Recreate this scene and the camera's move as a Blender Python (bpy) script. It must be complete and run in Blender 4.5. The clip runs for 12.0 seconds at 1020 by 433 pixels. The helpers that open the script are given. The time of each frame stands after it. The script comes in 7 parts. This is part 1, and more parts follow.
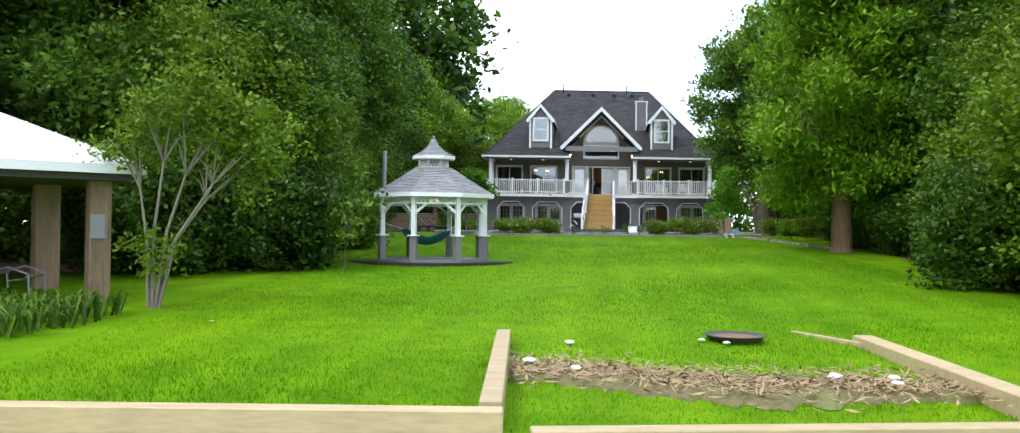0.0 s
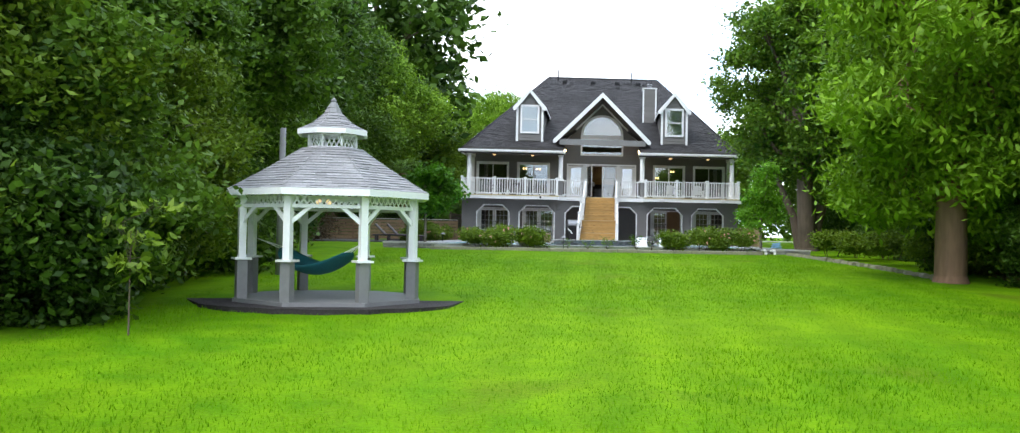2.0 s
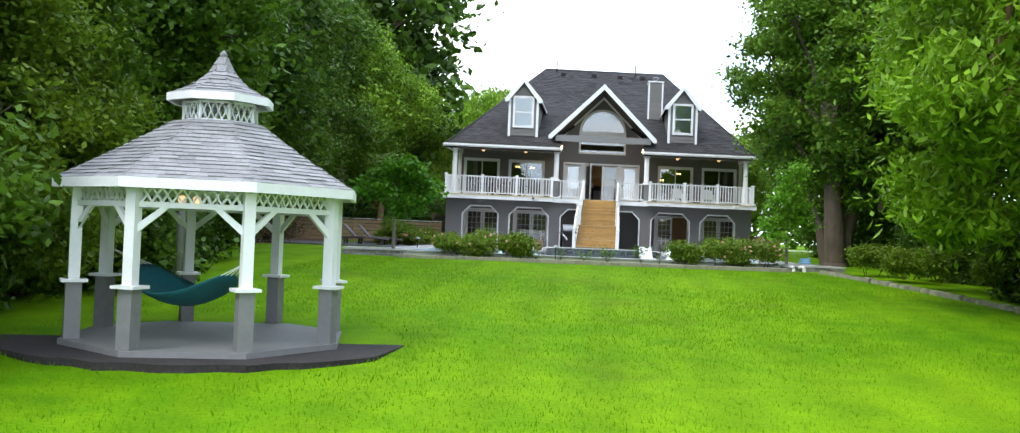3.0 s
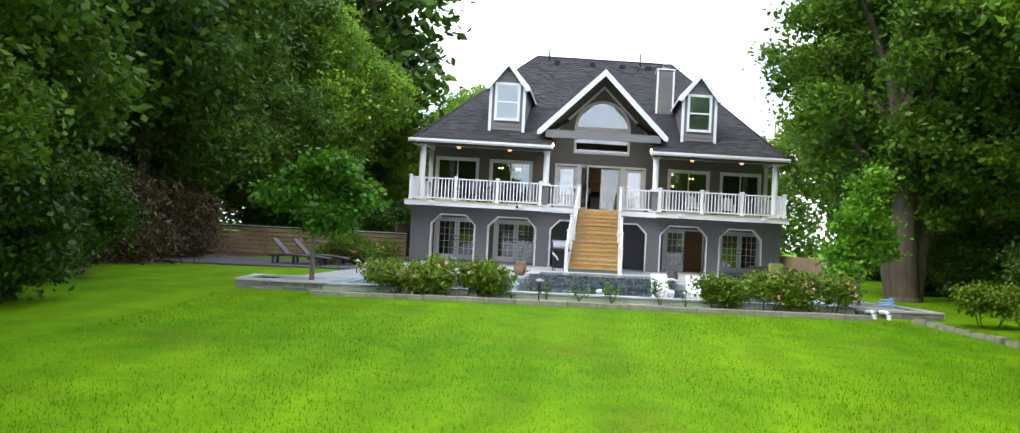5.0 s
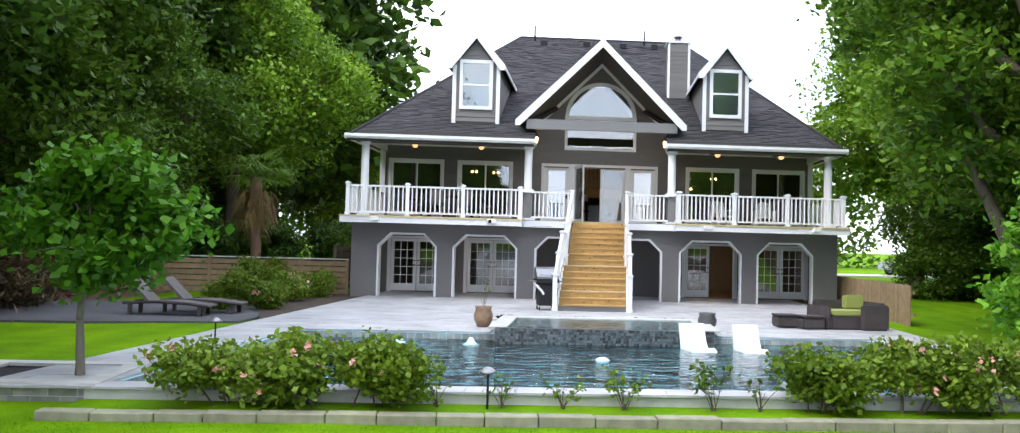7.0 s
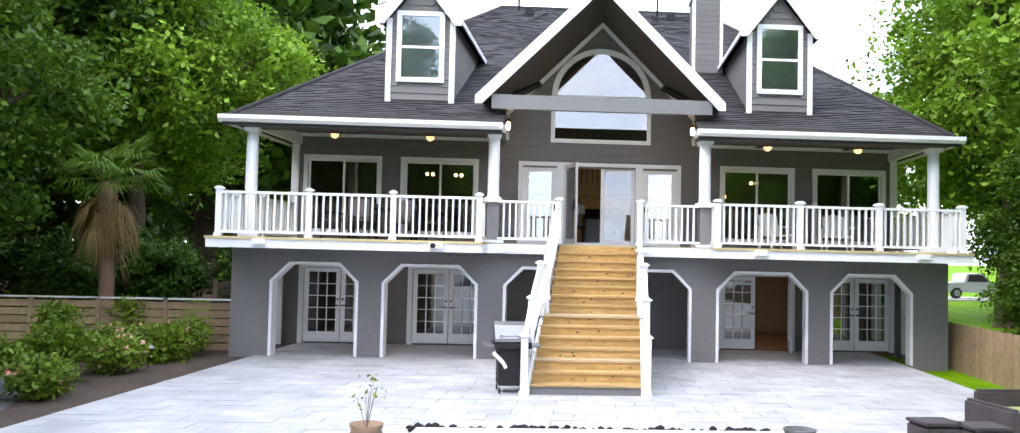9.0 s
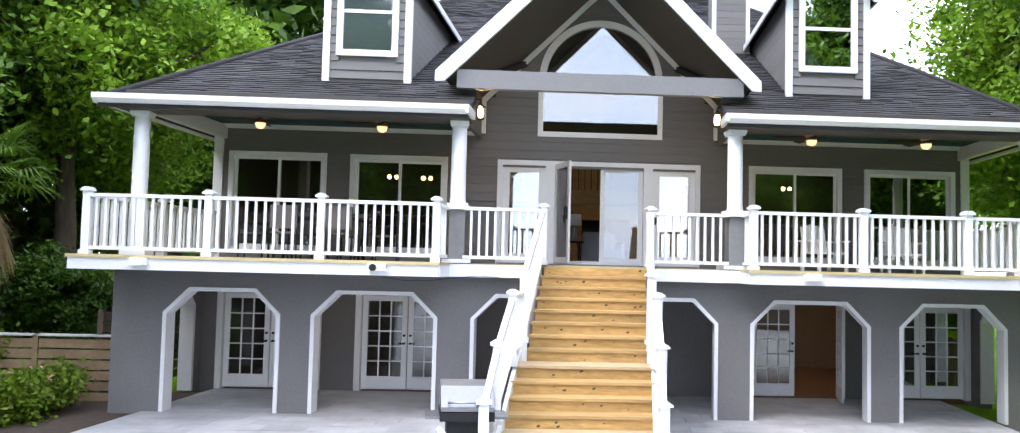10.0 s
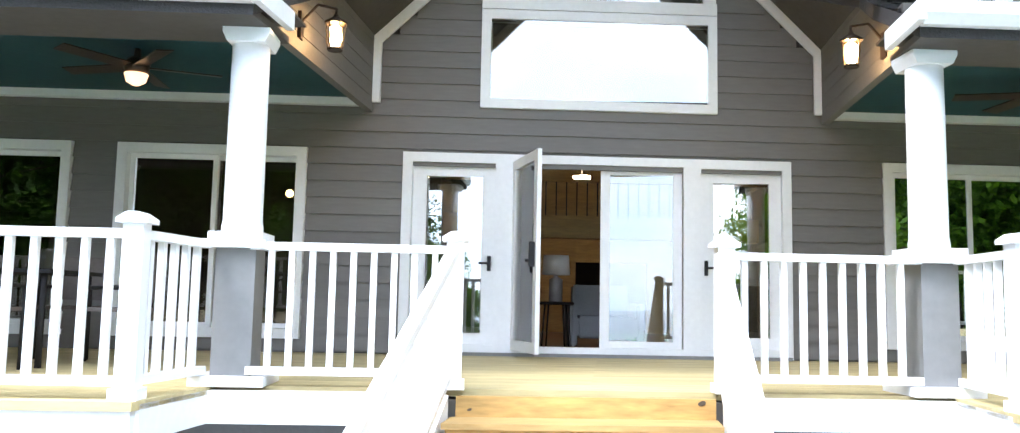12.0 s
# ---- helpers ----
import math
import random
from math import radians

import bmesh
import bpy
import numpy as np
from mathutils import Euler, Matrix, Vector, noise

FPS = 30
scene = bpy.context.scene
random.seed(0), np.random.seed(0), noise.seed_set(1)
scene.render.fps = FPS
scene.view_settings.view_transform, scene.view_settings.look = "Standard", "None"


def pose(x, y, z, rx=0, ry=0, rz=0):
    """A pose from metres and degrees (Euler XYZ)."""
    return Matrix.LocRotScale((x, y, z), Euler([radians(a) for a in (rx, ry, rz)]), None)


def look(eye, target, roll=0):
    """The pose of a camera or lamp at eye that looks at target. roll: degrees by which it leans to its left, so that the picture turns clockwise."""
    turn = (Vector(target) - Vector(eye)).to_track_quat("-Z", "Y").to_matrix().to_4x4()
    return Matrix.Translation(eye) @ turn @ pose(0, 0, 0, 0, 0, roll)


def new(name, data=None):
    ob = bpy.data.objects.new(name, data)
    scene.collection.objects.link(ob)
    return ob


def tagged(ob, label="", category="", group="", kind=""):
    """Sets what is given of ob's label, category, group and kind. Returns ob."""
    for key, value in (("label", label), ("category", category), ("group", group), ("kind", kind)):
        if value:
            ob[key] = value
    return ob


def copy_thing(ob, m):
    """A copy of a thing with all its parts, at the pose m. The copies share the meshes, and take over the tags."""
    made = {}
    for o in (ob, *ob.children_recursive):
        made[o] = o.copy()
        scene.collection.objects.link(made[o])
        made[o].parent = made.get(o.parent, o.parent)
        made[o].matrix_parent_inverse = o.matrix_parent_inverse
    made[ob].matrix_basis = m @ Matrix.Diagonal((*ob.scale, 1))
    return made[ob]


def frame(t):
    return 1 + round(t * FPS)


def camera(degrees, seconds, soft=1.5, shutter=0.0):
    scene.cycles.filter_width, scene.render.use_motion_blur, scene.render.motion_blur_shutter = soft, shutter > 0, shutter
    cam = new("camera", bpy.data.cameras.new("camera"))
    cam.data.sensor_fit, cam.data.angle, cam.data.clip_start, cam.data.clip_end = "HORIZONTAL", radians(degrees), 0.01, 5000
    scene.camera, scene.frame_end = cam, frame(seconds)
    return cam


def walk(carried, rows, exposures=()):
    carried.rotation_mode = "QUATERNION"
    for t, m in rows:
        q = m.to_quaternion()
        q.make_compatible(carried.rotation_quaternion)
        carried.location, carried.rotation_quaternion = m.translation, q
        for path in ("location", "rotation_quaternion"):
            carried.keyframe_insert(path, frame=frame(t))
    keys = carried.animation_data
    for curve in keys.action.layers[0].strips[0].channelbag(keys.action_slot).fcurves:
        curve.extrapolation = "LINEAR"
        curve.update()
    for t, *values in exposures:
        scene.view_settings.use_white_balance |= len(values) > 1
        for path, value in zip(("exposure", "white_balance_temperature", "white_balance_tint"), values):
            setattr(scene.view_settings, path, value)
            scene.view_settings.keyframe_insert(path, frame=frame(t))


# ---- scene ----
import colorsys
# camera: seconds, eye x y z, then yaw (to the left), pitch (up), roll in degrees
cam = camera(61.04, 12.0, soft=1.2)
ROWS = [
    (0, -9.684, -60.569, 0.100, -3.10, 0.83, 0.60),
    (0.5, -9.364, -58.194, 0.180, -3.14, 0.82, 0.60),
    (1, -9.026, -55.809, 0.260, -3.19, 0.89, 0.70),
    (1.5, -8.605, -53.383, 0.340, -3.18, 0.98, 0.80),
    (2, -8.224, -51.057, 0.420, -3.16, 1.06, 1.10),
    (2.5, -7.890, -48.735, 0.500, -3.27, 1.21, 1.55),
    (3, -7.527, -46.426, 0.638, -3.29, 1.09, 2.30),
    (5, -6.483, -38.811, 1.192, -3.65, 1.28, 2.95),
    (5.5, -6.172, -36.807, 1.330, -3.72, 1.35, 2.65),
    (6, -5.841, -34.553, 1.468, -3.75, 1.51, 2.07),
    (6.5, -5.461, -32.409, 1.606, -3.71, 1.65, 1.69),
    (7, -5.028, -30.392, 1.745, -3.53, 1.73, 1.50),
    (9, -3.462, -21.770, 2.250, -3.13, 2.42, 1.32),
    (9.5, -3.053, -19.589, 2.340, -2.99, 2.80, 1.32),
    (10, -2.654, -17.452, 2.430, -2.78, 3.27, 1.39),
    (10.5, -2.336, -15.296, 2.573, -2.85, 3.65, 1.36),
    (11, -2.034, -13.155, 2.715, -2.97, 4.10, 1.34),
    (11.5, -1.661, -11.067, 2.857, -2.78, 4.88, 1.37),
    (12, -1.334, -9.093, 3.000, -2.47, 5.77, 1.14),
]


def aim(x, y, z, yaw, pitch, roll):
    a, b = radians(yaw), radians(pitch)
    return look((x, y, z), (x - math.sin(a) * math.cos(b), y + math.cos(a) * math.cos(b), z + math.sin(b)), roll)


# seconds, stops, white balance
EXPOSURES = [(0, 0.06, 6500, 10), (1.5, 0.18, 6500, 10), (2.5, 0.26, 6550, 10), (5.5, 0.32, 6550, 14), (7, 0.45, 6550, 15), (9, 0.8, 6450, 18), (10.5, 0.92, 6350, 18), (11.5, 1.3, 6250, 15), (12, 1.52, 6150, 12)]
walk(cam, [(t, aim(*r)) for t, *r in ROWS], EXPOSURES)

# ---- world and light: a bright overcast day ----
world = bpy.data.worlds.new("world")
scene.world = world
world.use_nodes = True
wn, wl = world.node_tree.nodes, world.node_tree.links
sky = wn.new("ShaderNodeTexSky")
sky.sky_type, sky.sun_disc = "NISHITA", False
sky.sun_elevation, sky.sun_rotation = radians(50), radians(234)
cloud = wn.new("ShaderNodeMix")
cloud.data_type = "RGBA"
cloud.inputs["Factor"].default_value = 0.9
# broken cloud cover: white banks with paler blue between
cover = wn.new("ShaderNodeTexNoise")
cover.inputs["Scale"].default_value, cover.inputs["Detail"].default_value = 3.2, 5
wco, wmap, banks, bank_mix = wn.new("ShaderNodeTexCoord"), wn.new("ShaderNodeMapping"), wn.new("ShaderNodeMapRange"), wn.new("ShaderNodeMix")
wmap.inputs["Scale"].default_value = (1, 1, 2.2)
wl.new(wco.outputs["Generated"], wmap.inputs["Vector"])
wl.new(wmap.outputs["Vector"], cover.inputs["Vector"])
banks.inputs["From Min"].default_value, banks.inputs["From Max"].default_value = 0.42, 0.6
wl.new(cover.outputs["Fac"], banks.inputs["Value"])
bank_mix.data_type = "RGBA"
bank_mix.inputs["A"].default_value, bank_mix.inputs["B"].default_value = (8.6, 10.5, 13.0, 1), (11.4, 11.8, 12.6, 1)
wl.new(banks.outputs["Result"], bank_mix.inputs["Factor"])
wl.new(bank_mix.outputs["Result"], cloud.inputs["B"])
wl.new(sky.outputs["Color"], cloud.inputs["A"])
wl.new(cloud.outputs["Result"], wn["Background"].inputs["Color"])
wn["Background"].inputs["Strength"].default_value = 0.19
sun_data = bpy.data.lights.new("sun", "SUN")
sun_data.energy, sun_data.angle, sun_data.color = 1.8, radians(25), (1.0, 0.98, 0.95)
sun = new("sun", sun_data)
sun.matrix_world = look((-40, -39, 59), (0, -10, 0))

# ---- materials ----


def material(name, color, rough=0.6, vary=0.25, grain=8.0, stain=0.7, bump=0.15, metal=0.0, piece=0.0, stretch=(1, 1, 1), spec=0.4, tint=None):
    """A surface with fine grain and broad stains; piece: change of brightness from piece to piece."""
    m = bpy.data.materials.new(name)
    m.use_nodes = True
    n, l = m.node_tree.nodes, m.node_tree.links
    b = n["Principled BSDF"]
    b.inputs["Roughness"].default_value, b.inputs["Metallic"].default_value = rough, metal
    b.inputs["Specular IOR Level"].default_value = spec
    g = n.new("ShaderNodeNewGeometry")
    mp = n.new("ShaderNodeMapping")
    mp.inputs["Scale"].default_value = stretch
    l.new(g.outputs["Position"], mp.inputs["Vector"])
    fine, broad = n.new("ShaderNodeTexNoise"), n.new("ShaderNodeTexNoise")
    fine.inputs["Scale"].default_value, fine.inputs["Detail"].default_value = grain, 5
    broad.inputs["Scale"].default_value, broad.inputs["Detail"].default_value = stain, 3
    l.new(mp.outputs["Vector"], fine.inputs["Vector"])
    l.new(mp.outputs["Vector"], broad.inputs["Vector"])
    add = n.new("ShaderNodeMath")
    add.operation = "ADD"
    l.new(fine.outputs["Fac"], add.inputs[0])
    l.new(broad.outputs["Fac"], add.inputs[1])
    ramp = n.new("ShaderNodeMapRange")
    ramp.inputs["From Min"].default_value, ramp.inputs["From Max"].default_value = 0.6, 1.4
    ramp.inputs["To Min"].default_value, ramp.inputs["To Max"].default_value = 1 - vary, 1 + vary
    l.new(add.outputs[0], ramp.inputs["Value"])
    value = ramp.outputs["Result"]
    if piece:
        info = n.new("ShaderNodeObjectInfo")
        isl = n.new("ShaderNodeMath")
        isl.operation = "ADD"
        l.new(info.outputs["Random"], isl.inputs[0])
        l.new(g.outputs["Random Per Island"], isl.inputs[1])
        fr = n.new("ShaderNodeMath")
        fr.operation = "FRACT"
        l.new(isl.outputs[0], fr.inputs[0])
        pr = n.new("ShaderNodeMapRange")
        pr.inputs["To Min"].default_value, pr.inputs["To Max"].default_value = 1 - piece, 1 + piece
        l.new(fr.outputs[0], pr.inputs["Value"])
        mul = n.new("ShaderNodeMath")
        mul.operation = "MULTIPLY"
        l.new(value, mul.inputs[0])
        l.new(pr.outputs["Result"], mul.inputs[1])
        value = mul.outputs[0]
    base = n.new("ShaderNodeMix")
    base.data_type = "RGBA"
    base.inputs["A"].default_value = (*color, 1)
    base.inputs["B"].default_value = (*(tint or color), 1)
    l.new(broad.outputs["Fac"], base.inputs["Factor"])
    sc = n.new("ShaderNodeVectorMath")
    sc.operation = "SCALE"
    l.new(base.outputs["Result"], sc.inputs[0])
    l.new(value, sc.inputs["Scale"])
    l.new(sc.outputs["Vector"], b.inputs["Base Color"])
    if bump:
        bp = n.new("ShaderNodeBump")
        bp.inputs["Strength"].default_value, bp.inputs["Distance"].default_value = bump, 0.02
        l.new(fine.outputs["Fac"], bp.inputs["Height"])
        l.new(bp.outputs["Normal"], b.inputs["Normal"])
    return m


def leaf_material(name, color, other, see=0.35, spec=0.25):
    """Foliage: two greens mixed leaf by leaf and in broad masses that imitate crown shadow, with some light let
    through.
    """
    m = bpy.data.materials.new(name)
    m.use_nodes = True
    n, l = m.node_tree.nodes, m.node_tree.links
    b, out = n["Principled BSDF"], n["Material Output"]
    g = n.new("ShaderNodeNewGeometry")
    nz = n.new("ShaderNodeTexNoise")
    nz.inputs["Scale"].default_value = 0.45
    nz.inputs["Detail"].default_value = 3
    l.new(g.outputs["Position"], nz.inputs["Vector"])
    add = n.new("ShaderNodeMath")
    add.operation = "ADD"
    l.new(g.outputs["Random Per Island"], add.inputs[0])
    # strong broad noise paints shadowed and lit masses into the leaf colour
    big = n.new("ShaderNodeMath")
    big.operation = "MULTIPLY"
    big.inputs[1].default_value = 2.2
    l.new(nz.outputs["Fac"], big.inputs[0])
    l.new(big.outputs[0], add.inputs[1])
    rr = n.new("ShaderNodeMapRange")
    rr.inputs["From Min"].default_value, rr.inputs["From Max"].default_value = 0.95, 2.2
    l.new(add.outputs[0], rr.inputs["Value"])
    mix = n.new("ShaderNodeMix")
    mix.data_type = "RGBA"
    mix.inputs["A"].default_value, mix.inputs["B"].default_value = (*color, 1), (*other, 1)
    l.new(rr.outputs["Result"], mix.inputs["Factor"])
    l.new(mix.outputs["Result"], b.inputs["Base Color"])
    b.inputs["Roughness"].default_value = 0.5
    b.inputs["Specular IOR Level"].default_value = spec
    tr, ms = n.new("ShaderNodeBsdfTranslucent"), n.new("ShaderNodeMixShader")
    l.new(mix.outputs["Result"], tr.inputs["Color"])
    ms.inputs["Fac"].default_value = see
    l.new(b.outputs["BSDF"], ms.inputs[1])
    l.new(tr.outputs["BSDF"], ms.inputs[2])
    l.new(ms.outputs["Shader"], out.inputs["Surface"])
    return m


def glow(name, color, strength):
    m = bpy.data.materials.new(name)
    m.use_nodes = True
    b = m.node_tree.nodes["Principled BSDF"]
    b.inputs["Base Color"].default_value = (*color, 1)
    b.inputs["Emission Color"].default_value = (*color, 1)
    b.inputs["Emission Strength"].default_value = strength
    return m


def glass(name, color=(0.9, 0.95, 0.95), rough=0.0, ior=2.0, turned=False):
    m = bpy.data.materials.new(name)
    m.use_nodes = True
    n, l = m.node_tree.nodes, m.node_tree.links
    out = n["Material Output"]
    n.remove(n["Principled BSDF"])
    tr, gl, mx, fr = n.new("ShaderNodeBsdfTransparent"), n.new("ShaderNodeBsdfGlossy"), n.new("ShaderNodeMixShader"), n.new("ShaderNodeFresnel")
    tr.inputs["Color"].default_value = (*color, 1)
    gl.inputs["Roughness"].default_value = rough
    fr.inputs["IOR"].default_value = ior
    if turned:
        # fixed normal steers reflections down the garden's axis; the panes stay unturned
        c = n.new("ShaderNodeCombineXYZ")
        c.inputs[0].default_value, c.inputs[1].default_value, c.inputs[2].default_value = -0.157, -0.987, -0.034
        l.new(c.outputs[0], gl.inputs["Normal"])
    l.new(fr.outputs[0], mx.inputs["Fac"])
    l.new(tr.outputs[0], mx.inputs[1])
    l.new(gl.outputs[0], mx.inputs[2])
    l.new(mx.outputs[0], out.inputs["Surface"])
    return m


M_WHITE = material("white_paint", (0.78, 0.79, 0.8), 0.45, 0.05, 20, 1.5, 0.05)
M_VINYL = material("white_vinyl", (0.8, 0.81, 0.82), 0.35, 0.04, 15, 2, 0.03)
M_SIDING = material("grey_lap_siding", (0.165, 0.158, 0.15), 0.6, 0.1, 30, 1.2, 0.08, piece=0.06, stretch=(0.2, 1, 1))
M_STUCCO = material("grey_painted_masonry", (0.17, 0.166, 0.165), 0.75, 0.12, 25, 0.8, 0.4)
M_TRIMGREY = material("grey_trim", (0.2, 0.2, 0.2), 0.6, 0.08, 20, 1, 0.08)
M_SHINGLE = material("charcoal_shingle", (0.04, 0.038, 0.04), 0.85, 0.35, 60, 0.5, 0.5, piece=0.35)
# undersides: the shade beneath eaves and roofs is put into this dark colour
M_SOFFIT = material("shade_dark_soffit", (0.07, 0.065, 0.06), 0.7, 0.15, 12, 1, 0.1)
# teal deepened below its own tone to hold the porch's shade
M_TEAL = material("teal_porch_ceiling", (0.012, 0.062, 0.078), 0.6, 0.1, 12, 1, 0.1)
M_PINE = material("yellow_pine", (0.43, 0.28, 0.11), 0.6, 0.28, 5, 1.6, 0.15, piece=0.14, stretch=(1, 6, 6))
M_RISER = material("knotty_pine_riser", (0.42, 0.262, 0.092), 0.65, 0.34, 7, 2.4, 0.15, piece=0.16, stretch=(1, 5, 5))
M_PINEPALE = material("pale_new_lumber", (0.46, 0.345, 0.2), 0.65, 0.2, 6, 1.3, 0.15, piece=0.1, stretch=(1, 5, 5))
M_DECK = material("deck_boards", (0.5, 0.41, 0.21), 0.65, 0.2, 6, 1.3, 0.15, piece=0.12, stretch=(1, 6, 6))
M_FENCE = material("weathered_fence", (0.29, 0.2, 0.115), 0.8, 0.3, 7, 1, 0.3, piece=0.14)
M_BEDSOIL = material("dark_brown_soil", (0.06, 0.042, 0.03), 0.95, 0.45, 14, 1.2, 0.8)
M_GREYPAINT = material("grey_post_paint", (0.2, 0.2, 0.2), 0.6, 0.12, 12, 1.2, 0.1)
M_PAVER = material("pale_marble_paver", (0.41, 0.41, 0.415), 0.55, 0.26, 2.2, 0.9, 0.05, piece=0.09)
M_STONE = material("stacked_stone", (0.26, 0.25, 0.24), 0.8, 0.35, 8, 2, 0.5, piece=0.25)
M_CAPSTONE = material("pale_cap_stone", (0.5, 0.49, 0.46), 0.7, 0.2, 6, 1.2, 0.2, piece=0.1)
M_BEDSTONE = material("old_concrete_edging", (0.3, 0.28, 0.22), 0.85, 0.35, 7, 1.3, 0.4, piece=0.12, tint=(0.22, 0.22, 0.13))
M_TILE = material("dark_mosaic_tile", (0.085, 0.09, 0.095), 0.15, 0.3, 18, 2, 0.05, piece=0.6, spec=0.7)
M_POOL = material("pool_plaster", (0.4, 0.82, 0.92), 0.6, 0.12, 4, 0.6, 0.05)
M_SHELF = material("pool_shelf", (0.55, 0.72, 0.74), 0.6, 0.12, 4, 0.6, 0.05)
M_BARK = material("grey_brown_bark", (0.1, 0.075, 0.055), 0.9, 0.4, 9, 1.5, 0.8, stretch=(1, 1, 0.25))
M_BARKPALE = material("pale_smooth_bark", (0.2, 0.175, 0.14), 0.8, 0.3, 8, 1.2, 0.4, stretch=(1, 1, 0.3))
M_REDBARK = material("reddish_bark", (0.2, 0.12, 0.075), 0.9, 0.35, 9, 1.5, 0.8, stretch=(1, 1, 0.2))
M_MULCH = material("dark_mulch", (0.03, 0.026, 0.026), 0.95, 0.5, 25, 2, 0.9)
M_LITTER = material("brown_leaf_litter", (0.13, 0.07, 0.04), 0.95, 0.45, 14, 0.6, 0.8)
M_DRYSOIL = material("dry_soil", (0.21, 0.135, 0.075), 0.95, 0.45, 14, 1.5, 0.8, tint=(0.12, 0.16, 0.04))
M_GRAVEL = material("dark_gravel", (0.1, 0.1, 0.105), 0.95, 0.4, 30, 0.7, 0.7)
M_STRAW = leaf_material("dry_straw", (0.2, 0.12, 0.06), (0.46, 0.32, 0.17), 0.1)
M_BLACK = material("black_metal", (0.018, 0.018, 0.02), 0.6, 0.2, 20, 2, 0.1, spec=0.25)
M_STEEL = material("brushed_steel", (0.28, 0.28, 0.29), 0.35, 0.1, 20, 2, 0.05, metal=0.8)
M_BRONZE = material("dark_bronze", (0.05, 0.035, 0.025), 0.4, 0.2, 20, 2, 0.1, metal=0.5)
M_WICKER = material("brown_wicker", (0.065, 0.055, 0.055), 0.75, 0.35, 60, 3, 0.6)
M_CUSHION = material("green_cushion", (0.3, 0.34, 0.1), 0.9, 0.1, 30, 3, 0.2)
M_SLING = material("grey_brown_sling", (0.13, 0.115, 0.11), 0.85, 0.15, 50, 3, 0.3)
M_TERRA = material("weathered_terracotta", (0.26, 0.17, 0.11), 0.8, 0.35, 9, 2.5, 0.3)
M_CLAYGREY = material("grey_glazed_pot", (0.09, 0.09, 0.09), 0.4, 0.35, 9, 2.5, 0.2)
M_CONCRETE = material("cast_concrete_bowl", (0.06, 0.065, 0.06), 0.7, 0.35, 9, 2.5, 0.3)
M_LAVA = material("black_lava_rock", (0.012, 0.011, 0.012), 0.9, 0.4, 20, 3, 0.6)
M_TEALCLOTH = material("teal_hammock_cloth", (0.01, 0.11, 0.13), 0.85, 0.2, 25, 2, 0.2)
M_METALROOF = material("white_metal_roof", (0.75, 0.77, 0.8), 0.35, 0.06, 6, 1, 0.04)
M_ROUGHPOST = material("rough_cedar_post", (0.3, 0.2, 0.13), 0.85, 0.3, 8, 1.5, 0.4, stretch=(3, 3, 0.4))
M_ROUGHGREY = material("weathered_grey_post", (0.2, 0.16, 0.12), 0.85, 0.3, 8, 1.5, 0.4, stretch=(3, 3, 0.4))
M_GAZROOF = material("grey_gazebo_shingle", (0.27, 0.27, 0.28), 0.8, 0.25, 25, 1.2, 0.3, piece=0.16)
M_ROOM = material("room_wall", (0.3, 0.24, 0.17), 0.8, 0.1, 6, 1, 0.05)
# darker copy of the room wall: the rooms' dimness is put into the colour
M_ROOMSHADE = material("shade_toned_room_wall", (0.1, 0.085, 0.07), 0.8, 0.1, 6, 1, 0.05)
M_WOODFLOOR = material("brown_wood_floor", (0.16, 0.09, 0.05), 0.4, 0.2, 6, 1, 0.05, stretch=(1, 5, 1))
M_FABRIC = material("grey_fabric", (0.3, 0.3, 0.31), 0.9, 0.1, 40, 3, 0.15)
M_PLASTIC = material("white_plastic", (0.8, 0.8, 0.8), 0.3, 0.03, 15, 2, 0.02)
M_PINK = leaf_material("pink_rose_petal", (0.75, 0.3, 0.24), (0.85, 0.55, 0.45), 0.25)
M_GLASS = glass("window_glass")
M_GLASSDOOR = glass("door_glass", ior=2.1)
M_GLASSCOAT = glass("coated_window_glass", ior=2.4, turned=True)
M_GLASSSIDE = glass("side_door_glass", ior=2.9)
M_GLASSFRONT = glass("front_window_glass", ior=2.3, turned=True)
M_LAMPBRIGHT = glow("bright_warm_lamp", (1.0, 0.72, 0.42), 30.0)
M_LAMP = glow("warm_lamp", (1.0, 0.55, 0.2), 6.0)
M_LANTERN = glow("lantern_flame", (1.0, 0.6, 0.24), 60.0)
M_LAMPSOFT = glow("warm_lamp_shade", (1.0, 0.6, 0.3), 0.9)

L_DARK = leaf_material("deep_green_leaf", (0.014, 0.042, 0.005), (0.09, 0.18, 0.017))
# lighter leaf: sun on the crowns is put into the colour
L_SUNNY = leaf_material("sunlit_green_leaf", (0.07, 0.16, 0.008), (0.25, 0.42, 0.03))
L_MID = leaf_material("mid_green_leaf", (0.028, 0.072, 0.006), (0.125, 0.235, 0.018))
L_LIGHT = leaf_material("yellow_green_leaf", (0.065, 0.125, 0.007), (0.19, 0.29, 0.018))
L_MAPLE = leaf_material("maple_leaf", (0.022, 0.09, 0.004), (0.1, 0.27, 0.012))
L_ROSE = leaf_material("rose_leaf", (0.07, 0.135, 0.011), (0.22, 0.33, 0.03))
L_FRESH = leaf_material("fresh_green_leaf", (0.08, 0.21, 0.01), (0.22, 0.47, 0.028))
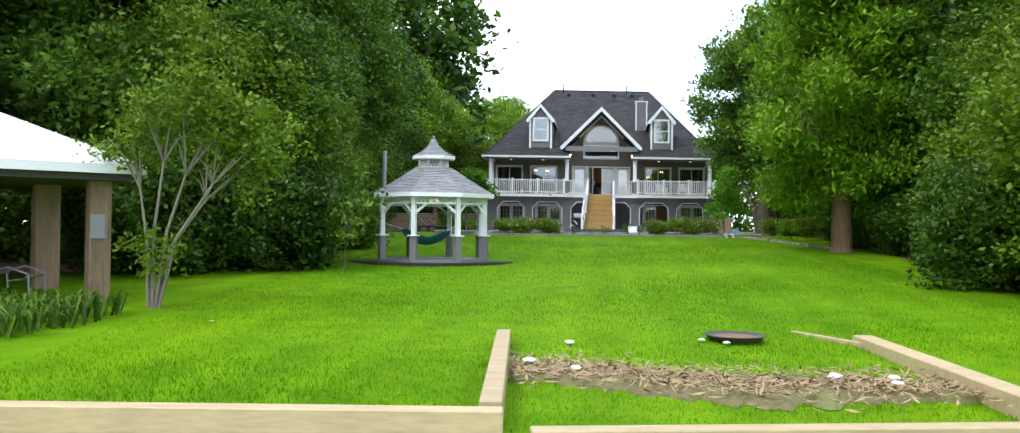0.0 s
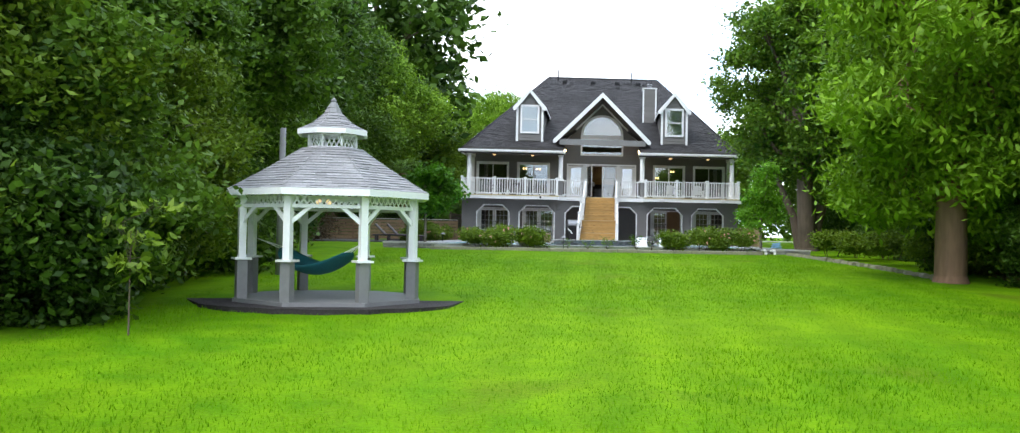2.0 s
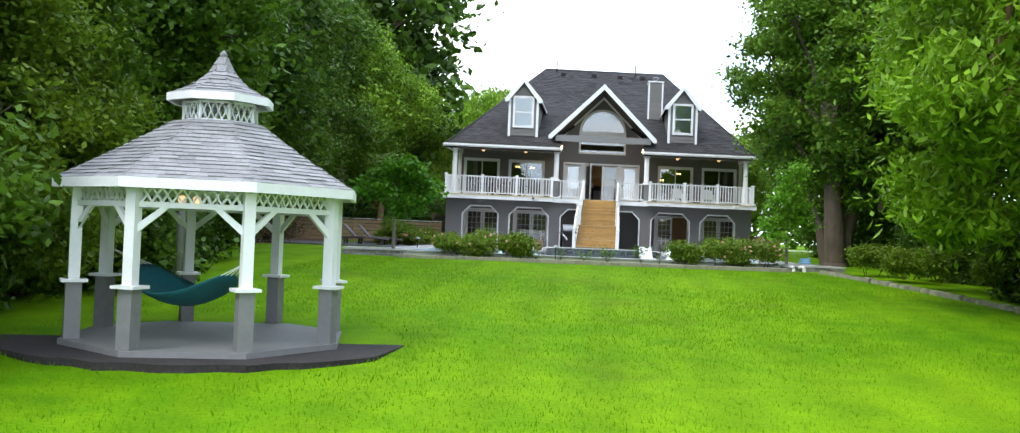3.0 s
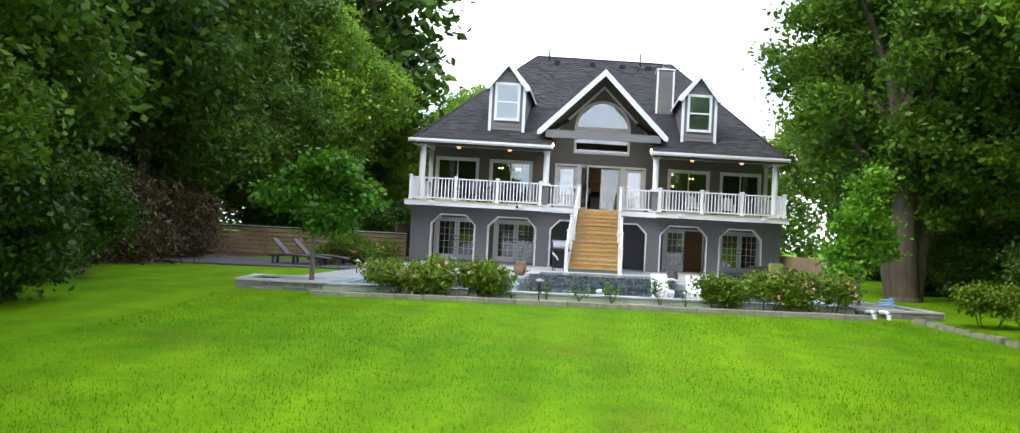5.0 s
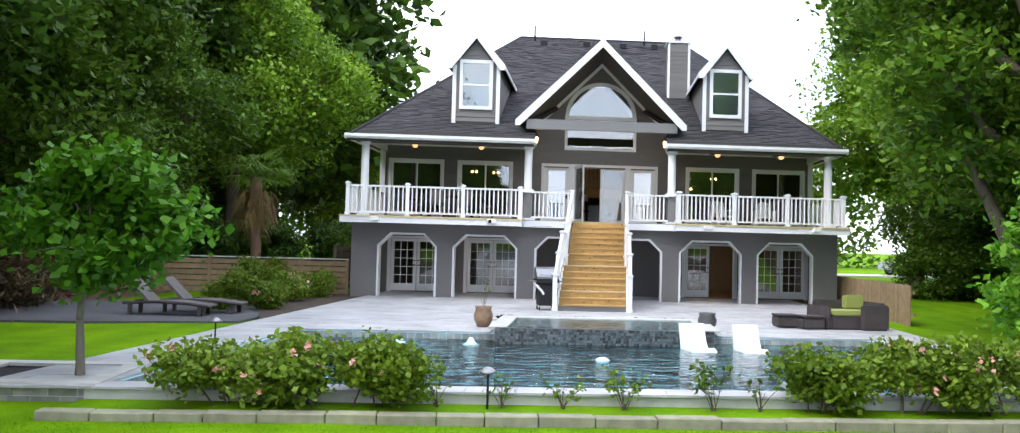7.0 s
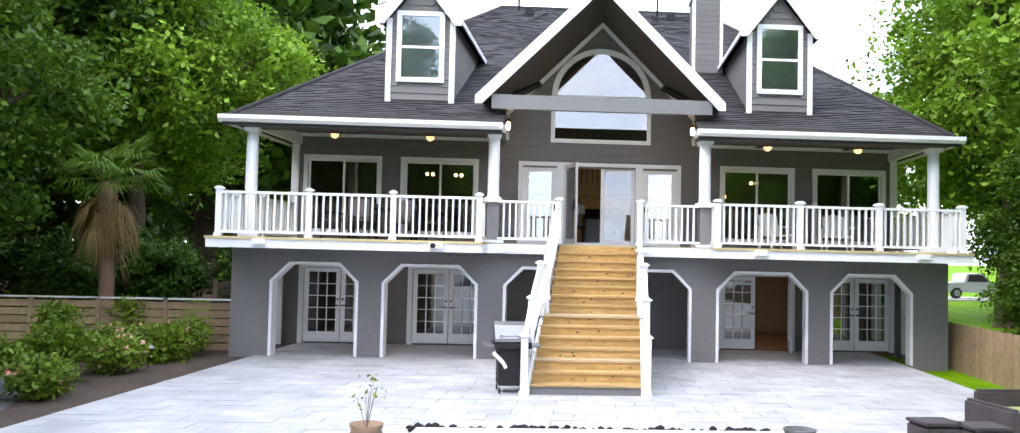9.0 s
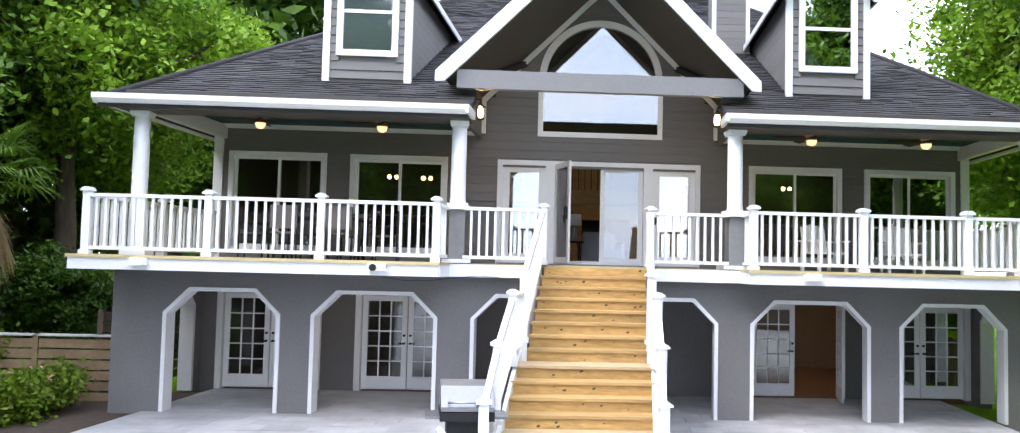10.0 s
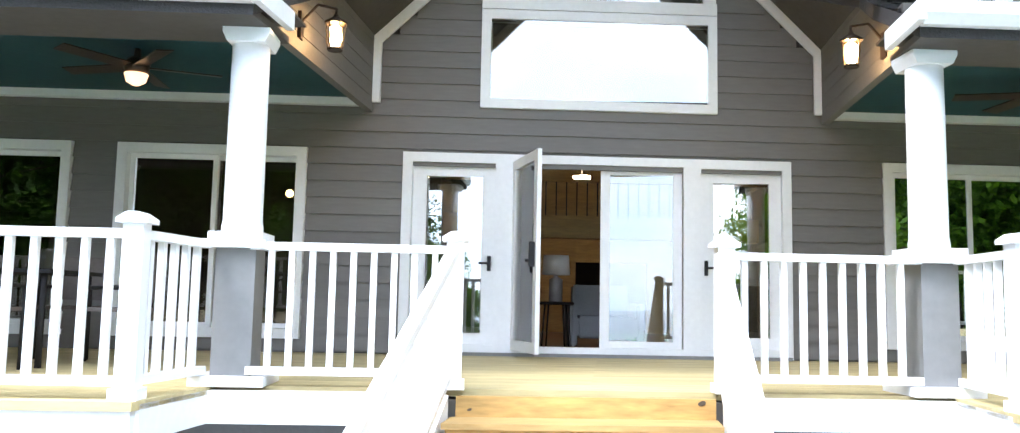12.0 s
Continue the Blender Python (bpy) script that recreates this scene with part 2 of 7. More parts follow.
L_FEATHER = leaf_material("feathery_green_leaf", (0.09, 0.2, 0.008), (0.24, 0.42, 0.02))
L_GRASS = leaf_material("grass_blade", (0.07, 0.2, 0.003), (0.14, 0.3, 0.004), 0.25, 0.05)
L_BROWN = leaf_material("dry_palm_frond", (0.14, 0.09, 0.03), (0.32, 0.23, 0.09))
# darker leaf: the spreading crown's inner shade is put into the colour
L_SHADY = leaf_material("shaded_green_leaf", (0.03, 0.085, 0.006), (0.16, 0.29, 0.02))
L_TWIG = leaf_material("dead_brush", (0.045, 0.034, 0.014), (0.13, 0.085, 0.035), 0.1)
L_PALM = leaf_material("palm_leaf", (0.05, 0.12, 0.012), (0.17, 0.29, 0.035))

# grass: lawn with paler and darker patches, thin brown spots
M_GRASS = bpy.data.materials.new("lawn_grass")
M_GRASS.use_nodes = True
gn, gl = M_GRASS.node_tree.nodes, M_GRASS.node_tree.links
gb = gn["Principled BSDF"]
gb.inputs["Roughness"].default_value, gb.inputs["Specular IOR Level"].default_value = 0.85, 0.05
gg = gn.new("ShaderNodeNewGeometry")
tex = []
for s, dt in ((0.22, 3), (1.7, 4), (26.0, 6)):
    q = gn.new("ShaderNodeTexNoise")
    q.inputs["Scale"].default_value, q.inputs["Detail"].default_value = s, dt
    gl.new(gg.outputs["Position"], q.inputs["Vector"])
    tex.append(q)
gm = gn.new("ShaderNodeMix")
gm.data_type = "RGBA"
gm.inputs["A"].default_value, gm.inputs["B"].default_value = (0.07, 0.19, 0.002, 1), (0.155, 0.29, 0.003, 1)
gs = gn.new("ShaderNodeMath")
gs.operation = "ADD"
gl.new(tex[0].outputs["Fac"], gs.inputs[0])
gl.new(tex[1].outputs["Fac"], gs.inputs[1])
gr = gn.new("ShaderNodeMapRange")
gr.inputs["From Min"].default_value, gr.inputs["From Max"].default_value = 0.7, 1.3
gl.new(gs.outputs[0], gr.inputs["Value"])
gl.new(gr.outputs["Result"], gm.inputs["Factor"])
gv = gn.new("ShaderNodeMapRange")
gv.inputs["From Min"].default_value, gv.inputs["From Max"].default_value = 0.3, 0.7
gv.inputs["To Min"].default_value, gv.inputs["To Max"].default_value = 0.82, 1.16
gl.new(tex[2].outputs["Fac"], gv.inputs["Value"])
# faint mown stripes up the yard, worn brownish spots
gw, gwm = gn.new("ShaderNodeTexWave"), gn.new("ShaderNodeMapping")
gwm.inputs["Rotation"].default_value = (0, 0, radians(9))
gw.inputs["Scale"].default_value, gw.inputs["Distortion"].default_value, gw.inputs["Detail"].default_value = 0.26, 1.2, 2
gl.new(gg.outputs["Position"], gwm.inputs["Vector"])
gl.new(gwm.outputs["Vector"], gw.inputs["Vector"])
gws = gn.new("ShaderNodeMapRange")
gws.inputs["To Min"].default_value, gws.inputs["To Max"].default_value = 0.93, 1.07
gl.new(gw.outputs["Fac"], gws.inputs["Value"])
gmul = gn.new("ShaderNodeMath")
gmul.operation = "MULTIPLY"
gl.new(gv.outputs["Result"], gmul.inputs[0])
gl.new(gws.outputs["Result"], gmul.inputs[1])
gworn, gwr, gwx = gn.new("ShaderNodeTexNoise"), gn.new("ShaderNodeMapRange"), gn.new("ShaderNodeMix")
gworn.inputs["Scale"].default_value, gworn.inputs["Detail"].default_value = 0.55, 7
gl.new(gg.outputs["Position"], gworn.inputs["Vector"])
gwr.inputs["From Min"].default_value, gwr.inputs["From Max"].default_value, gwr.inputs["To Max"].default_value = 0.6, 0.78, 0.6
gl.new(gworn.outputs["Fac"], gwr.inputs["Value"])
gwx.data_type = "RGBA"
gwx.inputs["B"].default_value = (0.1, 0.12, 0.012, 1)
gl.new(gwr.outputs["Result"], gwx.inputs["Factor"])
gl.new(gm.outputs["Result"], gwx.inputs["A"])
gsc = gn.new("ShaderNodeVectorMath")
gsc.operation = "SCALE"
gl.new(gwx.outputs["Result"], gsc.inputs[0])
gl.new(gmul.outputs[0], gsc.inputs["Scale"])
gl.new(gsc.outputs["Vector"], gb.inputs["Base Color"])
gbp = gn.new("ShaderNodeBump")
gbp.inputs["Strength"].default_value, gbp.inputs["Distance"].default_value = 0.4, 0.05
gl.new(tex[2].outputs["Fac"], gbp.inputs["Height"])
gl.new(gbp.outputs["Normal"], gb.inputs["Normal"])

# pool water: clear, tinted, with ripples
M_WATER = bpy.data.materials.new("pool_water")
M_WATER.use_nodes = True
pn, pl = M_WATER.node_tree.nodes, M_WATER.node_tree.links
pout = pn["Material Output"]
pn.remove(pn["Principled BSDF"])
ptr, pgl, pmx, pfr, pnz, pbp = (pn.new("ShaderNode" + k) for k in ("BsdfTransparent", "BsdfGlossy", "MixShader", "Fresnel", "TexNoise", "Bump"))
ptr.inputs["Color"].default_value = (0.72, 0.94, 0.96, 1)
pgl.inputs["Roughness"].default_value = 0.02
pfr.inputs["IOR"].default_value = 1.2
pgeo, pmap = pn.new("ShaderNodeNewGeometry"), pn.new("ShaderNodeMapping")
pmap.inputs["Scale"].default_value = (1.0, 2.6, 1.0)
pl.new(pgeo.outputs["Position"], pmap.inputs["Vector"])
pl.new(pmap.outputs["Vector"], pnz.inputs["Vector"])
pnz.inputs["Scale"].default_value, pnz.inputs["Detail"].default_value = 2.2, 3
pbp.inputs["Strength"].default_value, pbp.inputs["Distance"].default_value = 0.35, 0.08
pl.new(pnz.outputs["Fac"], pbp.inputs["Height"])
pl.new(pbp.outputs["Normal"], pgl.inputs["Normal"])
pl.new(pbp.outputs["Normal"], pfr.inputs["Normal"])
pl.new(pfr.outputs[0], pmx.inputs["Fac"])
pl.new(ptr.outputs[0], pmx.inputs[1])
pl.new(pgl.outputs[0], pmx.inputs[2])
pl.new(pmx.outputs[0], pout.inputs["Surface"])

# ---- helpers of this scene ----
SKEW = 0.16  # the house and its terrace run slightly aslant of their own front


def sx(x, y):
    return x + SKEW * y


def box(bm, x0, x1, y0, y1, z0, z1):
    v = [bm.verts.new(p) for p in ((x0, y0, z0), (x1, y0, z0), (x1, y1, z0), (x0, y1, z0), (x0, y0, z1), (x1, y0, z1), (x1, y1, z1), (x0, y1, z1))]
    for f in ((3, 2, 1, 0), (4, 5, 6, 7), (0, 1, 5, 4), (1, 2, 6, 5), (2, 3, 7, 6), (3, 0, 4, 7)):
        bm.faces.new([v[i] for i in f])


def prism(bm, pts, a, b, axis="y"):
    """A flat outline carried from a to b: (x, z) along y, (y, z) along x, or (x, y) along z."""
    def at(p, k):
        return {"y": (p[0], k, p[1]), "x": (k, p[0], p[1]), "z": (p[0], p[1], k)}[axis]
    lo, hi = [bm.verts.new(at(p, a)) for p in pts], [bm.verts.new(at(p, b)) for p in pts]
    n = len(pts)
    bm.faces.new(lo)
    bm.faces.new(hi[::-1])
    for i in range(n):
        bm.faces.new((lo[i], hi[i], hi[(i + 1) % n], lo[(i + 1) % n]))
    bmesh.ops.recalc_face_normals(bm, faces=bm.faces[:])


def rod(bm, p0, p1, r0, r1=None, n=8, caps=True):
    """A round bar from p0 to p1."""
    p0, p1 = Vector(p0), Vector(p1)
    r1 = r0 if r1 is None else r1
    d = (p1 - p0).normalized()
    u = d.orthogonal().normalized()
    w = d.cross(u)
    rings = []
    for p, r in ((p0, r0), (p1, r1)):
        rings.append([bm.verts.new(p + (u * math.cos(2 * math.pi * i / n) + w * math.sin(2 * math.pi * i / n)) * r) for i in range(n)])
    for i in range(n):
        f = bm.faces.new((rings[0][i], rings[0][(i + 1) % n], rings[1][(i + 1) % n], rings[1][i]))
        f.smooth = n > 5
    if caps:
        bm.faces.new(rings[0][::-1])
        bm.faces.new(rings[1])


def lathe(bm, profile, n=20, at=(0, 0, 0)):
    """A turned body from (radius, height) pairs."""
    rings = []
    for r, z in profile:
        rings.append([bm.verts.new((at[0] + r * math.cos(2 * math.pi * i / n), at[1] + r * math.sin(2 * math.pi * i / n), at[2] + z)) for i in range(n)])
    for a, b in zip(rings, rings[1:]):
        for i in range(n):
            bm.faces.new((a[i], a[(i + 1) % n], b[(i + 1) % n], b[i])).smooth = True
    bm.faces.new(rings[0][::-1])
    bm.faces.new(rings[-1])


def mesh_of(name, bm, mat, skew=False):
    if skew:
        for v in bm.verts:
            v.co.x += SKEW * v.co.y
    me = bpy.data.meshes.new(name)
    bm.to_mesh(me)
    bm.free()
    me.materials.append(mat)
    return me


def thing(name, label="", category="", group="", kind="", at=None):
    ob = new(name)
    ob.empty_display_size = 0.1
    if at is not None:
        ob.matrix_world = at
    return tagged(ob, label, category, group, kind)


def part(name, bm, mat, parent=None, label="", skew=False):
    ob = new(name, mesh_of(name, bm, mat, skew))
    if parent is not None:
        ob.parent = parent
    if label:
        ob["label"] = label
    return ob


def piece(name, me, parent, at):
    """One of many alike pieces that share a mesh."""
    ob = new(name, me)
    ob.parent = parent
    ob.location = at
    return ob


def boxed(name, mat, parent, *b, label="", skew=True):
    bm = bmesh.new()
    for q in b:
        box(bm, *q)
    return part(name, bm, mat, parent, label, skew)


def ground_z(x, y):
    ys = [(-400, -4.0), (-60, -1.6), (-52, -1.47), (-48.6, -1.38), (-44, -1.18), (-36, -0.86), (-28, -0.5), (-21, -0.2), (-12, -0.12), (0, -0.1), (40, 0.0), (600, 0.2)]
    for (a, p), (b, q) in zip(ys, ys[1:]):
        if y <= b:
            return p + (q - p) * max(0, (y - a) / (b - a))
    return ys[-1][1]


# ---- ground: one sheet to the horizon ----
def build_ground():
    xs = [-900, -300, -120, -60] + [-40 + 1.6 * i for i in range(51)] + [60, 120, 300, 900]
    ys = [-900, -300, -120, -80] + [-66 + 1.5 * i for i in range(60)] + [40, 70, 120, 300, 900]
    bm = bmesh.new()
    grid = [[bm.verts.new((x, y, ground_z(x, y) + (0.03 * noise.noise((x * 0.3, y * 0.3, 0)) if abs(x) < 50 and abs(y) < 80 else 0))) for x in xs] for y in ys]
    for j in range(len(ys) - 1):
        for i in range(len(xs) - 1):
            # the terrace and the pool are dug in here
            cx, cy = (xs[i] + xs[i + 1]) / 2, (ys[j] + ys[j + 1]) / 2
            h = cx - SKEW * cy
            if -6.6 < h < 6.2 and -19.6 < cy < 8:
                continue
            bm.faces.new((grid[j][i], grid[j][i + 1], grid[j + 1][i + 1], grid[j + 1][i])).smooth = True
    ob = part("ground", bm, M_GRASS)
    return tagged(ob, "mown bright green lawn rising gently to the terrace", "lawn", kind="structure")


build_ground()

# ---- house ----
DECK, WALL_TOP = 2.46, 5.2
house = thing("house", "two-storey grey lap-sided house with dark hip roof and white trim", "house")


def gable_half(z):
    """Half width of the middle bay's wall at a height."""
    return 2.45 if z < 5.85 else max(0.0, (8.18 - z) / 1.0)


OPENINGS = [(-7.36, -5.59, 2.66, 4.52), (-4.96, -3.17, 2.66, 4.52), (3.17, 4.96, 2.66, 4.52), (5.59, 7.36, 2.66, 4.52),
            (-2.0, -1.08, 2.5, 4.5), (-0.92, 0.92, 2.5, 4.5), (1.08, 2.0, 2.5, 4.5), (-1.2, 1.2, 5.16, 6.08)]


def cut(x0, x1, holes):
    runs = [(x0, x1)]
    for a, b in holes:
        nxt = []
        for p, q in runs:
            if b <= p or a >= q:
                nxt.append((p, q))
            else:
                if a > p + 0.01:
                    nxt.append((p, a))
                if b < q - 0.01:
                    nxt.append((b, q))
        runs = nxt
    return runs


def wall_runs(z0, z1):
    zm = (z0 + z1) / 2
    half = 7.72 if zm < WALL_TOP else gable_half(z1 - 0.02)
    holes = [(a, b) for a, b, p, q in OPENINGS if p - 0.02 < zm < q + 0.02]
    if 6.3 < zm < 7.42:
        r = math.sqrt(max(0, 1.14 ** 2 - (zm - 6.3) ** 2))
        holes.append((-r, r))
    return cut(-half, half, holes) if half > 0.1 else []


def upper_wall():
    # a structural wall with its openings, then lap siding board by board
    bm = bmesh.new()
    edges = sorted({DECK, 2.5, 2.66, 4.5, 4.52, WALL_TOP, 5.16, 6.08} | {6.3 + 0.075 * i for i in range(27)})
    for z0, z1 in zip(edges, edges[1:]):
        for a, b in wall_runs(z0, z1):
            box(bm, a, b, 0.03, 0.2, z0, z1)
    wall = part("front_wall", bm, M_SIDING, house, "grey wall clad in horizontal lap siding", True)
    z, h = DECK + 0.02, 0.178
    while z < 8.2:
        for a, b in wall_runs(z, z + h):
            bm = bmesh.new()
            v = [(a, -0.004, z), (b, -0.004, z), (b, 0.029, z), (a, 0.029, z), (a, 0.022, z + h), (b, 0.022, z + h), (b, 0.029, z + h), (a, 0.029, z + h)]
            v = [bm.verts.new(p) for p in v]
            for f in ((3, 2, 1, 0), (4, 5, 6, 7), (0, 1, 5, 4), (1, 2, 6, 5), (3, 0, 4, 7)):
                bm.faces.new([v[i] for i in f])
            part("board", bm, M_SIDING, wall, "", True)
        z += h
    # side and back walls close the house
    boxed("side_wall", M_SIDING, house, (-7.72, -7.52, 0.2, 20.0, -0.2, 5.1))
    boxed("side_wall", M_SIDING, house, (7.52, 7.72, 0.2, 20.0, -0.2, 5.1))
    boxed("back_wall", M_SIDING, house, (-7.52, 7.52, 19.8, 20.0, -0.2, 5.1))
    # inner wall added to keep light from leaking into the rooms
    boxed("room_wall", M_ROOMSHADE, house, (-7.5, 7.5, 11.6, 11.8, -0.2, 5.1))


upper_wall()


def frame_rect(bm, x0, x1, z0, z1, w, y0, y1):
    """One mitred ring of four boards."""
    ring = []
    for y, e in ((y0, 0), (y1, 0), (y1, w), (y0, w)):
        ring.append([bm.verts.new(p) for p in ((x0 + e, y, z0 + e), (x1 - e, y, z0 + e), (x1 - e, y, z1 - e), (x0 + e, y, z1 - e))])
    fs = [bm.faces.new((ring[k][i], ring[(k + 1) % 4][i], ring[(k + 1) % 4][(i + 1) % 4], ring[k][(i + 1) % 4])) for k in range(4) for i in range(4)]
    bmesh.ops.recalc_face_normals(bm, faces=fs)


def pane(x0, x1, z0, z1, y, parent, mat=M_GLASS):
    ob = boxed("pane", mat, parent, (x0, x1, y, y + 0.012, z0, z1))
    ob.visible_shadow = False
    return ob


def turned_pane(x0, x1, z0, z1, y, parent, mat):
    """A pane set square to the garden's axis."""
    bm = bmesh.new()
    box(bm, x0, x1, y, y + 0.012, z0, z1)
    for v in bm.verts:
        v.co.y -= 0.155 * (v.co.x - (x0 + x1) / 2)
    ob = part("pane", bm, mat, parent, "", True)
    ob.visible_shadow = False


def slider(x0, x1, z0, z1):
    """A two-panel sliding glass door in a white casing."""
    bm = bmesh.new()
    frame_rect(bm, x0 - 0.08, x1 + 0.08, z0 - 0.06, z1 + 0.08, 0.1, -0.035, 0.1)
    w = part("sliding_door", bm, M_WHITE, house, "white-framed two-panel sliding glass door", True)
    xm = (x0 + x1) / 2
    for a, b, y in ((x0 + 0.02, xm + 0.03, 0.05), (xm - 0.03, x1 - 0.02, 0.09)):
        bm = bmesh.new()
        frame_rect(bm, a, b, z0 + 0.04, z1 - 0.02, 0.05, y, y + 0.035)
        part("sash", bm, M_WHITE, w, "", True)
        pane(a + 0.05, b - 0.05, z0 + 0.09, z1 - 0.07, y + 0.012, w, M_GLASSFRONT)


for o in OPENINGS[:4]:
    slider(*o)


def entry():
    z0, z1 = 2.5, 4.5
    bm = bmesh.new()
    frame_rect(bm, -1.0, 1.0, z0 - 0.03, z1 + 0.08, 0.09, -0.03, 0.12)
    d = part("entry_door", bm, M_WHITE, house, "white double glass door, one leaf swung open", True)
    bm = bmesh.new()
    frame_rect(bm, 0.02, 0.9, z0 + 0.03, z1, 0.1, 0.05, 0.095)
    leaf = part("door_leaf", bm, M_WHITE, d, "closed white door leaf", True)
    turned_pane(0.12, 0.8, z0 + 0.13, z1 - 0.1, 0.07, leaf, M_GLASSDOOR)
    bm = bmesh.new()
    frame_rect(bm, -0.44, 0.44, z0 + 0.03, z1, 0.1, -0.022, 0.022)
    bmesh.ops.translate(bm, verts=bm.verts[:], vec=(0.44, 0, 0))
    bmesh.ops.rotate(bm, verts=bm.verts[:], cent=(0, 0, 0), matrix=Matrix.Rotation(radians(-77), 3, "Z"))
    bmesh.ops.translate(bm, verts=bm.verts[:], vec=(-0.9, -0.01, 0))
    leaf = part("door_leaf", bm, M_WHITE, d, "open white door leaf")
    bm = bmesh.new()
    box(bm, 0.1, 0.78, -0.006, 0.006, z0 + 0.13, z1 - 0.1)
    bmesh.ops.rotate(bm, verts=bm.verts[:], cent=(0, 0, 0), matrix=Matrix.Rotation(radians(-77), 3, "Z"))
    bmesh.ops.translate(bm, verts=bm.verts[:], vec=(-0.9, -0.01, 0))
    part("pane", bm, M_GLASS, leaf).visible_shadow = False
    bm = bmesh.new()
    for s in (-0.04, 0.04):
        rod(bm, (-0.76, -0.8 + s * 0.3, 3.42), (-0.76 + s * 1.6, -0.8, 3.42), 0.014)
    box(bm, -0.79, -0.73, -0.83, -0.78, 3.36, 3.6)
    part("door_handle", bm, M_BLACK, leaf, "black lever handle")
    for a, b in ((-2.0, -1.08), (1.08, 2.0)):
        bm = bmesh.new()
        frame_rect(bm, a - 0.08, b + 0.08, z0 - 0.03, z1 + 0.08, 0.1, -0.03, 0.12)
        s = part("side_door", bm, M_WHITE, house, "white single glass door beside the entry", True)
        bm = bmesh.new()
        frame_rect(bm, a + 0.02, b - 0.02, z0 + 0.05, z1 - 0.02, 0.14, 0.05, 0.09)
        part("door_leaf", bm, M_WHITE, s, "", True)
        turned_pane(a + 0.16, b - 0.16, z0 + 0.19, z1 - 0.16, 0.07, s, M_GLASSSIDE)
        bm = bmesh.new()
        hx = b - 0.08 if a < 0 else a + 0.08
        rod(bm, (hx, 0.05, 3.42), (hx, -0.02, 3.42), 0.02)
        rod(bm, (hx, -0.02, 3.42), (hx + (0.1 if a > 0 else -0.1), -0.02, 3.42), 0.012)
        box(bm, hx - 0.02, hx + 0.02, 0.03, 0.05, 3.34, 3.5)
        part("door_handle", bm, M_BLACK, s, "black lever handle", True)


entry()
boxed("door_sill", M_TRIMGREY, house, (-2.06, 2.06, -0.075, -0.04, DECK, DECK + 0.035), label="grey sill under the entry doors")


def picture_windows():
    bm = bmesh.new()
    frame_rect(bm, -1.28, 1.28, 5.08, 6.16, 0.1, -0.035, 0.12)
    w = part("picture_window", bm, M_WHITE, house, "wide white-framed picture window", True)
    pane(-1.19, 1.19, 5.17, 6.07, -0.02, w, M_GLASSCOAT)
    # half-round window over it
    bm = bmesh.new()
    n, r0, r1, zc = 28, 1.13, 1.27, 6.28
    a = [math.pi * i / n for i in range(n + 1)]
    ring = [[bm.verts.new((r * math.cos(t), y, zc + r * math.sin(t) * 0.97)) for t in a] for r, y in ((r0, -0.035), (r1, -0.035), (r1, 0.1), (r0, 0.1))]
    for k in range(4):
        for i in range(n):
            bm.faces.new((ring[k][i], ring[k][i + 1], ring[(k + 1) % 4][i + 1], ring[(k + 1) % 4][i]))
    box(bm, -1.28, 1.28, -0.036, 0.1, 6.17, 6.3)
    bmesh.ops.recalc_face_normals(bm, faces=bm.faces[:])
    w = part("half_round_window", bm, M_WHITE, house, "half-round window in a white casing", True)
    bm = bmesh.new()
    prism(bm, [(1.15 * math.cos(t), zc + 1.11 * math.sin(t)) for t in a], -0.02, -0.008)
    part("pane", bm, M_GLASSCOAT, w, "", True).visible_shadow = False


picture_windows()


# shingled roof planes, row by row
def shingle_rows(rows, mat, name, parent, step=0.3, thick=0.018, seed=1):
    """rows: (left end, right end, up-slope step) with 3D points; tabs lie on the roof in staggered courses."""
    rnd = random.Random(seed)
    verts, faces = [], []
    for k, (pa, pb, up, nrm) in enumerate(rows):
        pa, pb, up, nrm = Vector(pa), Vector(pb), Vector(up), Vector(nrm)
        ln = (pb - pa).length
        if ln < 0.05:
            continue
        d = (pb - pa) / ln
        x = -rnd.random() * step
        while x < ln:
            w = step * rnd.uniform(0.75, 1.25)
            a, b = max(0, x + 0.006), min(ln, x + w)
            x += w
            if b - a < 0.02:
                continue
            t = thick * rnd.uniform(0.6, 1.5)
            i = len(verts)
            for q, s in ((a, 0), (b, 0), (b, 1), (a, 1)):
                verts.append(pa + d * q + up * s * 1.05 + nrm * (t if s == 0 else 0.003))
            verts.append(pa + d * a)
            verts.append(pa + d * b)
            faces += [(i, i + 1, i + 2, i + 3), (i + 4, i + 5, i + 1, i)]
    me = bpy.data.meshes.new(name)
    me.from_pydata(verts, [], faces)
    me.materials.append(mat)
    ob = new(name, me)
    ob.parent = parent
    return tagged(ob, kind="stuff")


EAVE_Y, EAVE_Z, RIDGE_Y, RIDGE_Z, EAVE_X, RIDGE_X, BACK_Y = -3.85, 4.86, 11.0, 11.66, 7.82, 3.95, 22.5
PITCH = (RIDGE_Z - EAVE_Z) / (RIDGE_Y - EAVE_Y)


def front_z(y):
    return EAVE_Z + (RIDGE_Z - EAVE_Z) * (y - EAVE_Y) / (RIDGE_Y - EAVE_Y)


def front_outer(y):
    return EAVE_X - (EAVE_X - RIDGE_X) * (y - EAVE_Y) / (RIDGE_Y - EAVE_Y)


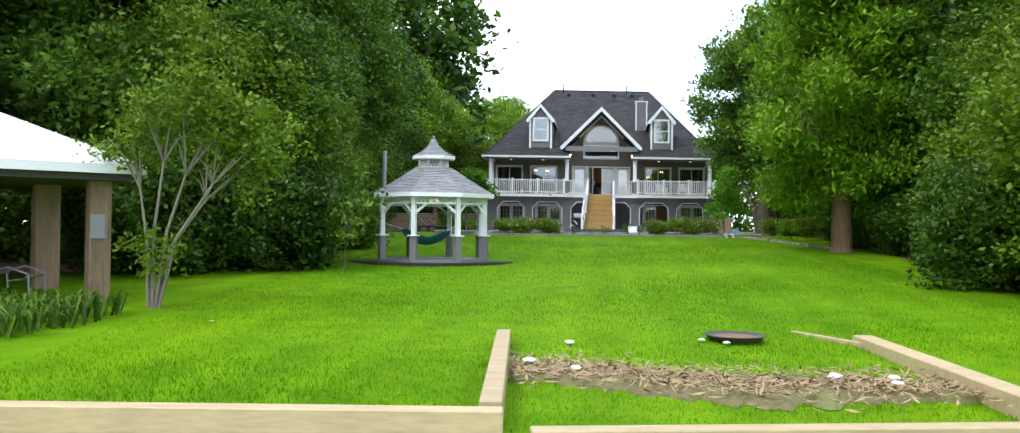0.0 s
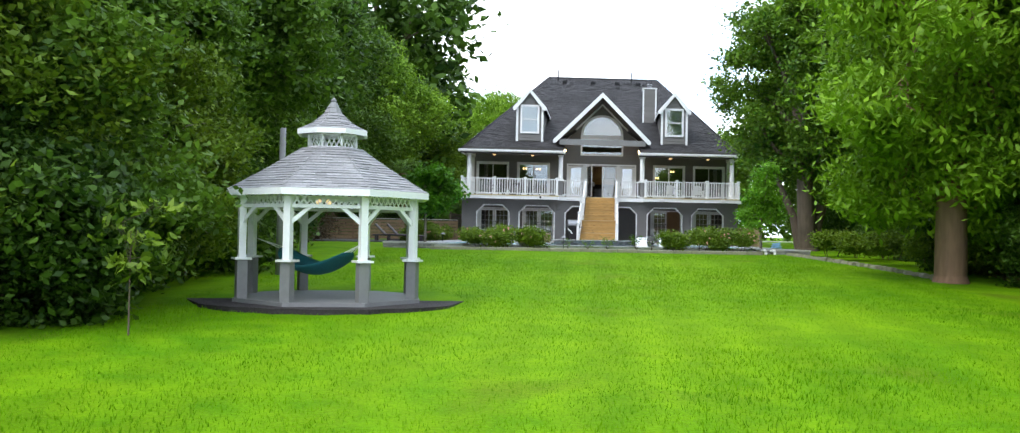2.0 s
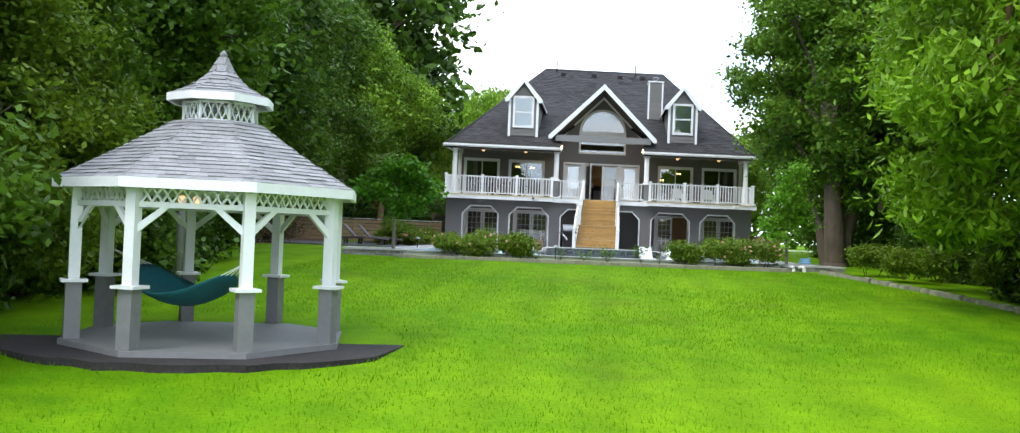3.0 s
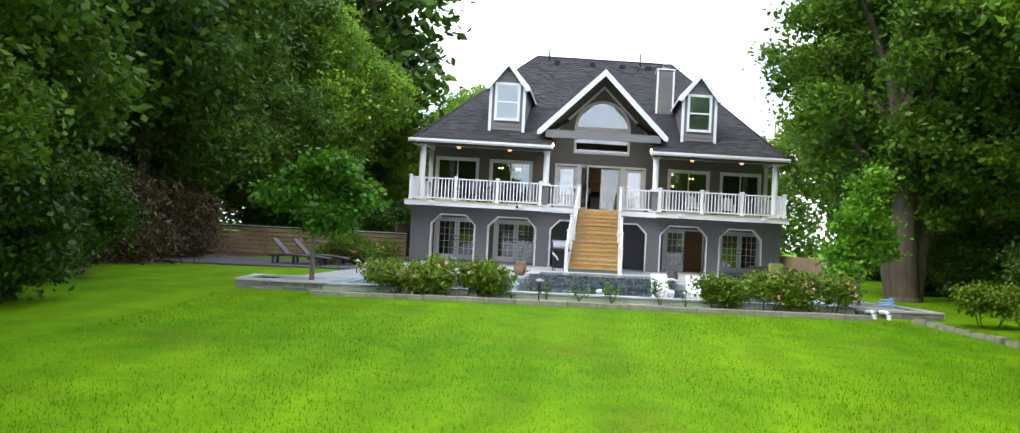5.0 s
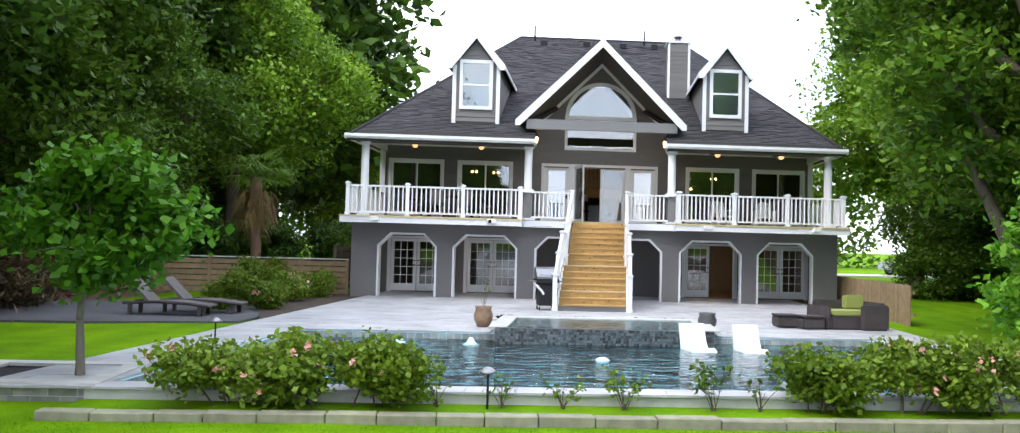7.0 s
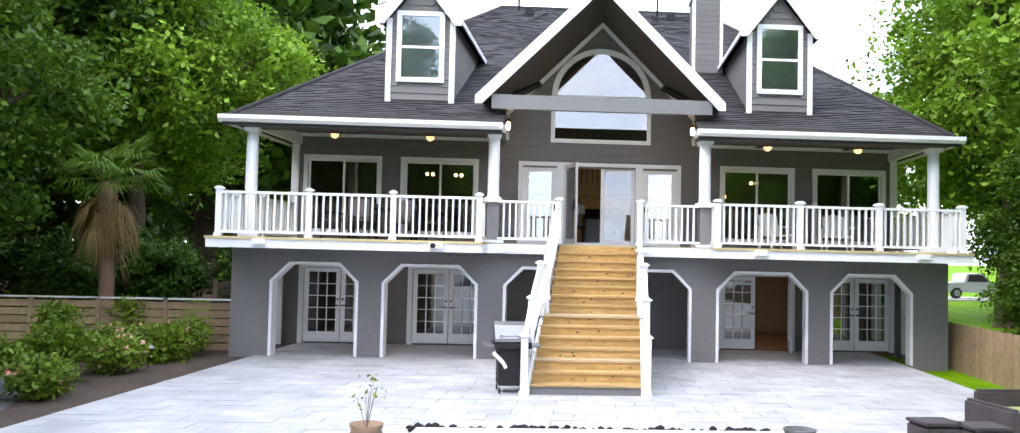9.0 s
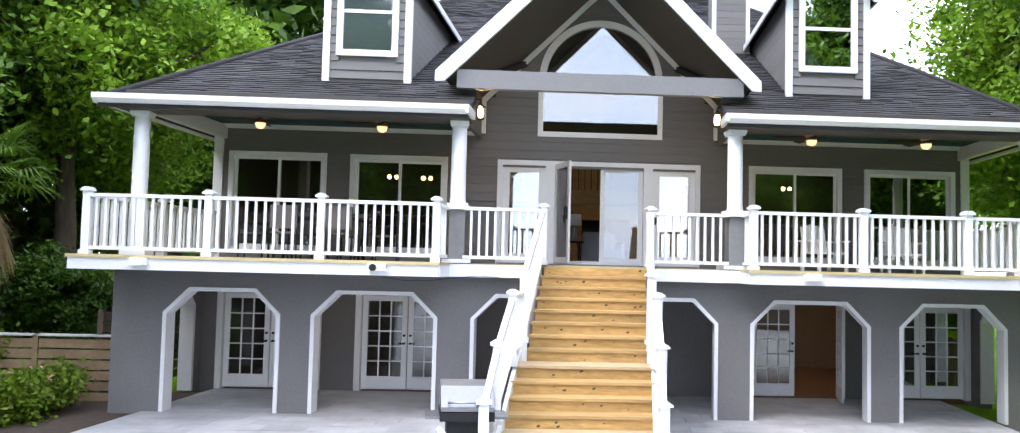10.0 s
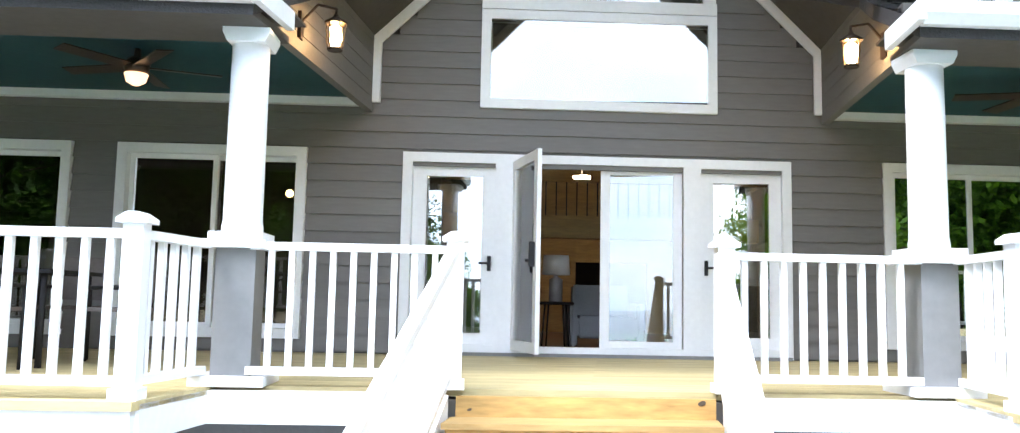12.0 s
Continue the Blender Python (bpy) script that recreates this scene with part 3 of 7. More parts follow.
def front_inner(y):
    return 2.1 if y < -2.9 else 2.3 if y < -1.9 else max(0.0, 2.3 * (3.75 - y) / 5.65)


def build_roof():
    bm = bmesh.new()
    t = 0.12
    for s in (-1, 1):
        pts = [(s * EAVE_X, EAVE_Y), (s * 2.1, EAVE_Y), (s * 2.1, -2.9), (s * 2.3, -1.9), (0, 3.75), (0, RIDGE_Y), (s * RIDGE_X, RIDGE_Y)]
        hi = [bm.verts.new((x, y, front_z(y))) for x, y in pts]
        lo = [bm.verts.new((x, y, front_z(y) - t)) for x, y in pts]
        bm.faces.new(hi)
        bm.faces.new(lo[::-1])
        for i in range(7):
            bm.faces.new((hi[i], lo[i], lo[(i + 1) % 7], hi[(i + 1) % 7]))
        # hip end and back slope
        for q in (((s * EAVE_X, EAVE_Y, EAVE_Z), (s * EAVE_X, BACK_Y, EAVE_Z), (s * RIDGE_X, RIDGE_Y, RIDGE_Z)),
                  ((s * EAVE_X, BACK_Y, EAVE_Z), (0, BACK_Y, EAVE_Z), (0, RIDGE_Y, RIDGE_Z), (s * RIDGE_X, RIDGE_Y, RIDGE_Z))):
            bm.faces.new([bm.verts.new(p) for p in q])
    bmesh.ops.remove_doubles(bm, verts=bm.verts[:], dist=0.002)
    bmesh.ops.recalc_face_normals(bm, faces=bm.faces[:])
    roof = part("roof", bm, M_SHINGLE, house, "dark charcoal asphalt shingle hip roof", True)
    sl = math.hypot(RIDGE_Y - EAVE_Y, RIDGE_Z - EAVE_Z)
    up = Vector((0, (RIDGE_Y - EAVE_Y) / sl, (RIDGE_Z - EAVE_Z) / sl))
    nrm = Vector((0, -up.z, up.y))
    rows, expo = [], 0.15
    k = 0
    while k * expo < sl:
        y = EAVE_Y + up.y * k * expo
        for s in (-1, 1):
            a, b = sorted((s * front_inner(y), s * front_outer(y)))
            rows.append(((sx(a, y), y, front_z(y)), (sx(b, y), y, front_z(y)), up * expo + Vector((SKEW * up.y * expo, 0, 0)), nrm))
        k += 1
    shingle_rows(rows, M_SHINGLE, "shingle_course", roof)
    # ridge and hip caps
    bm = bmesh.new()
    rod(bm, (-RIDGE_X, RIDGE_Y, RIDGE_Z), (RIDGE_X, RIDGE_Y, RIDGE_Z), 0.07, n=6)
    for s in (-1, 1):
        rod(bm, (s * RIDGE_X, RIDGE_Y, RIDGE_Z), (s * EAVE_X, EAVE_Y, EAVE_Z + 0.02), 0.06, n=6)
    part("ridge_cap", bm, M_SHINGLE, roof, "", True)
    # white eave boards with a stepped gutter profile
    for s in (-1, 1):
        bm = bmesh.new()
        a, b = sorted((s * 2.1, s * (EAVE_X + 0.04)))
        prism(bm, [(-3.97, 4.95), (-3.97, 4.87), (-3.91, 4.81), (-3.83, 4.81), (-3.83, 4.95)], a, b, "x")
        part("fascia", bm, M_WHITE, house, "white eave fascia", True)
        a, b = sorted((s * EAVE_X, s * (EAVE_X + 0.08)))
        boxed("fascia", M_WHITE, house, (a, b, -3.83, BACK_Y, 4.81, 4.94))
        a, b = sorted((s * 2.05, s * 2.1))
        boxed("fascia", M_WHITE, house, (a, b, -3.97, -3.3, 4.82, 4.95), label="white fascia return")
        a, b = sorted((s * 2.34, s * 2.425))
        boxed("corner_board", M_WHITE, house, (a, b, -0.06, -0.012, 5.1, 5.75))
        # porch beam, ceiling, end wall over the inner column
        a, b = sorted((s * 2.12, s * 7.6))
        boxed("porch_beam", M_SOFFIT, house, (a, b, -3.83, -3.2, 4.756, 4.806), label="boxed porch header, shade put into its dark colour")
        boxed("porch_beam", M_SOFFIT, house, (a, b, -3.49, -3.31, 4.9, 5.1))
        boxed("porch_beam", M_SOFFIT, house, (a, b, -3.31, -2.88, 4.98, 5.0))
        a, b = sorted((s * 2.5, s * 7.6))
        boxed("ceiling", M_TEAL, None, (a, b, -2.9, 0.02, 5.13, 5.17)).name = "ceiling"
        boxed("ceiling_trim", M_WHITE, house, (a, b, -0.1, -0.01, 5.05, 5.13))
        a, b = sorted((s * 2.44, s * 2.5))
        bm = bmesh.new()
        prism(bm, [(-3.5, 4.9), (-3.0, 5.0), (0.0, 5.0), (0.0, 6.0), (-1.7, 5.78), (-3.5, 5.0)], a, b, "x")
        w = part("porch_end_wall", bm, M_SIDING, house, "grey siding over the porch end", True)
        for i in range(6):
            z = 5.0 + 0.15 * i
            y0 = -3.3 + (z - 4.96) * 2.0
            a, b = sorted((s * 2.42, s * 2.44))
            bm = bmesh.new()
            prism(bm, [(y0, z), (-0.02, z), (-0.02, z + 0.145), (y0 + 0.3, z + 0.145)], a, b, "x")
            part("board", bm, M_SIDING, w, "", True)
        # outer end of the porch: header and pilaster
        a, b = sorted((s * 7.5, s * 7.62))
        boxed("porch_beam", M_WHITE, house, (a, b, -3.3, 0.0, 4.84, 5.1))
        a, b = sorted((s * 7.56, s * 7.74))
        boxed("corner_board", M_WHITE, house, (a, b, -0.03, 0.12, DECK, 5.05))


build_roof()
for o in bpy.data.objects:
    if o.name.startswith("ceiling") and o.parent is None and o.type == "MESH":
        tagged(o, "teal painted porch ceiling", "ceiling", kind="structure")


def build_gable():
    y0, y1 = -3.19, 4.4
    for s in (-1, 1):
        bm = bmesh.new()
        prism(bm, [(0, 8.29), (s * 2.68, 5.66), (s * 2.68, 5.61), (0, 8.24)], y0 + 0.04, y1)
        r = part("gable_roof", bm, M_SHINGLE, house, "dark shingled gable over the entry", True)
        bm = bmesh.new()
        prism(bm, [(0, 8.34), (s * 2.75, 5.64), (s * 2.75, 5.47), (s * 2.6, 5.47), (0, 8.06)], y0 - 0.03, y0 + 0.04)
        part("rake_board", bm, M_WHITE, house, "white rake board", True)
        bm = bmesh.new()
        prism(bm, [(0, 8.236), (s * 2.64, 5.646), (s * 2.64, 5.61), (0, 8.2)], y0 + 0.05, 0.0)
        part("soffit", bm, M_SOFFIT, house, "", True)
        # pale trim where wall and soffit meet
        bm = bmesh.new()
        prism(bm, [(0, 8.195), (s * 2.42, 5.82), (s * 2.42, 5.68), (0, 8.055)], -0.05, -0.006)
        part("trim", bm, M_WHITE, house, "", True)
        sl = math.hypot(2.68, 2.63)
        up, nrm = Vector((-s * 2.68 / sl, 0, 2.63 / sl)), Vector((s * 2.63 / sl, 0, 2.68 / sl))
        rows = []
        for k in range(int(sl / 0.15)):
            p = Vector((s * 2.68, 0, 5.62)) + up * 0.15 * k
            rows.append(((p.x + SKEW * y0, y0, p.z), (p.x + SKEW * y1, y1, p.z), up * 0.15, nrm))
        shingle_rows(rows, M_SHINGLE, "shingle_course", r, seed=7 + s)
    boxed("tie_beam", M_TRIMGREY, house, (-2.4, 2.46, -3.14, -2.98, 5.38, 5.69), label="grey tie beam across the gable")


build_gable()


def dormer(s):
    xo, xi = s * 4.86, s * 3.43
    a, b = min(xo, xi), max(xo, xi)
    xm = (a + b) / 2
    bm = bmesh.new()
    y0 = -2.25
    prism(bm, [(a, 5.5), (b, 5.5), (b, 7.5), (xm, 8.36), (a, 7.5)], y0 + 0.03, 4.0)
    d = part("dormer", bm, M_SIDING, house, "grey-sided dormer with a white-trimmed gable", True)
    z = 5.66
    while z < 8.2:
        half = (b - a) / 2 if z + 0.15 < 7.5 else max(0, (8.3 - z - 0.15) * 0.83)
        holes = [(xm - 0.5, xm + 0.5)] if 6.02 < z + 0.07 < 7.72 else []
        for p, q in cut(xm - half, xm + half, holes):
            bm = bmesh.new()
            prism(bm, [(y0 - 0.012, z), (y0 + 0.03, z), (y0 + 0.03, z + 0.152), (y0 + 0.01, z + 0.152)], p, q, "x")
            part("board", bm, M_SIDING, d, "", True)
        if z < 7.4:
            ye = RIDGE_Y - (RIDGE_Z - z) / PITCH
            for side in (a, b):
                bm = bmesh.new()
                e = side - 0.02 if side == a else side + 0.02
                prism(bm, [(y0 + 0.03, z), (max(y0 + 0.1, ye), z), (max(y0 + 0.1, ye + 0.2), z + 0.152), (y0 + 0.03, z + 0.152)], min(side, e), max(side, e), "x")
                part("board", bm, M_SIDING, d, "", True)
        z += 0.155
    for side in (a, b):
        boxed("corner_board", M_WHITE, d, (side - 0.06, side + 0.06, y0 - 0.035, y0 + 0.06, 5.6, 7.5))
    bm = bmesh.new()
    frame_rect(bm, xm - 0.54, xm + 0.54, 6.06, 7.68, 0.11, y0 - 0.05, y0 + 0.025)
    box(bm, xm - 0.44, xm + 0.44, y0 - 0.03, y0 + 0.02, 6.83, 6.89)
    w = part("window", bm, M_WHITE, d, "white double-hung window", True)
    boxed("pane", M_GLASSFRONT, w, (xm - 0.43, xm + 0.43, y0 - 0.012, y0 - 0.004, 6.17, 7.57))
    boxed("blind", M_WHITE, w, (xm - 0.43, xm + 0.43, y0 + 0.016, y0 + 0.024, 6.17, 7.57))
    for q in (-1, 1):
        bm = bmesh.new()
        e = (b - a) / 2 + 0.2
        prism(bm, [(xm, 8.56), (xm + q * e, 7.52), (xm + q * e, 7.42), (xm, 8.44)], y0 - 0.17, 4.7)
        part("roof", bm, M_SHINGLE, d, "", True)
        bm = bmesh.new()
        prism(bm, [(xm, 8.6), (xm + q * (e + 0.03), 7.52), (xm + q * (e + 0.03), 7.34), (xm + q * (e - 0.12), 7.34), (xm, 8.36)], y0 - 0.22, y0 - 0.17)
        part("rake_board", bm, M_WHITE, d, "", True)
        bm = bmesh.new()
        ex = xm + q * e
        box(bm, min(ex, ex + q * 0.03), max(ex, ex + q * 0.03), y0 - 0.17, 1.9, 7.4, 7.52)
        part("eave_board", bm, M_WHITE, d, "", True)


dormer(-1)
dormer(1)


def chimney():
    x0, x1, y0, y1 = 2.5, 3.32, 1.55, 2.45
    bm = bmesh.new()
    box(bm, x0, x1, y0, y1, 6.9, 9.42)
    c = part("chimney", bm, M_SIDING, house, "siding-clad chimney with white corners and metal cap", True)
    for i in range(15):
        z = 7.06 + 0.155 * i
        boxed("board", M_SIDING, c, (x0 + 0.07, x1 - 0.07, y0 - 0.02, y0, z, z + 0.148))
    for e in (x0 - 0.02, x1 - 0.07):
        boxed("corner_board", M_WHITE, c, (e, e + 0.09, y0 - 0.03, y0 + 0.04, 6.9, 9.42))
    boxed("crown", M_WHITE, c, (x0 - 0.05, x1 + 0.05, y0 - 0.06, y1 + 0.06, 9.42, 9.49))
    bm = bmesh.new()
    rod(bm, ((x0 + x1) / 2, 2.0, 9.49), ((x0 + x1) / 2, 2.0, 9.68), 0.13, n=14)
    rod(bm, ((x0 + x1) / 2, 2.0, 9.72), ((x0 + x1) / 2, 2.0, 9.78), 0.2, 0.16, n=14)
    rod(bm, ((x0 + x1) / 2, 2.0, 9.68), ((x0 + x1) / 2, 2.0, 9.72), 0.1, n=10)
    part("cap", bm, M_STEEL, c, "metal chimney cap", True)


chimney()
for x, y, h in ((-3.2, 10.3, 0.75), (2.05, 10.3, 0.7)):
    bm = bmesh.new()
    rod(bm, (x, y, front_z(y) - 0.1), (x, y, front_z(y) + h), 0.04, n=8)
    part("vent_pipe", bm, M_BLACK, house, "thin roof vent pipe", True)
for x in (-2.7, -0.7, 1.0, 2.5):
    y = 9.6
    boxed("roof_vent", M_BLACK, house, (x - 0.16, x + 0.16, y - 0.2, y + 0.15, front_z(y) - 0.05, front_z(y) + 0.16))


# lower storey: arcade of six clipped openings
ARCHES = [(-6.91, -5.09), (-4.58, -2.58), (-2.02, -0.2), (0.2, 2.02), (2.58, 4.58), (5.09, 6.91)]


def arcade():
    y0, y1, zs, zt, ch = -3.35, -3.1, 1.57, 1.96, 0.39
    w = boxed("arcade_wall", M_STUCCO, house, (-7.72, 7.72, y0, y1, zt, 2.3), label="grey painted masonry arcade with clipped arches")
    xs = [-7.72] + [v for a in ARCHES for v in a] + [7.72]
    for i in range(0, len(xs), 2):
        # each pier carries its half of the clipped corners
        pts = [(xs[i], -0.3), (xs[i + 1], -0.3), (xs[i + 1], zs)]
        pts += [(xs[i + 1] + (ch if i + 2 < len(xs) else 0), zt), (xs[i] - (ch if i else 0), zt), (xs[i], zs)]
        if i == 0:
            pts = [(xs[0], -0.3), (xs[1], -0.3), (xs[1], zs), (xs[1] + ch, zt), (xs[0], zt)]
        elif i + 2 >= len(xs):
            pts = [(xs[i], -0.3), (xs[i + 1], -0.3), (xs[i + 1], zt), (xs[i] - ch, zt), (xs[i], zs)]
        bm = bmesh.new()
        prism(bm, pts, y0, y1)
        part("pier", bm, M_STUCCO, w, "", True)
    for a, b in ARCHES:
        bm = bmesh.new()
        t = 0.05
        out = [(a - 0.012, 0), (a - 0.012, zs), (a + ch - 0.005, zt + 0.012), (b - ch + 0.005, zt + 0.012), (b + 0.012, zs), (b + 0.012, 0)]
        inn = [(a + t, 0), (a + t, zs - 0.02), (a + ch + 0.02, zt - t), (b - ch - 0.02, zt - t), (b - t, zs - 0.02), (b - t, 0)]
        for i in range(5):
            q = [(out[i], -3.375), (out[i + 1], -3.375), (inn[i + 1], -3.375), (inn[i], -3.375)]
            f = [bm.verts.new((p[0], y, p[1])) for p, y in q]
            g = [bm.verts.new((p[0], -3.09, p[1])) for p, y in q]
            bm.faces.new(f)
            bm.faces.new(g[::-1])
            for k in range(4):
                bm.faces.new((f[k], g[k], g[(k + 1) % 4], f[(k + 1) % 4]))
        bmesh.ops.recalc_face_normals(bm, faces=bm.faces[:])
        part("arch_trim", bm, M_WHITE, house, "white arch trim", True)
    # side walls under the deck, each with its own clipped opening
    for e in (-1, 1):
        a, b = sorted((e * 7.5, e * 7.72))
        bm = bmesh.new()
        prism(bm, [(-3.1, -0.3), (-2.75, -0.3), (-2.75, zs), (-2.45, zt - 0.06), (-1.35, zt - 0.06), (-1.05, zs), (-1.05, -0.3), (-0.55, -0.3), (-0.55, 2.26), (-3.1, 2.26)], a, b, "x")
        part("side_wall", bm, M_STUCCO, house, "grey side wall with a clipped opening", True)
        bm = bmesh.new()
        out = [(-2.75, 0), (-2.75, zs), (-2.45, zt - 0.06), (-1.35, zt - 0.06), (-1.05, zs), (-1.05, 0)]
        inn = [(-2.68, 0), (-2.68, zs - 0.02), (-2.42, zt - 0.13), (-1.38, zt - 0.13), (-1.12, zs - 0.02), (-1.12, 0)]
        for k in range(5):
            prism(bm, [out[k], out[k + 1], inn[k + 1], inn[k]], a - 0.015, b + 0.015, "x")
        part("arch_trim", bm, M_WHITE, house, "white arch trim", True)
    # inner wall with door openings
    doors = [(-7.16, -5.32), (-4.56, -2.72), (3.0, 4.84), (5.5, 7.36)]
    for p, q in cut(-7.5, 7.5, doors):
        boxed("inner_wall", M_STUCCO, house, (p, q, -0.75, -0.55, -0.1, 2.26), label="grey wall under the deck")
    for p, q in doors:
        boxed("lintel", M_STUCCO, house, (p, q, -0.75, -0.55, 1.84, 2.26))
    lamp = boxed("arcade_lamp", M_BRONZE, house, (-4.2, -4.1, -3.0, -2.9, 2.14, 2.2), label="small lit lamp under the deck")
    boxed("bulb", M_LAMPBRIGHT, lamp, (-4.21, -4.09, -3.01, -2.89, 2.06, 2.14))
    # added fill light, no known lamp: brightens the room behind the open door
    lamp = boxed("hall_lamp", M_BRONZE, house, (4.2, 4.24, 1.5, 1.54, 2.1, 2.3))
    boxed("bulb", M_LAMPBRIGHT, lamp, (4.1, 4.34, 1.4, 1.64, 1.98, 2.1))
    # unseen ceiling, made white to bounce light onto the French doors
    boxed("porch_ceiling", M_VINYL, house, (-7.5, 7.5, -3.1, -0.75, 2.2, 2.25))


arcade()


def french_leaf(x0, x1, parent, swing=None, hinge="l"):
    """A fifteen-light white door leaf; swing: degrees it stands open."""
    z0, z1, y = 0.03, 1.8, -0.7
    fr, gl = bmesh.new(), bmesh.new()
    frame_rect(fr, x0, x1, z0, z1, 0.1, y, y + 0.045)
    box(fr, x0 + 0.1, x1 - 0.1, y, y + 0.045, z0 + 0.1, z0 + 0.24)
    zs, w = z0 + 0.24, (x1 - x0 - 0.2)
    for i in (1, 2):
        xx = x0 + 0.1 + w * i / 3
        box(fr, xx - 0.011, xx + 0.011, y + 0.004, y + 0.04, zs, z1 - 0.1)
    for i in range(1, 5):
        zz = zs + (z1 - 0.1 - zs) * i / 5
        box(fr, x0 + 0.1, x1 - 0.1, y + 0.006, y + 0.038, zz - 0.011, zz + 0.011)
    box(gl, x0 + 0.1, x1 - 0.1, y + 0.018, y + 0.026, zs, z1 - 0.1)
    if swing:
        c = (x0 if hinge == "l" else x1, y, 0)
        for bm in (fr, gl):
            bmesh.ops.rotate(bm, verts=bm.verts[:], cent=c, matrix=Matrix.Rotation(radians(swing), 3, "Z"))
    leaf = part("door_leaf", fr, M_WHITE, parent, "", True)
    part("pane", gl, M_GLASS if swing else M_GLASSFRONT, leaf, "", True).visible_shadow = False
    if not swing:
        bm = bmesh.new()
        hx = x1 - 0.05 if hinge == "l" else x0 + 0.05
        rod(bm, (hx, y, 0.9), (hx, y - 0.06, 0.9), 0.022)
        rod(bm, (hx, y - 0.055, 0.9), (hx + (-0.1 if hinge == "l" else 0.1), y - 0.055, 0.9), 0.012)
        rod(bm, (hx, y, 1.05), (hx, y - 0.03, 1.05), 0.025)
        part("door_handle", bm, M_BLACK, leaf, "dark lever handle and lock", True)


def french_doors():
    for a, b, opened in ((-7.16, -5.32, False), (-4.56, -2.72, False), (3.0, 4.84, True), (5.5, 7.36, False)):
        bm = bmesh.new()
        box(bm, a - 0.06, a + 0.05, -0.78, -0.6, 0, 1.88)
        box(bm, b - 0.05, b + 0.06, -0.78, -0.6, 0, 1.88)
        box(bm, a + 0.05, b - 0.05, -0.78, -0.6, 1.81, 1.88)
        d = part("french_door", bm, M_WHITE, house, "white double French door" + (", one leaf open" if opened else ", closed"), True)
        m = (a + b) / 2
        french_leaf(a + 0.06, m - 0.01, d, hinge="l")
        if opened:
            french_leaf(m + 0.01, b - 0.06, d, swing=82, hinge="r")
        else:
            french_leaf(m + 0.01, b - 0.06, d, hinge="r")


french_doors()


# deck of pine boards behind white skirting
def deck():
    for s in (-1, 1):
        for p, q, y0, y1 in ((2.36, 7.78, -4.47, -4.42), (7.74, 7.78, -4.42, 0.0), (2.34, 2.38, -4.42, -3.62), (0.9, 2.34, -3.66, -3.61)):
            a, b = sorted((s * p, s * q))
            boxed("deck_fascia", M_WHITE, house, (a, b, y0, y1, 2.24, 2.44), label="white deck skirting board")
    boxed("deck_frame", M_SOFFIT, house, (-7.73, -2.4, -4.41, 0.02, 2.26, 2.4), (2.4, 7.73, -4.41, 0.02, 2.26, 2.4), (-2.4, 2.4, -3.6, 0.02, 2.26, 2.4))
    d = boxed("deck", M_SOFFIT, house, (-7.7, 7.7, -3.5, 0.0, 2.4, 2.41), label="yellow pine board deck")
    y = -4.5
    while y < -0.05:
        for s in (-1, 1):
            a, b = (2.34 if y < -3.66 else 0.0), 7.8
            p, q = sorted((s * a, s * b))
            boxed("board", M_DECK, d, (p, q, y, y + 0.132, 2.412, DECK))
        y += 0.138


deck()

# porch columns: grey plinth, white round shaft, square cap
def column(x, y, plinth):
    c = thing("porch_column", "white round porch column" + (" on a grey square plinth" if plinth else ""), "column", "porch columns", at=pose(sx(x, y), y, DECK))
    zb = 0.0
    if plinth:
        bm = bmesh.new()
        box(bm, -0.125, 0.125, -0.125, 0.125, 0.06, 0.86)
        part("plinth", bm, M_GREYPAINT, c, "grey plinth")
        zb = 0.86
    bm = bmesh.new()
    box(bm, -0.2, 0.2, -0.2, 0.2, zb if plinth else 0, zb + 0.05 if plinth else 0.07)
    box(bm, -0.17, 0.17, -0.17, 0.17, zb + 0.05, zb + 0.1)
    part("base", bm, M_WHITE, c)
    if plinth:
        bm = bmesh.new()
        box(bm, -0.23, 0.23, -0.23, 0.23, 0, 0.06)
        part("foot", bm, M_WHITE, c)
    bm = bmesh.new()
    lathe(bm, [(0.132, zb + 0.1), (0.132, zb + 0.14), (0.125, zb + 0.18), (0.124, 1.6), (0.121, 2.22)], 20)
    part("shaft", bm, M_WHITE, c)
    bm = bmesh.new()
    prism(bm, [(-0.122, 2.2), (0.122, 2.2), (0.152, 2.26), (0.152, 2.292), (-0.152, 2.292), (-0.152, 2.26)], -0.152, 0.152)
    part("cap", bm, M_WHITE, c)


for s in (-1, 1):
    column(s * 2.28, -3.42, True)
    column(s * 7.35, -3.42, False)

# ---- railings ----
BALUSTER = bmesh.new()
box(BALUSTER, -0.019, 0.019, -0.019, 0.019, 0.0, 0.74)
BALUSTER = mesh_of("baluster", BALUSTER, M_VINYL)
POST = bmesh.new()
box(POST, -0.055, 0.055, -0.055, 0.055, 0, 0.93)
prism(POST, [(-0.085, 0.93), (0.085, 0.93), (0.085, 0.955), (0.03, 0.99), (-0.03, 0.99), (-0.085, 0.955)], -0.085, 0.085)
box(POST, -0.075, 0.075, -0.075, 0.075, 0.0, 0.06)
POST = mesh_of("post", POST, M_VINYL)


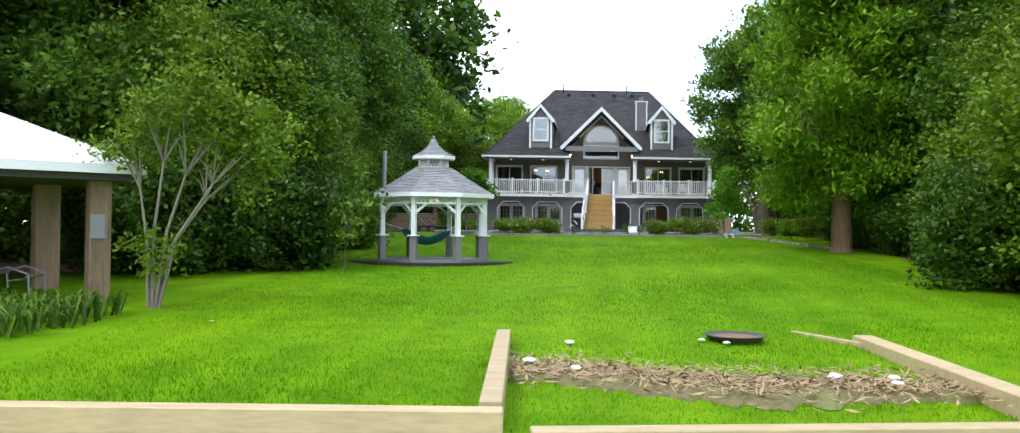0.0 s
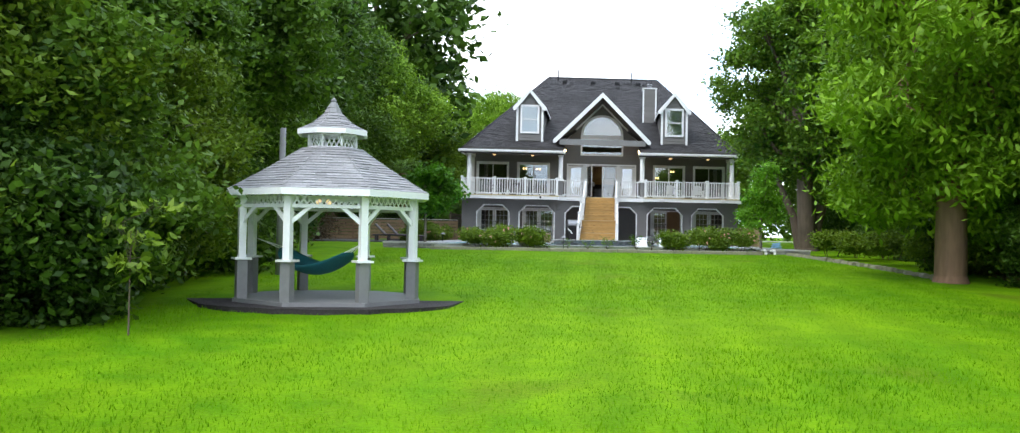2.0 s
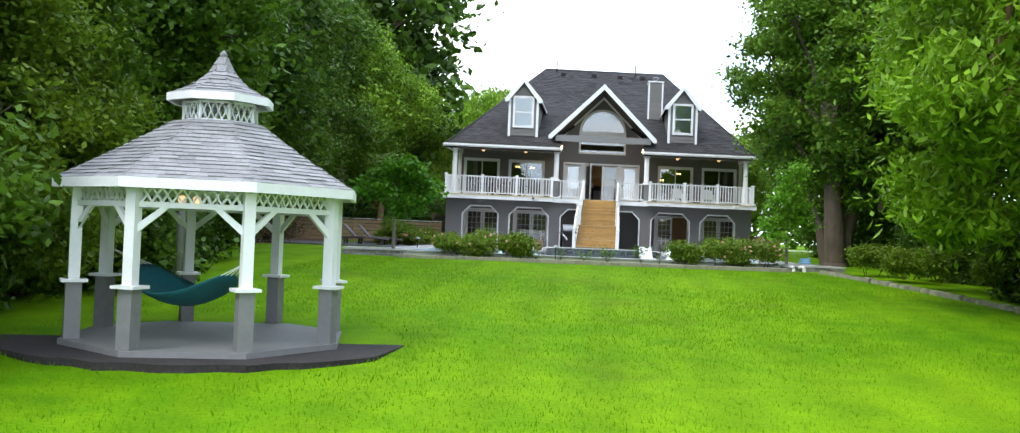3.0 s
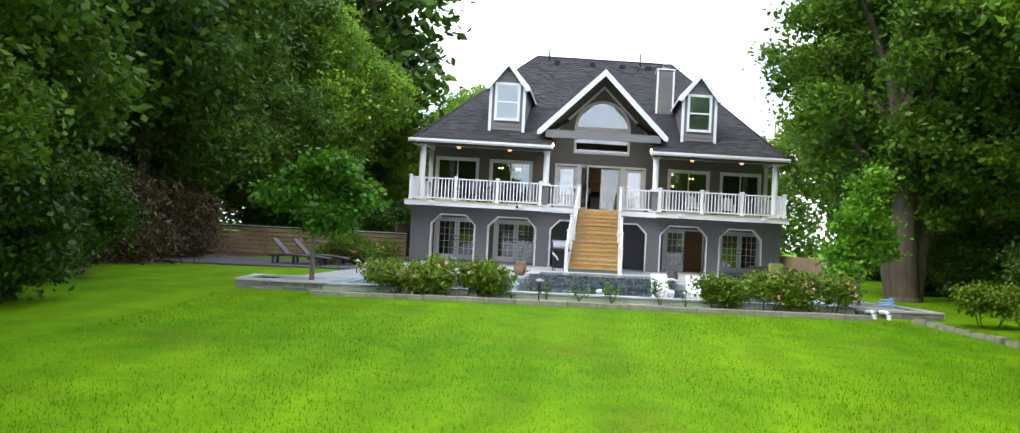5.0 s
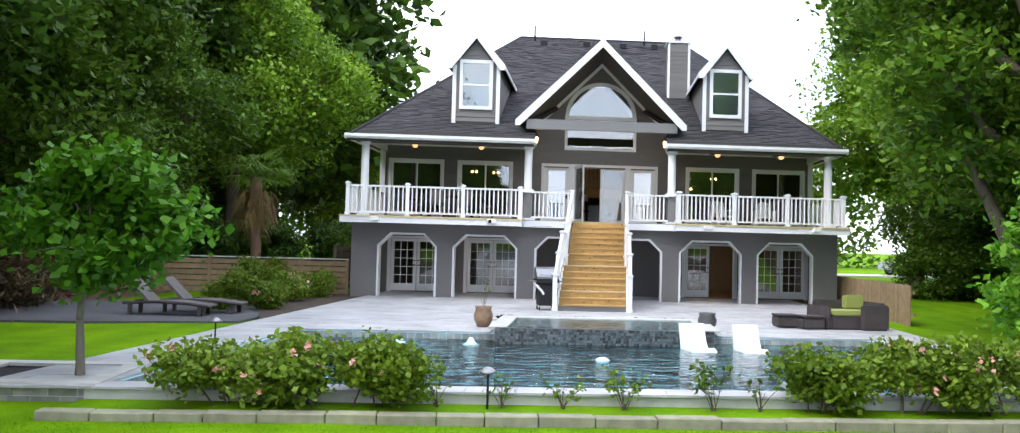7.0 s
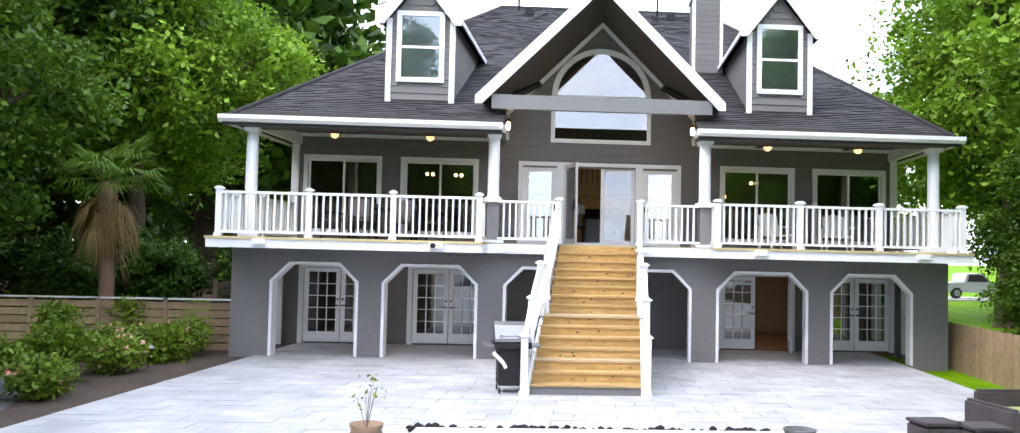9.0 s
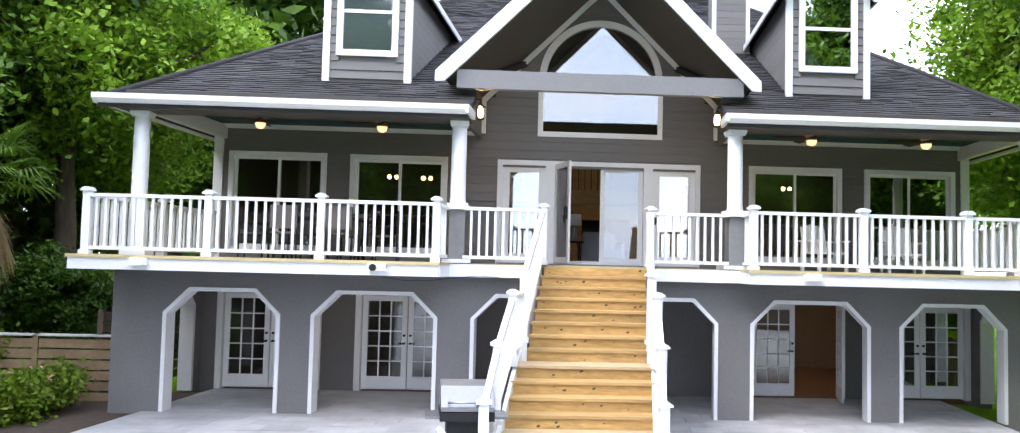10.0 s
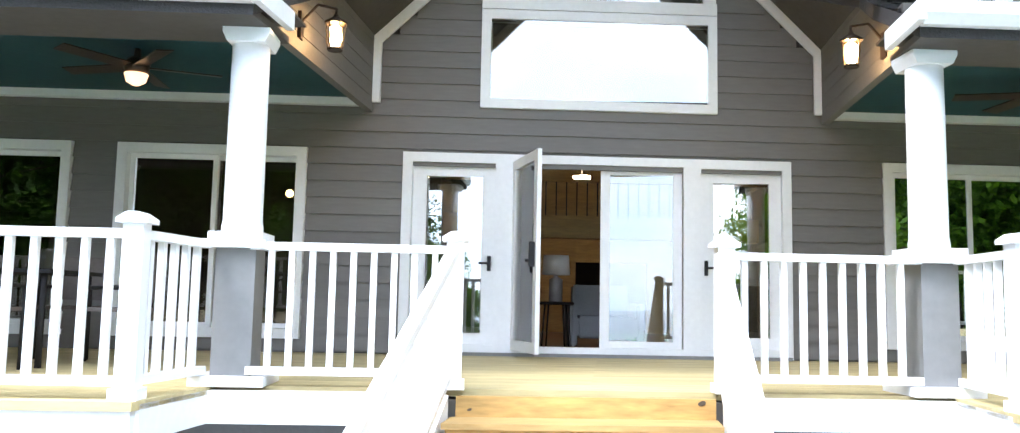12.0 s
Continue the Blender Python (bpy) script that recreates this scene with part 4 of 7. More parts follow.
def rail_run(r, p, q, z):
    """Top and bottom rail with balusters between two plan points (already aslant)."""
    (x0, y0), (x1, y1) = p, q
    ln = math.hypot(x1 - x0, y1 - y0)
    ang = math.atan2(y1 - y0, x1 - x0)
    for nm, za, zb, w in (("top_rail", 0.85, 0.9, 0.04), ("bottom_rail", 0.07, 0.12, 0.03)):
        bm = bmesh.new()
        box(bm, 0.0, ln, -w, w, za, zb)
        ob = part(nm, bm, M_VINYL, r)
        ob.matrix_basis = Matrix.Translation((x0, y0, z)) @ Matrix.Rotation(ang, 4, "Z")
    n = max(2, int(ln / 0.128))
    for i in range(1, n):
        f = i / n
        ob = piece("baluster", BALUSTER, r, (x0 + (x1 - x0) * f, y0 + (y1 - y0) * f, z + 0.115))
        ob.rotation_euler.z = ang


for s in (-1, 1):
    r = thing("deck_railing", "white vinyl deck railing with square balusters", "railing", "deck railings")
    px = [(sx(s * x, -4.38), -4.38) for x in (7.58, 5.81, 4.15, 2.43)]
    for p in px:
        piece("post", POST, r, (*p, DECK))
    for a, b in zip(px, px[1:]):
        rail_run(r, a, b, DECK)
    back = (sx(s * 7.58, -0.12), -0.12)
    mid = (sx(s * 7.58, -2.2), -2.2)
    piece("post", POST, r, (*mid, DECK))
    rail_run(r, px[0], mid, DECK)
    rail_run(r, mid, back, DECK)
    rail_run(r, px[3], (sx(s * 2.42, -3.58), -3.58), DECK)
    r = thing("deck_railing", "short white vinyl railing between column and stair", "railing", "deck railings")
    a, b = (sx(s * 2.16, -3.55), -3.55), (sx(s * 0.87, -3.55), -3.55)
    rail_run(r, a, b, DECK)
    piece("post", POST, r, (*b, DECK))


# ---- staircase: fifteen risers of yellow pine with closed risers ----
def staircase():
    st = thing("staircase", "straight yellow pine staircase up to the deck", "staircase")
    n, rise = 15, DECK / 15
    depths = [0.29] * 14
    depths[7] = 0.5
    y = -3.61
    ys = [y]

    def run(x, yy):
        # the flight swings slightly off the deck's square
        return x - 0.015 + 0.035 * (yy + 3.61)
    for d in depths:
        y -= d
        ys.append(y)
    for k in range(n):
        z1 = DECK - rise * k
        half = 0.82 if k < 8 else 0.9
        yf = ys[k]
        mat, lb = (M_RISER, "") if k < 14 else (M_STUCCO, "grey painted bottom riser")
        boxed("riser", mat, st, (run(-half, yf), run(half, yf), yf, yf + 0.03, z1 - rise, z1 - 0.035), label=lb)
        if k:
            boxed("tread", M_PINEPALE if k in (8, 12) else M_PINE, st, (run(-half - 0.02, yf), run(half + 0.02, yf), yf - 0.025, ys[k - 1] - 0.002, z1 - 0.035, z1))
    # dark oval knots in the risers
    r3 = random.Random(15)
    bm = bmesh.new()
    for k in range(14):
        z1 = DECK - rise * k
        for _ in range(r3.choice((2, 3, 4))):
            kx, kz, kr = r3.uniform(-0.75, 0.75), z1 - r3.uniform(0.06, 0.14), r3.uniform(0.008, 0.019)
            prism(bm, [(run(kx, ys[k]) + kr * 1.5 * math.cos(q * 0.785), kz + kr * math.sin(q * 0.785 + 0.3)) for q in range(8)], ys[k] - 0.003, ys[k] + 0.004)
    tagged(part("knot", bm, M_BARK, st, "dark knots in the pine", True), kind="stuff")
    for s in (-1, 1):
        bm = bmesh.new()
        a, b = sorted((s * 0.9, s * 0.95))
        prism(bm, [(-3.64, DECK - 0.03), (ys[14] - 0.05, 0.2), (ys[14] - 0.05, 0.0), (ys[14] + 0.2, 0.0), (-3.64, DECK - 0.4)], a, b, "x")
        for v in bm.verts:
            v.co.x = run(v.co.x, v.co.y) - s * 0.04 * min(1.0, max(0.0, (v.co.y + 6.0) / 2.4))
        part("stringer", bm, M_WHITE, st, "white painted stringer", True)
    # handrails down both sides
    for s in (-1, 1):
        r = thing("stair_railing", "white vinyl stair railing with balusters and newel posts", "railing", "stair railings")
        # newels: foot of the upper flight, landing corner, halfway, foot of the stair
        for o, yy, zz in ((0.88, -5.62, 1.4), (0.95, -6.18, 1.14), (0.98, -7.15, 0.56), (0.99, ys[14] - 0.06, 0.0)):
            piece("post", POST, r, (sx(run(s * o, yy), yy), yy, zz))
        xa = sx(run(s * 0.88, -5.62), -5.62)
        bm = bmesh.new()
        box(bm, xa - 0.055, xa + 0.055, -5.675, -5.565, 0.0, 1.4)
        part("newel_foot", bm, M_VINYL, r, "white newel carried down to the terrace")
        for (ya, za, oa), (yb, zb, ob_) in (((-3.6, DECK, 0.86), (-5.62, 1.45, 0.88)), ((-5.62, 1.2, 0.9), (-6.18, 1.16, 0.95)), ((-6.18, 1.16, 0.95), (-7.15, 0.6, 0.98)), ((-7.15, 0.6, 0.98), (ys[14] - 0.06, 0.02, 0.99))):
            xa, xb = sx(run(s * oa, ya), ya), sx(run(s * ob_, yb), yb)
            for nm, lift, w, h in (("top_rail", 0.84, 0.035, 0.05), ("bottom_rail", 0.12, 0.03, 0.05)):
                bm = bmesh.new()
                v = [bm.verts.new((x + e * w, yy, z + lift + u * h)) for x, yy, z in ((xa, ya, za), (xb, yb, zb)) for e in (-1, 1) for u in (0, 1)]
                for f in ((0, 1, 3, 2), (4, 6, 7, 5), (0, 4, 5, 1), (2, 3, 7, 6), (1, 5, 7, 3), (0, 2, 6, 4)):
                    bm.faces.new([v[i] for i in f])
                bmesh.ops.recalc_face_normals(bm, faces=bm.faces[:])
                part(nm, bm, M_VINYL, r)
            m = max(2, int(abs(yb - ya) / 0.13))
            for i in range(1, m):
                f = i / m
                piece("baluster", BALUSTER, r, (xa + (xb - xa) * f, ya + (yb - ya) * f, za + (zb - za) * f + 0.13))


staircase()


# ---- terrace, pool and spa ----
def slab_stones(name, mat, rects, parent, z0, z1, size, seed, keep=None):
    """Staggered stones with joints over rectangles; keep(x, y) tells which are parts, the rest joins one mesh."""
    rnd = random.Random(seed)
    rest, meshes = bmesh.new(), {}
    for x0, x1, y0, y1 in rects:
        y, k = y0, 0
        while y < y1 - 0.02:
            ye = min(y + size[1], y1)
            x = x0 - (size[0] * 0.5 if k % 2 else 0)
            while x < x1 - 0.02:
                a, b = max(x, x0), min(x + size[0], x1)
                x += size[0]
                if b - a < 0.03:
                    continue
                g = 0.004
                w, d = round(b - a - 2 * g, 3), round(ye - y - 2 * g, 3)
                dz = rnd.uniform(-0.002, 0.002)
                if keep and keep(a, y):
                    if (w, d) not in meshes:
                        bm = bmesh.new()
                        prism(bm, [(0, 0), (w, 0), (w + SKEW * d, d), (SKEW * d, d)], z0, z1, "z")
                        meshes[w, d] = mesh_of(name, bm, mat)
                    piece(name, meshes[w, d], parent, (sx(a + g, y + g), y + g, dz))
                else:
                    box(rest, a + g, b - g, y + g, ye - g, z0, z1 + dz)
            y, k = ye, k + 1
    if len(rest.verts):
        tagged(part(name, rest, mat, parent, "", True), kind="stuff")
    else:
        rest.free()


terrace = boxed("terrace", M_CAPSTONE, None, (-7.2, 6.8, -13.4, -0.6, -0.5, -0.03), (-7.2, -5.95, -20.2, -13.4, -0.5, -0.03), (5.6, 6.8, -20.2, -13.4, -0.5, -0.03), (-5.95, 5.6, -20.25, -19.9, -0.6, -0.04))
tagged(terrace, "pale marble paver terrace round the pool", "terrace", kind="structure")

POOL_X0, POOL_X1, POOL_Y0, POOL_Y1 = -5.85, 5.5, -19.9, -13.5
pool = thing("swimming_pool", "rectangular pool with dark tile band and clear blue water", "pool", kind="structure")
boxed("basin", M_POOL, pool, (-5.95, 5.6, -20.0, -13.4, -1.6, -1.4), (-6.0, POOL_X0, -19.95, -13.4, -1.4, -0.03), (POOL_X1, 5.65, -19.95, -13.4, -1.4, -0.03),
      (-5.85, 5.5, -19.98, POOL_Y0, -1.4, -0.05), (-5.85, 5.5, POOL_Y1, -13.38, -1.4, -0.04))
boxed("tanning_shelf", M_SHELF, pool, (-5.84, -2.1, -15.2, -13.51, -1.4, -0.34), (2.21, 5.49, -15.6, -13.51, -1.4, -0.34), (1.2, 2.21, -15.6, -14.13, -1.4, -0.34), (-5.84, -2.1, -15.6, -15.21, -1.4, -0.6), label="pale shallow shelf")
bm = bmesh.new()
rnd = random.Random(4)
for x0, x1, yy in ((-5.85, 5.5, -13.5),):
    x = x0
    while x < x1:
        box(bm, x + 0.003, min(x1, x + 0.147), yy - 0.012, yy, -0.2, -0.045)
        x += 0.15
y = -19.9
while y < -13.5:
    box(bm, -5.85, -5.838, y + 0.003, min(-13.5, y + 0.147), -0.2, -0.045)
    box(bm, 5.488, 5.5, y + 0.003, min(-13.5, y + 0.147), -0.2, -0.045)
    y += 0.15
tagged(part("waterline_tiles", bm, M_STONE, pool, "grey stone waterline tiles", True), kind="stuff")
boxed("water", M_WATER, pool, (POOL_X0, POOL_X1, POOL_Y0, POOL_Y1, -0.15, -0.148), label="clear rippled blue water")

spa = thing("spa", "raised dark-tiled spa spilling into the pool", "spa", kind="structure")
boxed("wall", M_CONCRETE, spa, (-2.0, 2.2, -14.1, -13.95, -1.4, 0.14), (-2.0, -1.85, -13.95, -11.4, -0.2, 0.1), (2.05, 2.2, -13.95, -11.4, -0.2, 0.1), (-1.85, 2.05, -11.55, -11.4, -0.2, 0.1), (-1.85, 2.05, -13.95, -11.55, -0.6, -0.4))
bm = bmesh.new()
for j in range(10):
    for i in range(84):
        a = -2.0 + 0.05 * i
        box(bm, a + 0.002, a + 0.048, -14.112, -14.1, -0.36 + 0.05 * j, -0.314 + 0.05 * j)
tagged(part("mosaic_tiles", bm, M_TILE, spa, "iridescent dark mosaic tiles", True), kind="stuff")
boxed("coping", M_CAPSTONE, spa, (-2.15, -1.8, -13.9, -11.25, 0.1, 0.14), (2.0, 2.35, -13.9, -11.25, 0.1, 0.14), (-1.8, 2.0, -11.6, -11.25, 0.1, 0.14), label="pale stone coping")
boxed("water", M_WATER, spa, (-1.85, 2.05, -13.95, -11.55, 0.118, 0.12))
fire = thing("fire_trough", "long low trough of black lava rock before the stair", "fire trough")
boxed("curb", M_CAPSTONE, fire, (-2.4, 2.3, -11.15, -10.85, 0.0, 0.05))
bm = bmesh.new()
for i in range(150):
    x, y, r = rnd.uniform(-2.3, 2.2), rnd.uniform(-11.12, -10.88), rnd.uniform(0.03, 0.06)
    bmesh.ops.create_icosphere(bm, subdivisions=1, radius=r, matrix=Matrix.Translation((x, y, 0.05 + r * 0.6)) @ Matrix.Diagonal((1, rnd.uniform(0.6, 1), rnd.uniform(0.5, 0.9), 1)))
tagged(part("lava_rock", bm, M_LAVA, fire, "", True), kind="stuff")


# ---- foliage ----
def leaf_cloud(name, pts, size, mat, seed, parent=None, long=1.6, up=0.35, droop=0.0):
    """Many small four-cornered leaves at the given points."""
    rng = np.random.default_rng(seed)
    n = len(pts)
    nrm = rng.normal(size=(n, 3))
    nrm[:, 2] = np.abs(nrm[:, 2]) + up
    nrm /= np.linalg.norm(nrm, axis=1, keepdims=True)
    t = rng.normal(size=(n, 3))
    t[:, 2] -= droop
    t -= nrm * (t * nrm).sum(1, keepdims=True)
    t /= np.linalg.norm(t, axis=1, keepdims=True) + 1e-9
    b = np.cross(nrm, t)
    s = size * rng.uniform(0.6, 1.4, (n, 1))
    lng, wid = t * s * long * 0.5, b * s * 0.5
    v = np.stack([pts - lng, pts + wid * 0.9 - nrm * s * 0.12, pts + lng, pts - wid * 0.9 - nrm * s * 0.12], 1).reshape(-1, 3)
    me = bpy.data.meshes.new(name)
    me.vertices.add(4 * n)
    me.vertices.foreach_set("co", v.astype(np.float32).ravel())
    me.loops.add(4 * n)
    me.loops.foreach_set("vertex_index", np.arange(4 * n, dtype=np.int32))
    me.polygons.add(n)
    me.polygons.foreach_set("loop_start", np.arange(0, 4 * n, 4, dtype=np.int32))
    me.polygons.foreach_set("loop_total", np.full(n, 4, dtype=np.int32))
    me.update(calc_edges=True)
    me.materials.append(mat)
    ob = new(name, me)
    if parent is not None:
        ob.parent = parent
    return ob


def lobes(seed, blobs, clumps, leaves, spread, shell=0.55):
    """Points in uneven clumps over ellipsoid lobes (x, y, z, rx, ry, rz)."""
    rng = np.random.default_rng(seed)
    out = []
    vol = np.array([b[3] * b[4] * b[5] for b in blobs]) ** 0.67
    for b, w in zip(blobs, vol / vol.sum()):
        k = max(3, int(clumps * w))
        d = rng.normal(size=(k, 3))
        d /= np.linalg.norm(d, axis=1, keepdims=True)
        r = shell + (1.08 - shell) * rng.random((k, 1)) ** 0.7
        c = np.array(b[:3]) + d * r * np.array(b[3:])
        m = rng.integers(int(leaves * 0.5), int(leaves * 1.5) + 1, k)
        cc = np.repeat(c, m, 0)
        sp = np.repeat(spread * rng.uniform(0.6, 1.4, (k, 1)), m, 0)
        out.append(cc + rng.normal(size=cc.shape) * sp * np.array([1, 1, 0.6]))
    return np.concatenate(out)


def limb(bm, pts, r0, r1, n=7):
    """A tapered, bent limb through points."""
    for i, (a, b) in enumerate(zip(pts, pts[1:])):
        f, g = i / (len(pts) - 1), (i + 1) / (len(pts) - 1)
        rod(bm, a, b, r0 + (r1 - r0) * f, r0 + (r1 - r0) * g, n, caps=False)


def trunk_mesh(bm, h, r, blobs, seed, lean=0.0, n=9):
    rnd = random.Random(seed)
    top = Vector((lean, 0, h))
    pts = [Vector((0, 0, -0.2)), Vector((0, 0, 0.15)), Vector((lean * 0.3, rnd.uniform(-0.1, 0.1), h * 0.4)), Vector((lean * 0.7, 0, h * 0.7)), top]
    rod(bm, pts[0], pts[1], r * 1.5, r * 1.12, n, caps=False)
    limb(bm, pts[1:], r * 1.12, r * 0.5, n)
    for b in blobs:
        c = Vector(b[:3])
        s = pts[2].lerp(top, rnd.random())
        m = s.lerp(c, 0.5) + Vector((rnd.uniform(-0.3, 0.3), rnd.uniform(-0.3, 0.3), rnd.uniform(0.0, 0.4)))
        limb(bm, [s, m, c], r * 0.42, r * 0.12, 6)
        for _ in range(3):
            e = c + Vector((rnd.uniform(-1, 1) * b[3], rnd.uniform(-1, 1) * b[4], rnd.uniform(-0.6, 0.9) * b[5])) * 0.8
            limb(bm, [m.lerp(c, 0.6), c.lerp(e, 0.5) + Vector((0, 0, 0.1)), e], r * 0.16, r * 0.04, 5)


def make_tree(name, label, blobs, h, r, bark, leafmat, clumps, leaves, spread, size, seed, lean=0.0, long=1.6, droop=0.0, shell=0.55):
    t = thing(name, label, "tree")
    bm = bmesh.new()
    trunk_mesh(bm, h, r, blobs, seed, lean)
    part("trunk", bm, bark, t)
    pts = lobes(seed, blobs, clumps, leaves, spread, shell)
    leaf_cloud("crown", pts, size, leafmat, seed, t, long, droop=droop)
    return t


def rand_blobs(seed, n, radius, z0, z1, br):
    """Lobes spread over a crown that is widest at its middle."""
    rnd = random.Random(seed)
    out = []
    for i in range(n):
        f = (i + 0.5) / n
        z = z0 + (z1 - z0) * f
        w = radius * math.sqrt(max(0.08, 1 - (2 * f - 0.85) ** 2 * 0.9))
        a = i * 2.4 + rnd.uniform(-0.5, 0.5)
        d = w * rnd.uniform(0.45, 0.85)
        s = br * rnd.uniform(0.75, 1.25)
        out.append((d * math.cos(a), d * math.sin(a), z, s, s, s * 0.75))
    return out


def set_tree(t, x, y, turn=0.0, scale=1.0):
    t.matrix_world = Matrix.Translation((x, y, ground_z(x, y))) @ Matrix.Rotation(radians(turn), 4, "Z") @ Matrix.Scale(scale, 4)
    return t


def again(t, x, y, turn, scale=1.0):
    c = copy_thing(t, Matrix.Translation((x, y, ground_z(x, y))) @ Matrix.Rotation(radians(turn), 4, "Z"))
    c.scale = (scale, scale, scale)
    return c


# tall woodland trees with bare lower trunks
oak = make_tree("oak_tree", "tall dense dark green broadleaf tree", rand_blobs(3, 16, 4.6, 4.5, 14.5, 2.2), 9.5, 0.38, M_BARK, L_DARK, 520, 125, 0.46, 0.165, 11)
far_oak = make_tree("oak_tree", "distant tall dark green broadleaf tree", rand_blobs(13, 16, 4.6, 3.0, 14.5, 2.3), 9.5, 0.38, M_BARK, L_DARK, 420, 50, 0.5, 0.3, 17)
oak2 = make_tree("oak_tree", "tall broad green tree with uneven open crown", rand_blobs(8, 15, 4.8, 3.4, 12.5, 2.1), 8.0, 0.34, M_BARK, L_MID, 520, 120, 0.45, 0.155, 12, lean=0.6)
sunny = make_tree("broadleaf_tree", "spreading bright green tree with layered sprays", rand_blobs(18, 16, 4.9, 5.1, 12.6, 1.9), 8.0, 0.34, M_BARK, L_SUNNY, 560, 115, 0.42, 0.14, 18, lean=-0.4)
# leafy to the ground, for the wood's edge
skirt = make_tree("understory_tree", "bushy green tree leafy down to the ground", rand_blobs(5, 14, 2.5, 0.7, 7.0, 1.45), 4.8, 0.16, M_BARK, L_MID, 480, 145, 0.32, 0.1, 13, shell=0.6)
skirt2 = make_tree("understory_tree", "yellow-green bushy tree leafy down to the ground", rand_blobs(6, 13, 2.3, 0.6, 5.8, 1.35), 4.0, 0.13, M_BARKPALE, L_LIGHT, 460, 130, 0.3, 0.09, 14, shell=0.6)
bush = make_tree("shrub", "dense dark green wild shrub at the wood's edge", rand_blobs(7, 9, 1.5, 0.4, 2.4, 0.9), 1.4, 0.06, M_BARK, L_DARK, 500, 62, 0.2, 0.085, 15, shell=0.5)
tagged(bush, category="shrub")
cypress = make_tree("cypress_tree", "feathery light green cypress with drooping sprays", rand_blobs(9, 19, 3.4, 1.7, 13.0, 1.5), 12.0, 0.36, M_REDBARK, L_FEATHER, 620, 125, 0.38, 0.1, 16, long=2.6, droop=1.6, shell=0.4)

set_tree(oak, -19.5, -31, 0, 1.0)
set_tree(oak2, -18.5, -20, 40, 1.05)
set_tree(skirt, -15.8, -30.5, 0, 1.0)
set_tree(skirt2, -16.3, -37.9, 20, 0.95)
set_tree(bush, -14.6, -27.2, 0, 1.0)
set_tree(cypress, 3.9, -30.2, 0, 0.95)
set_tree(far_oak, -25, -35.5, 60, 1.1)
for x, y, a, s in ((-26, -24, 300, 1.3), (-25, -12, 20, 1.3), (-22, 16, 10, 1.3), (-17.0, 25, 150, 1.75), (-27, 2, 90, 1.4), (-32, -45, 250, 1.2), (-22.5, -30, 30, 1.2), 
                   (17, -28, 10, 1.15), (26, -22, 80, 1.3), (14.5, -47, 300, 1.0), (27, 16, 200, 1.2)):
    again(far_oak, x, y, a, s)
for x, y, a, s in ((-18.5, -13, 120, 1.0), (-20, -4, 200, 1.1), (-19.5, 6, 75, 1.15), (12.5, -38, 60, 0.95), (22, 13, 70, 1.1)):
    again(oak, x, y, a, s)
for x, y, a, s in ((-16.6, -24.5, 170, 0.85), (-17.4, -8.5, 80, 0.95), (-16.8, -1, 260, 0.8), (-25, -33, 200, 1.0), (8.3, -35.5, 140, 0.9)):
    again(oak2, x, y, a, s)
set_tree(sunny, 14.0, -3.5, 90, 1.2)
for x, y, a, s in ((9.5, -24.5, 240, 0.95), (7.2, -42.5, 10, 0.95), (13.0, -8.5, 60, 0.9), (11.0, -30, 200, 0.9), (16.5, 9, 140, 1.1), (20, -15, 20, 1.1), (17.5, 2, 10, 0.95), (-15.6, 11, 100, 1.05), (-19, 17, 30, 1.2), (27, 23, 160, 1.2), (24.5, 19, 220, 1.0), (13.5, 20, 220, 0.66), (-3.7, 79, 80, 1.55), (1.5, 84, 200, 1.3)):
    again(sunny, x, y, a, s)
for x, y, a, s in ((-15.2, -36, 90, 0.9), (-19.5, -36, 200, 1.2), (-15.6, -25.3, 250, 0.8), (6.6, -37.5, 300, 1.0), (15.5, 3.5, 30, 0.85), (20.5, 6.5, 150, 0.95), (18.0, -2.0, 250, 0.8), (24, 12, 10, 1.0)):
    again(skirt, x, y, a, s)
for x, y, a, s in ((-14.9, -33, 60, 0.8), (6.6, -28.5, 60, 0.75), (7.5, -32, 130, 0.9), (4.6, -40.5, 60, 1.0), (3.2, -44.5, 200, 0.95), (-11.5, 26, 200, 1.45), (-8.0, 33, 20, 1.5)):
    again(skirt2, x, y, a, s)
for x, y, a, s in ((-14.7, -38.5, 30, 1.0), (-16.7, -40.0, 70, 1.0), (-18.0, -38.6, 160, 1.1), (-14.2, -30.2, 110, 0.9), (-14.3, -24.2, 150, 0.9), (-15.3, -20, 190, 1.0), (-17.3, -16, 230, 1.0), (-19.5, -10, 10, 1.1), (2.0, -42.6, 60, 1.0), (3.4, -40.6, 100, 1.0),
                   (4.6, -36.5, 140, 0.8), (6.2, -27.5, 180, 0.8), (7.5, -22.5, 220, 0.75), (8.3, -18.5, 260, 0.7), (9.3, -14, 300, 0.8), (10.0, -10, 340, 0.7), (5.6, -32.3, 15, 0.8), (-21, -2, 70, 1.2), (-15.0, 3.6, 20, 0.9), (-12.8, 4.6, 200, 0.9), (-9.5, 6, 100, 0.9), (13.5, -4.5, 50, 0.45)):
    again(bush, x, y, a, s)
again(cypress, 7.2, -27.5, 140, 0.9)
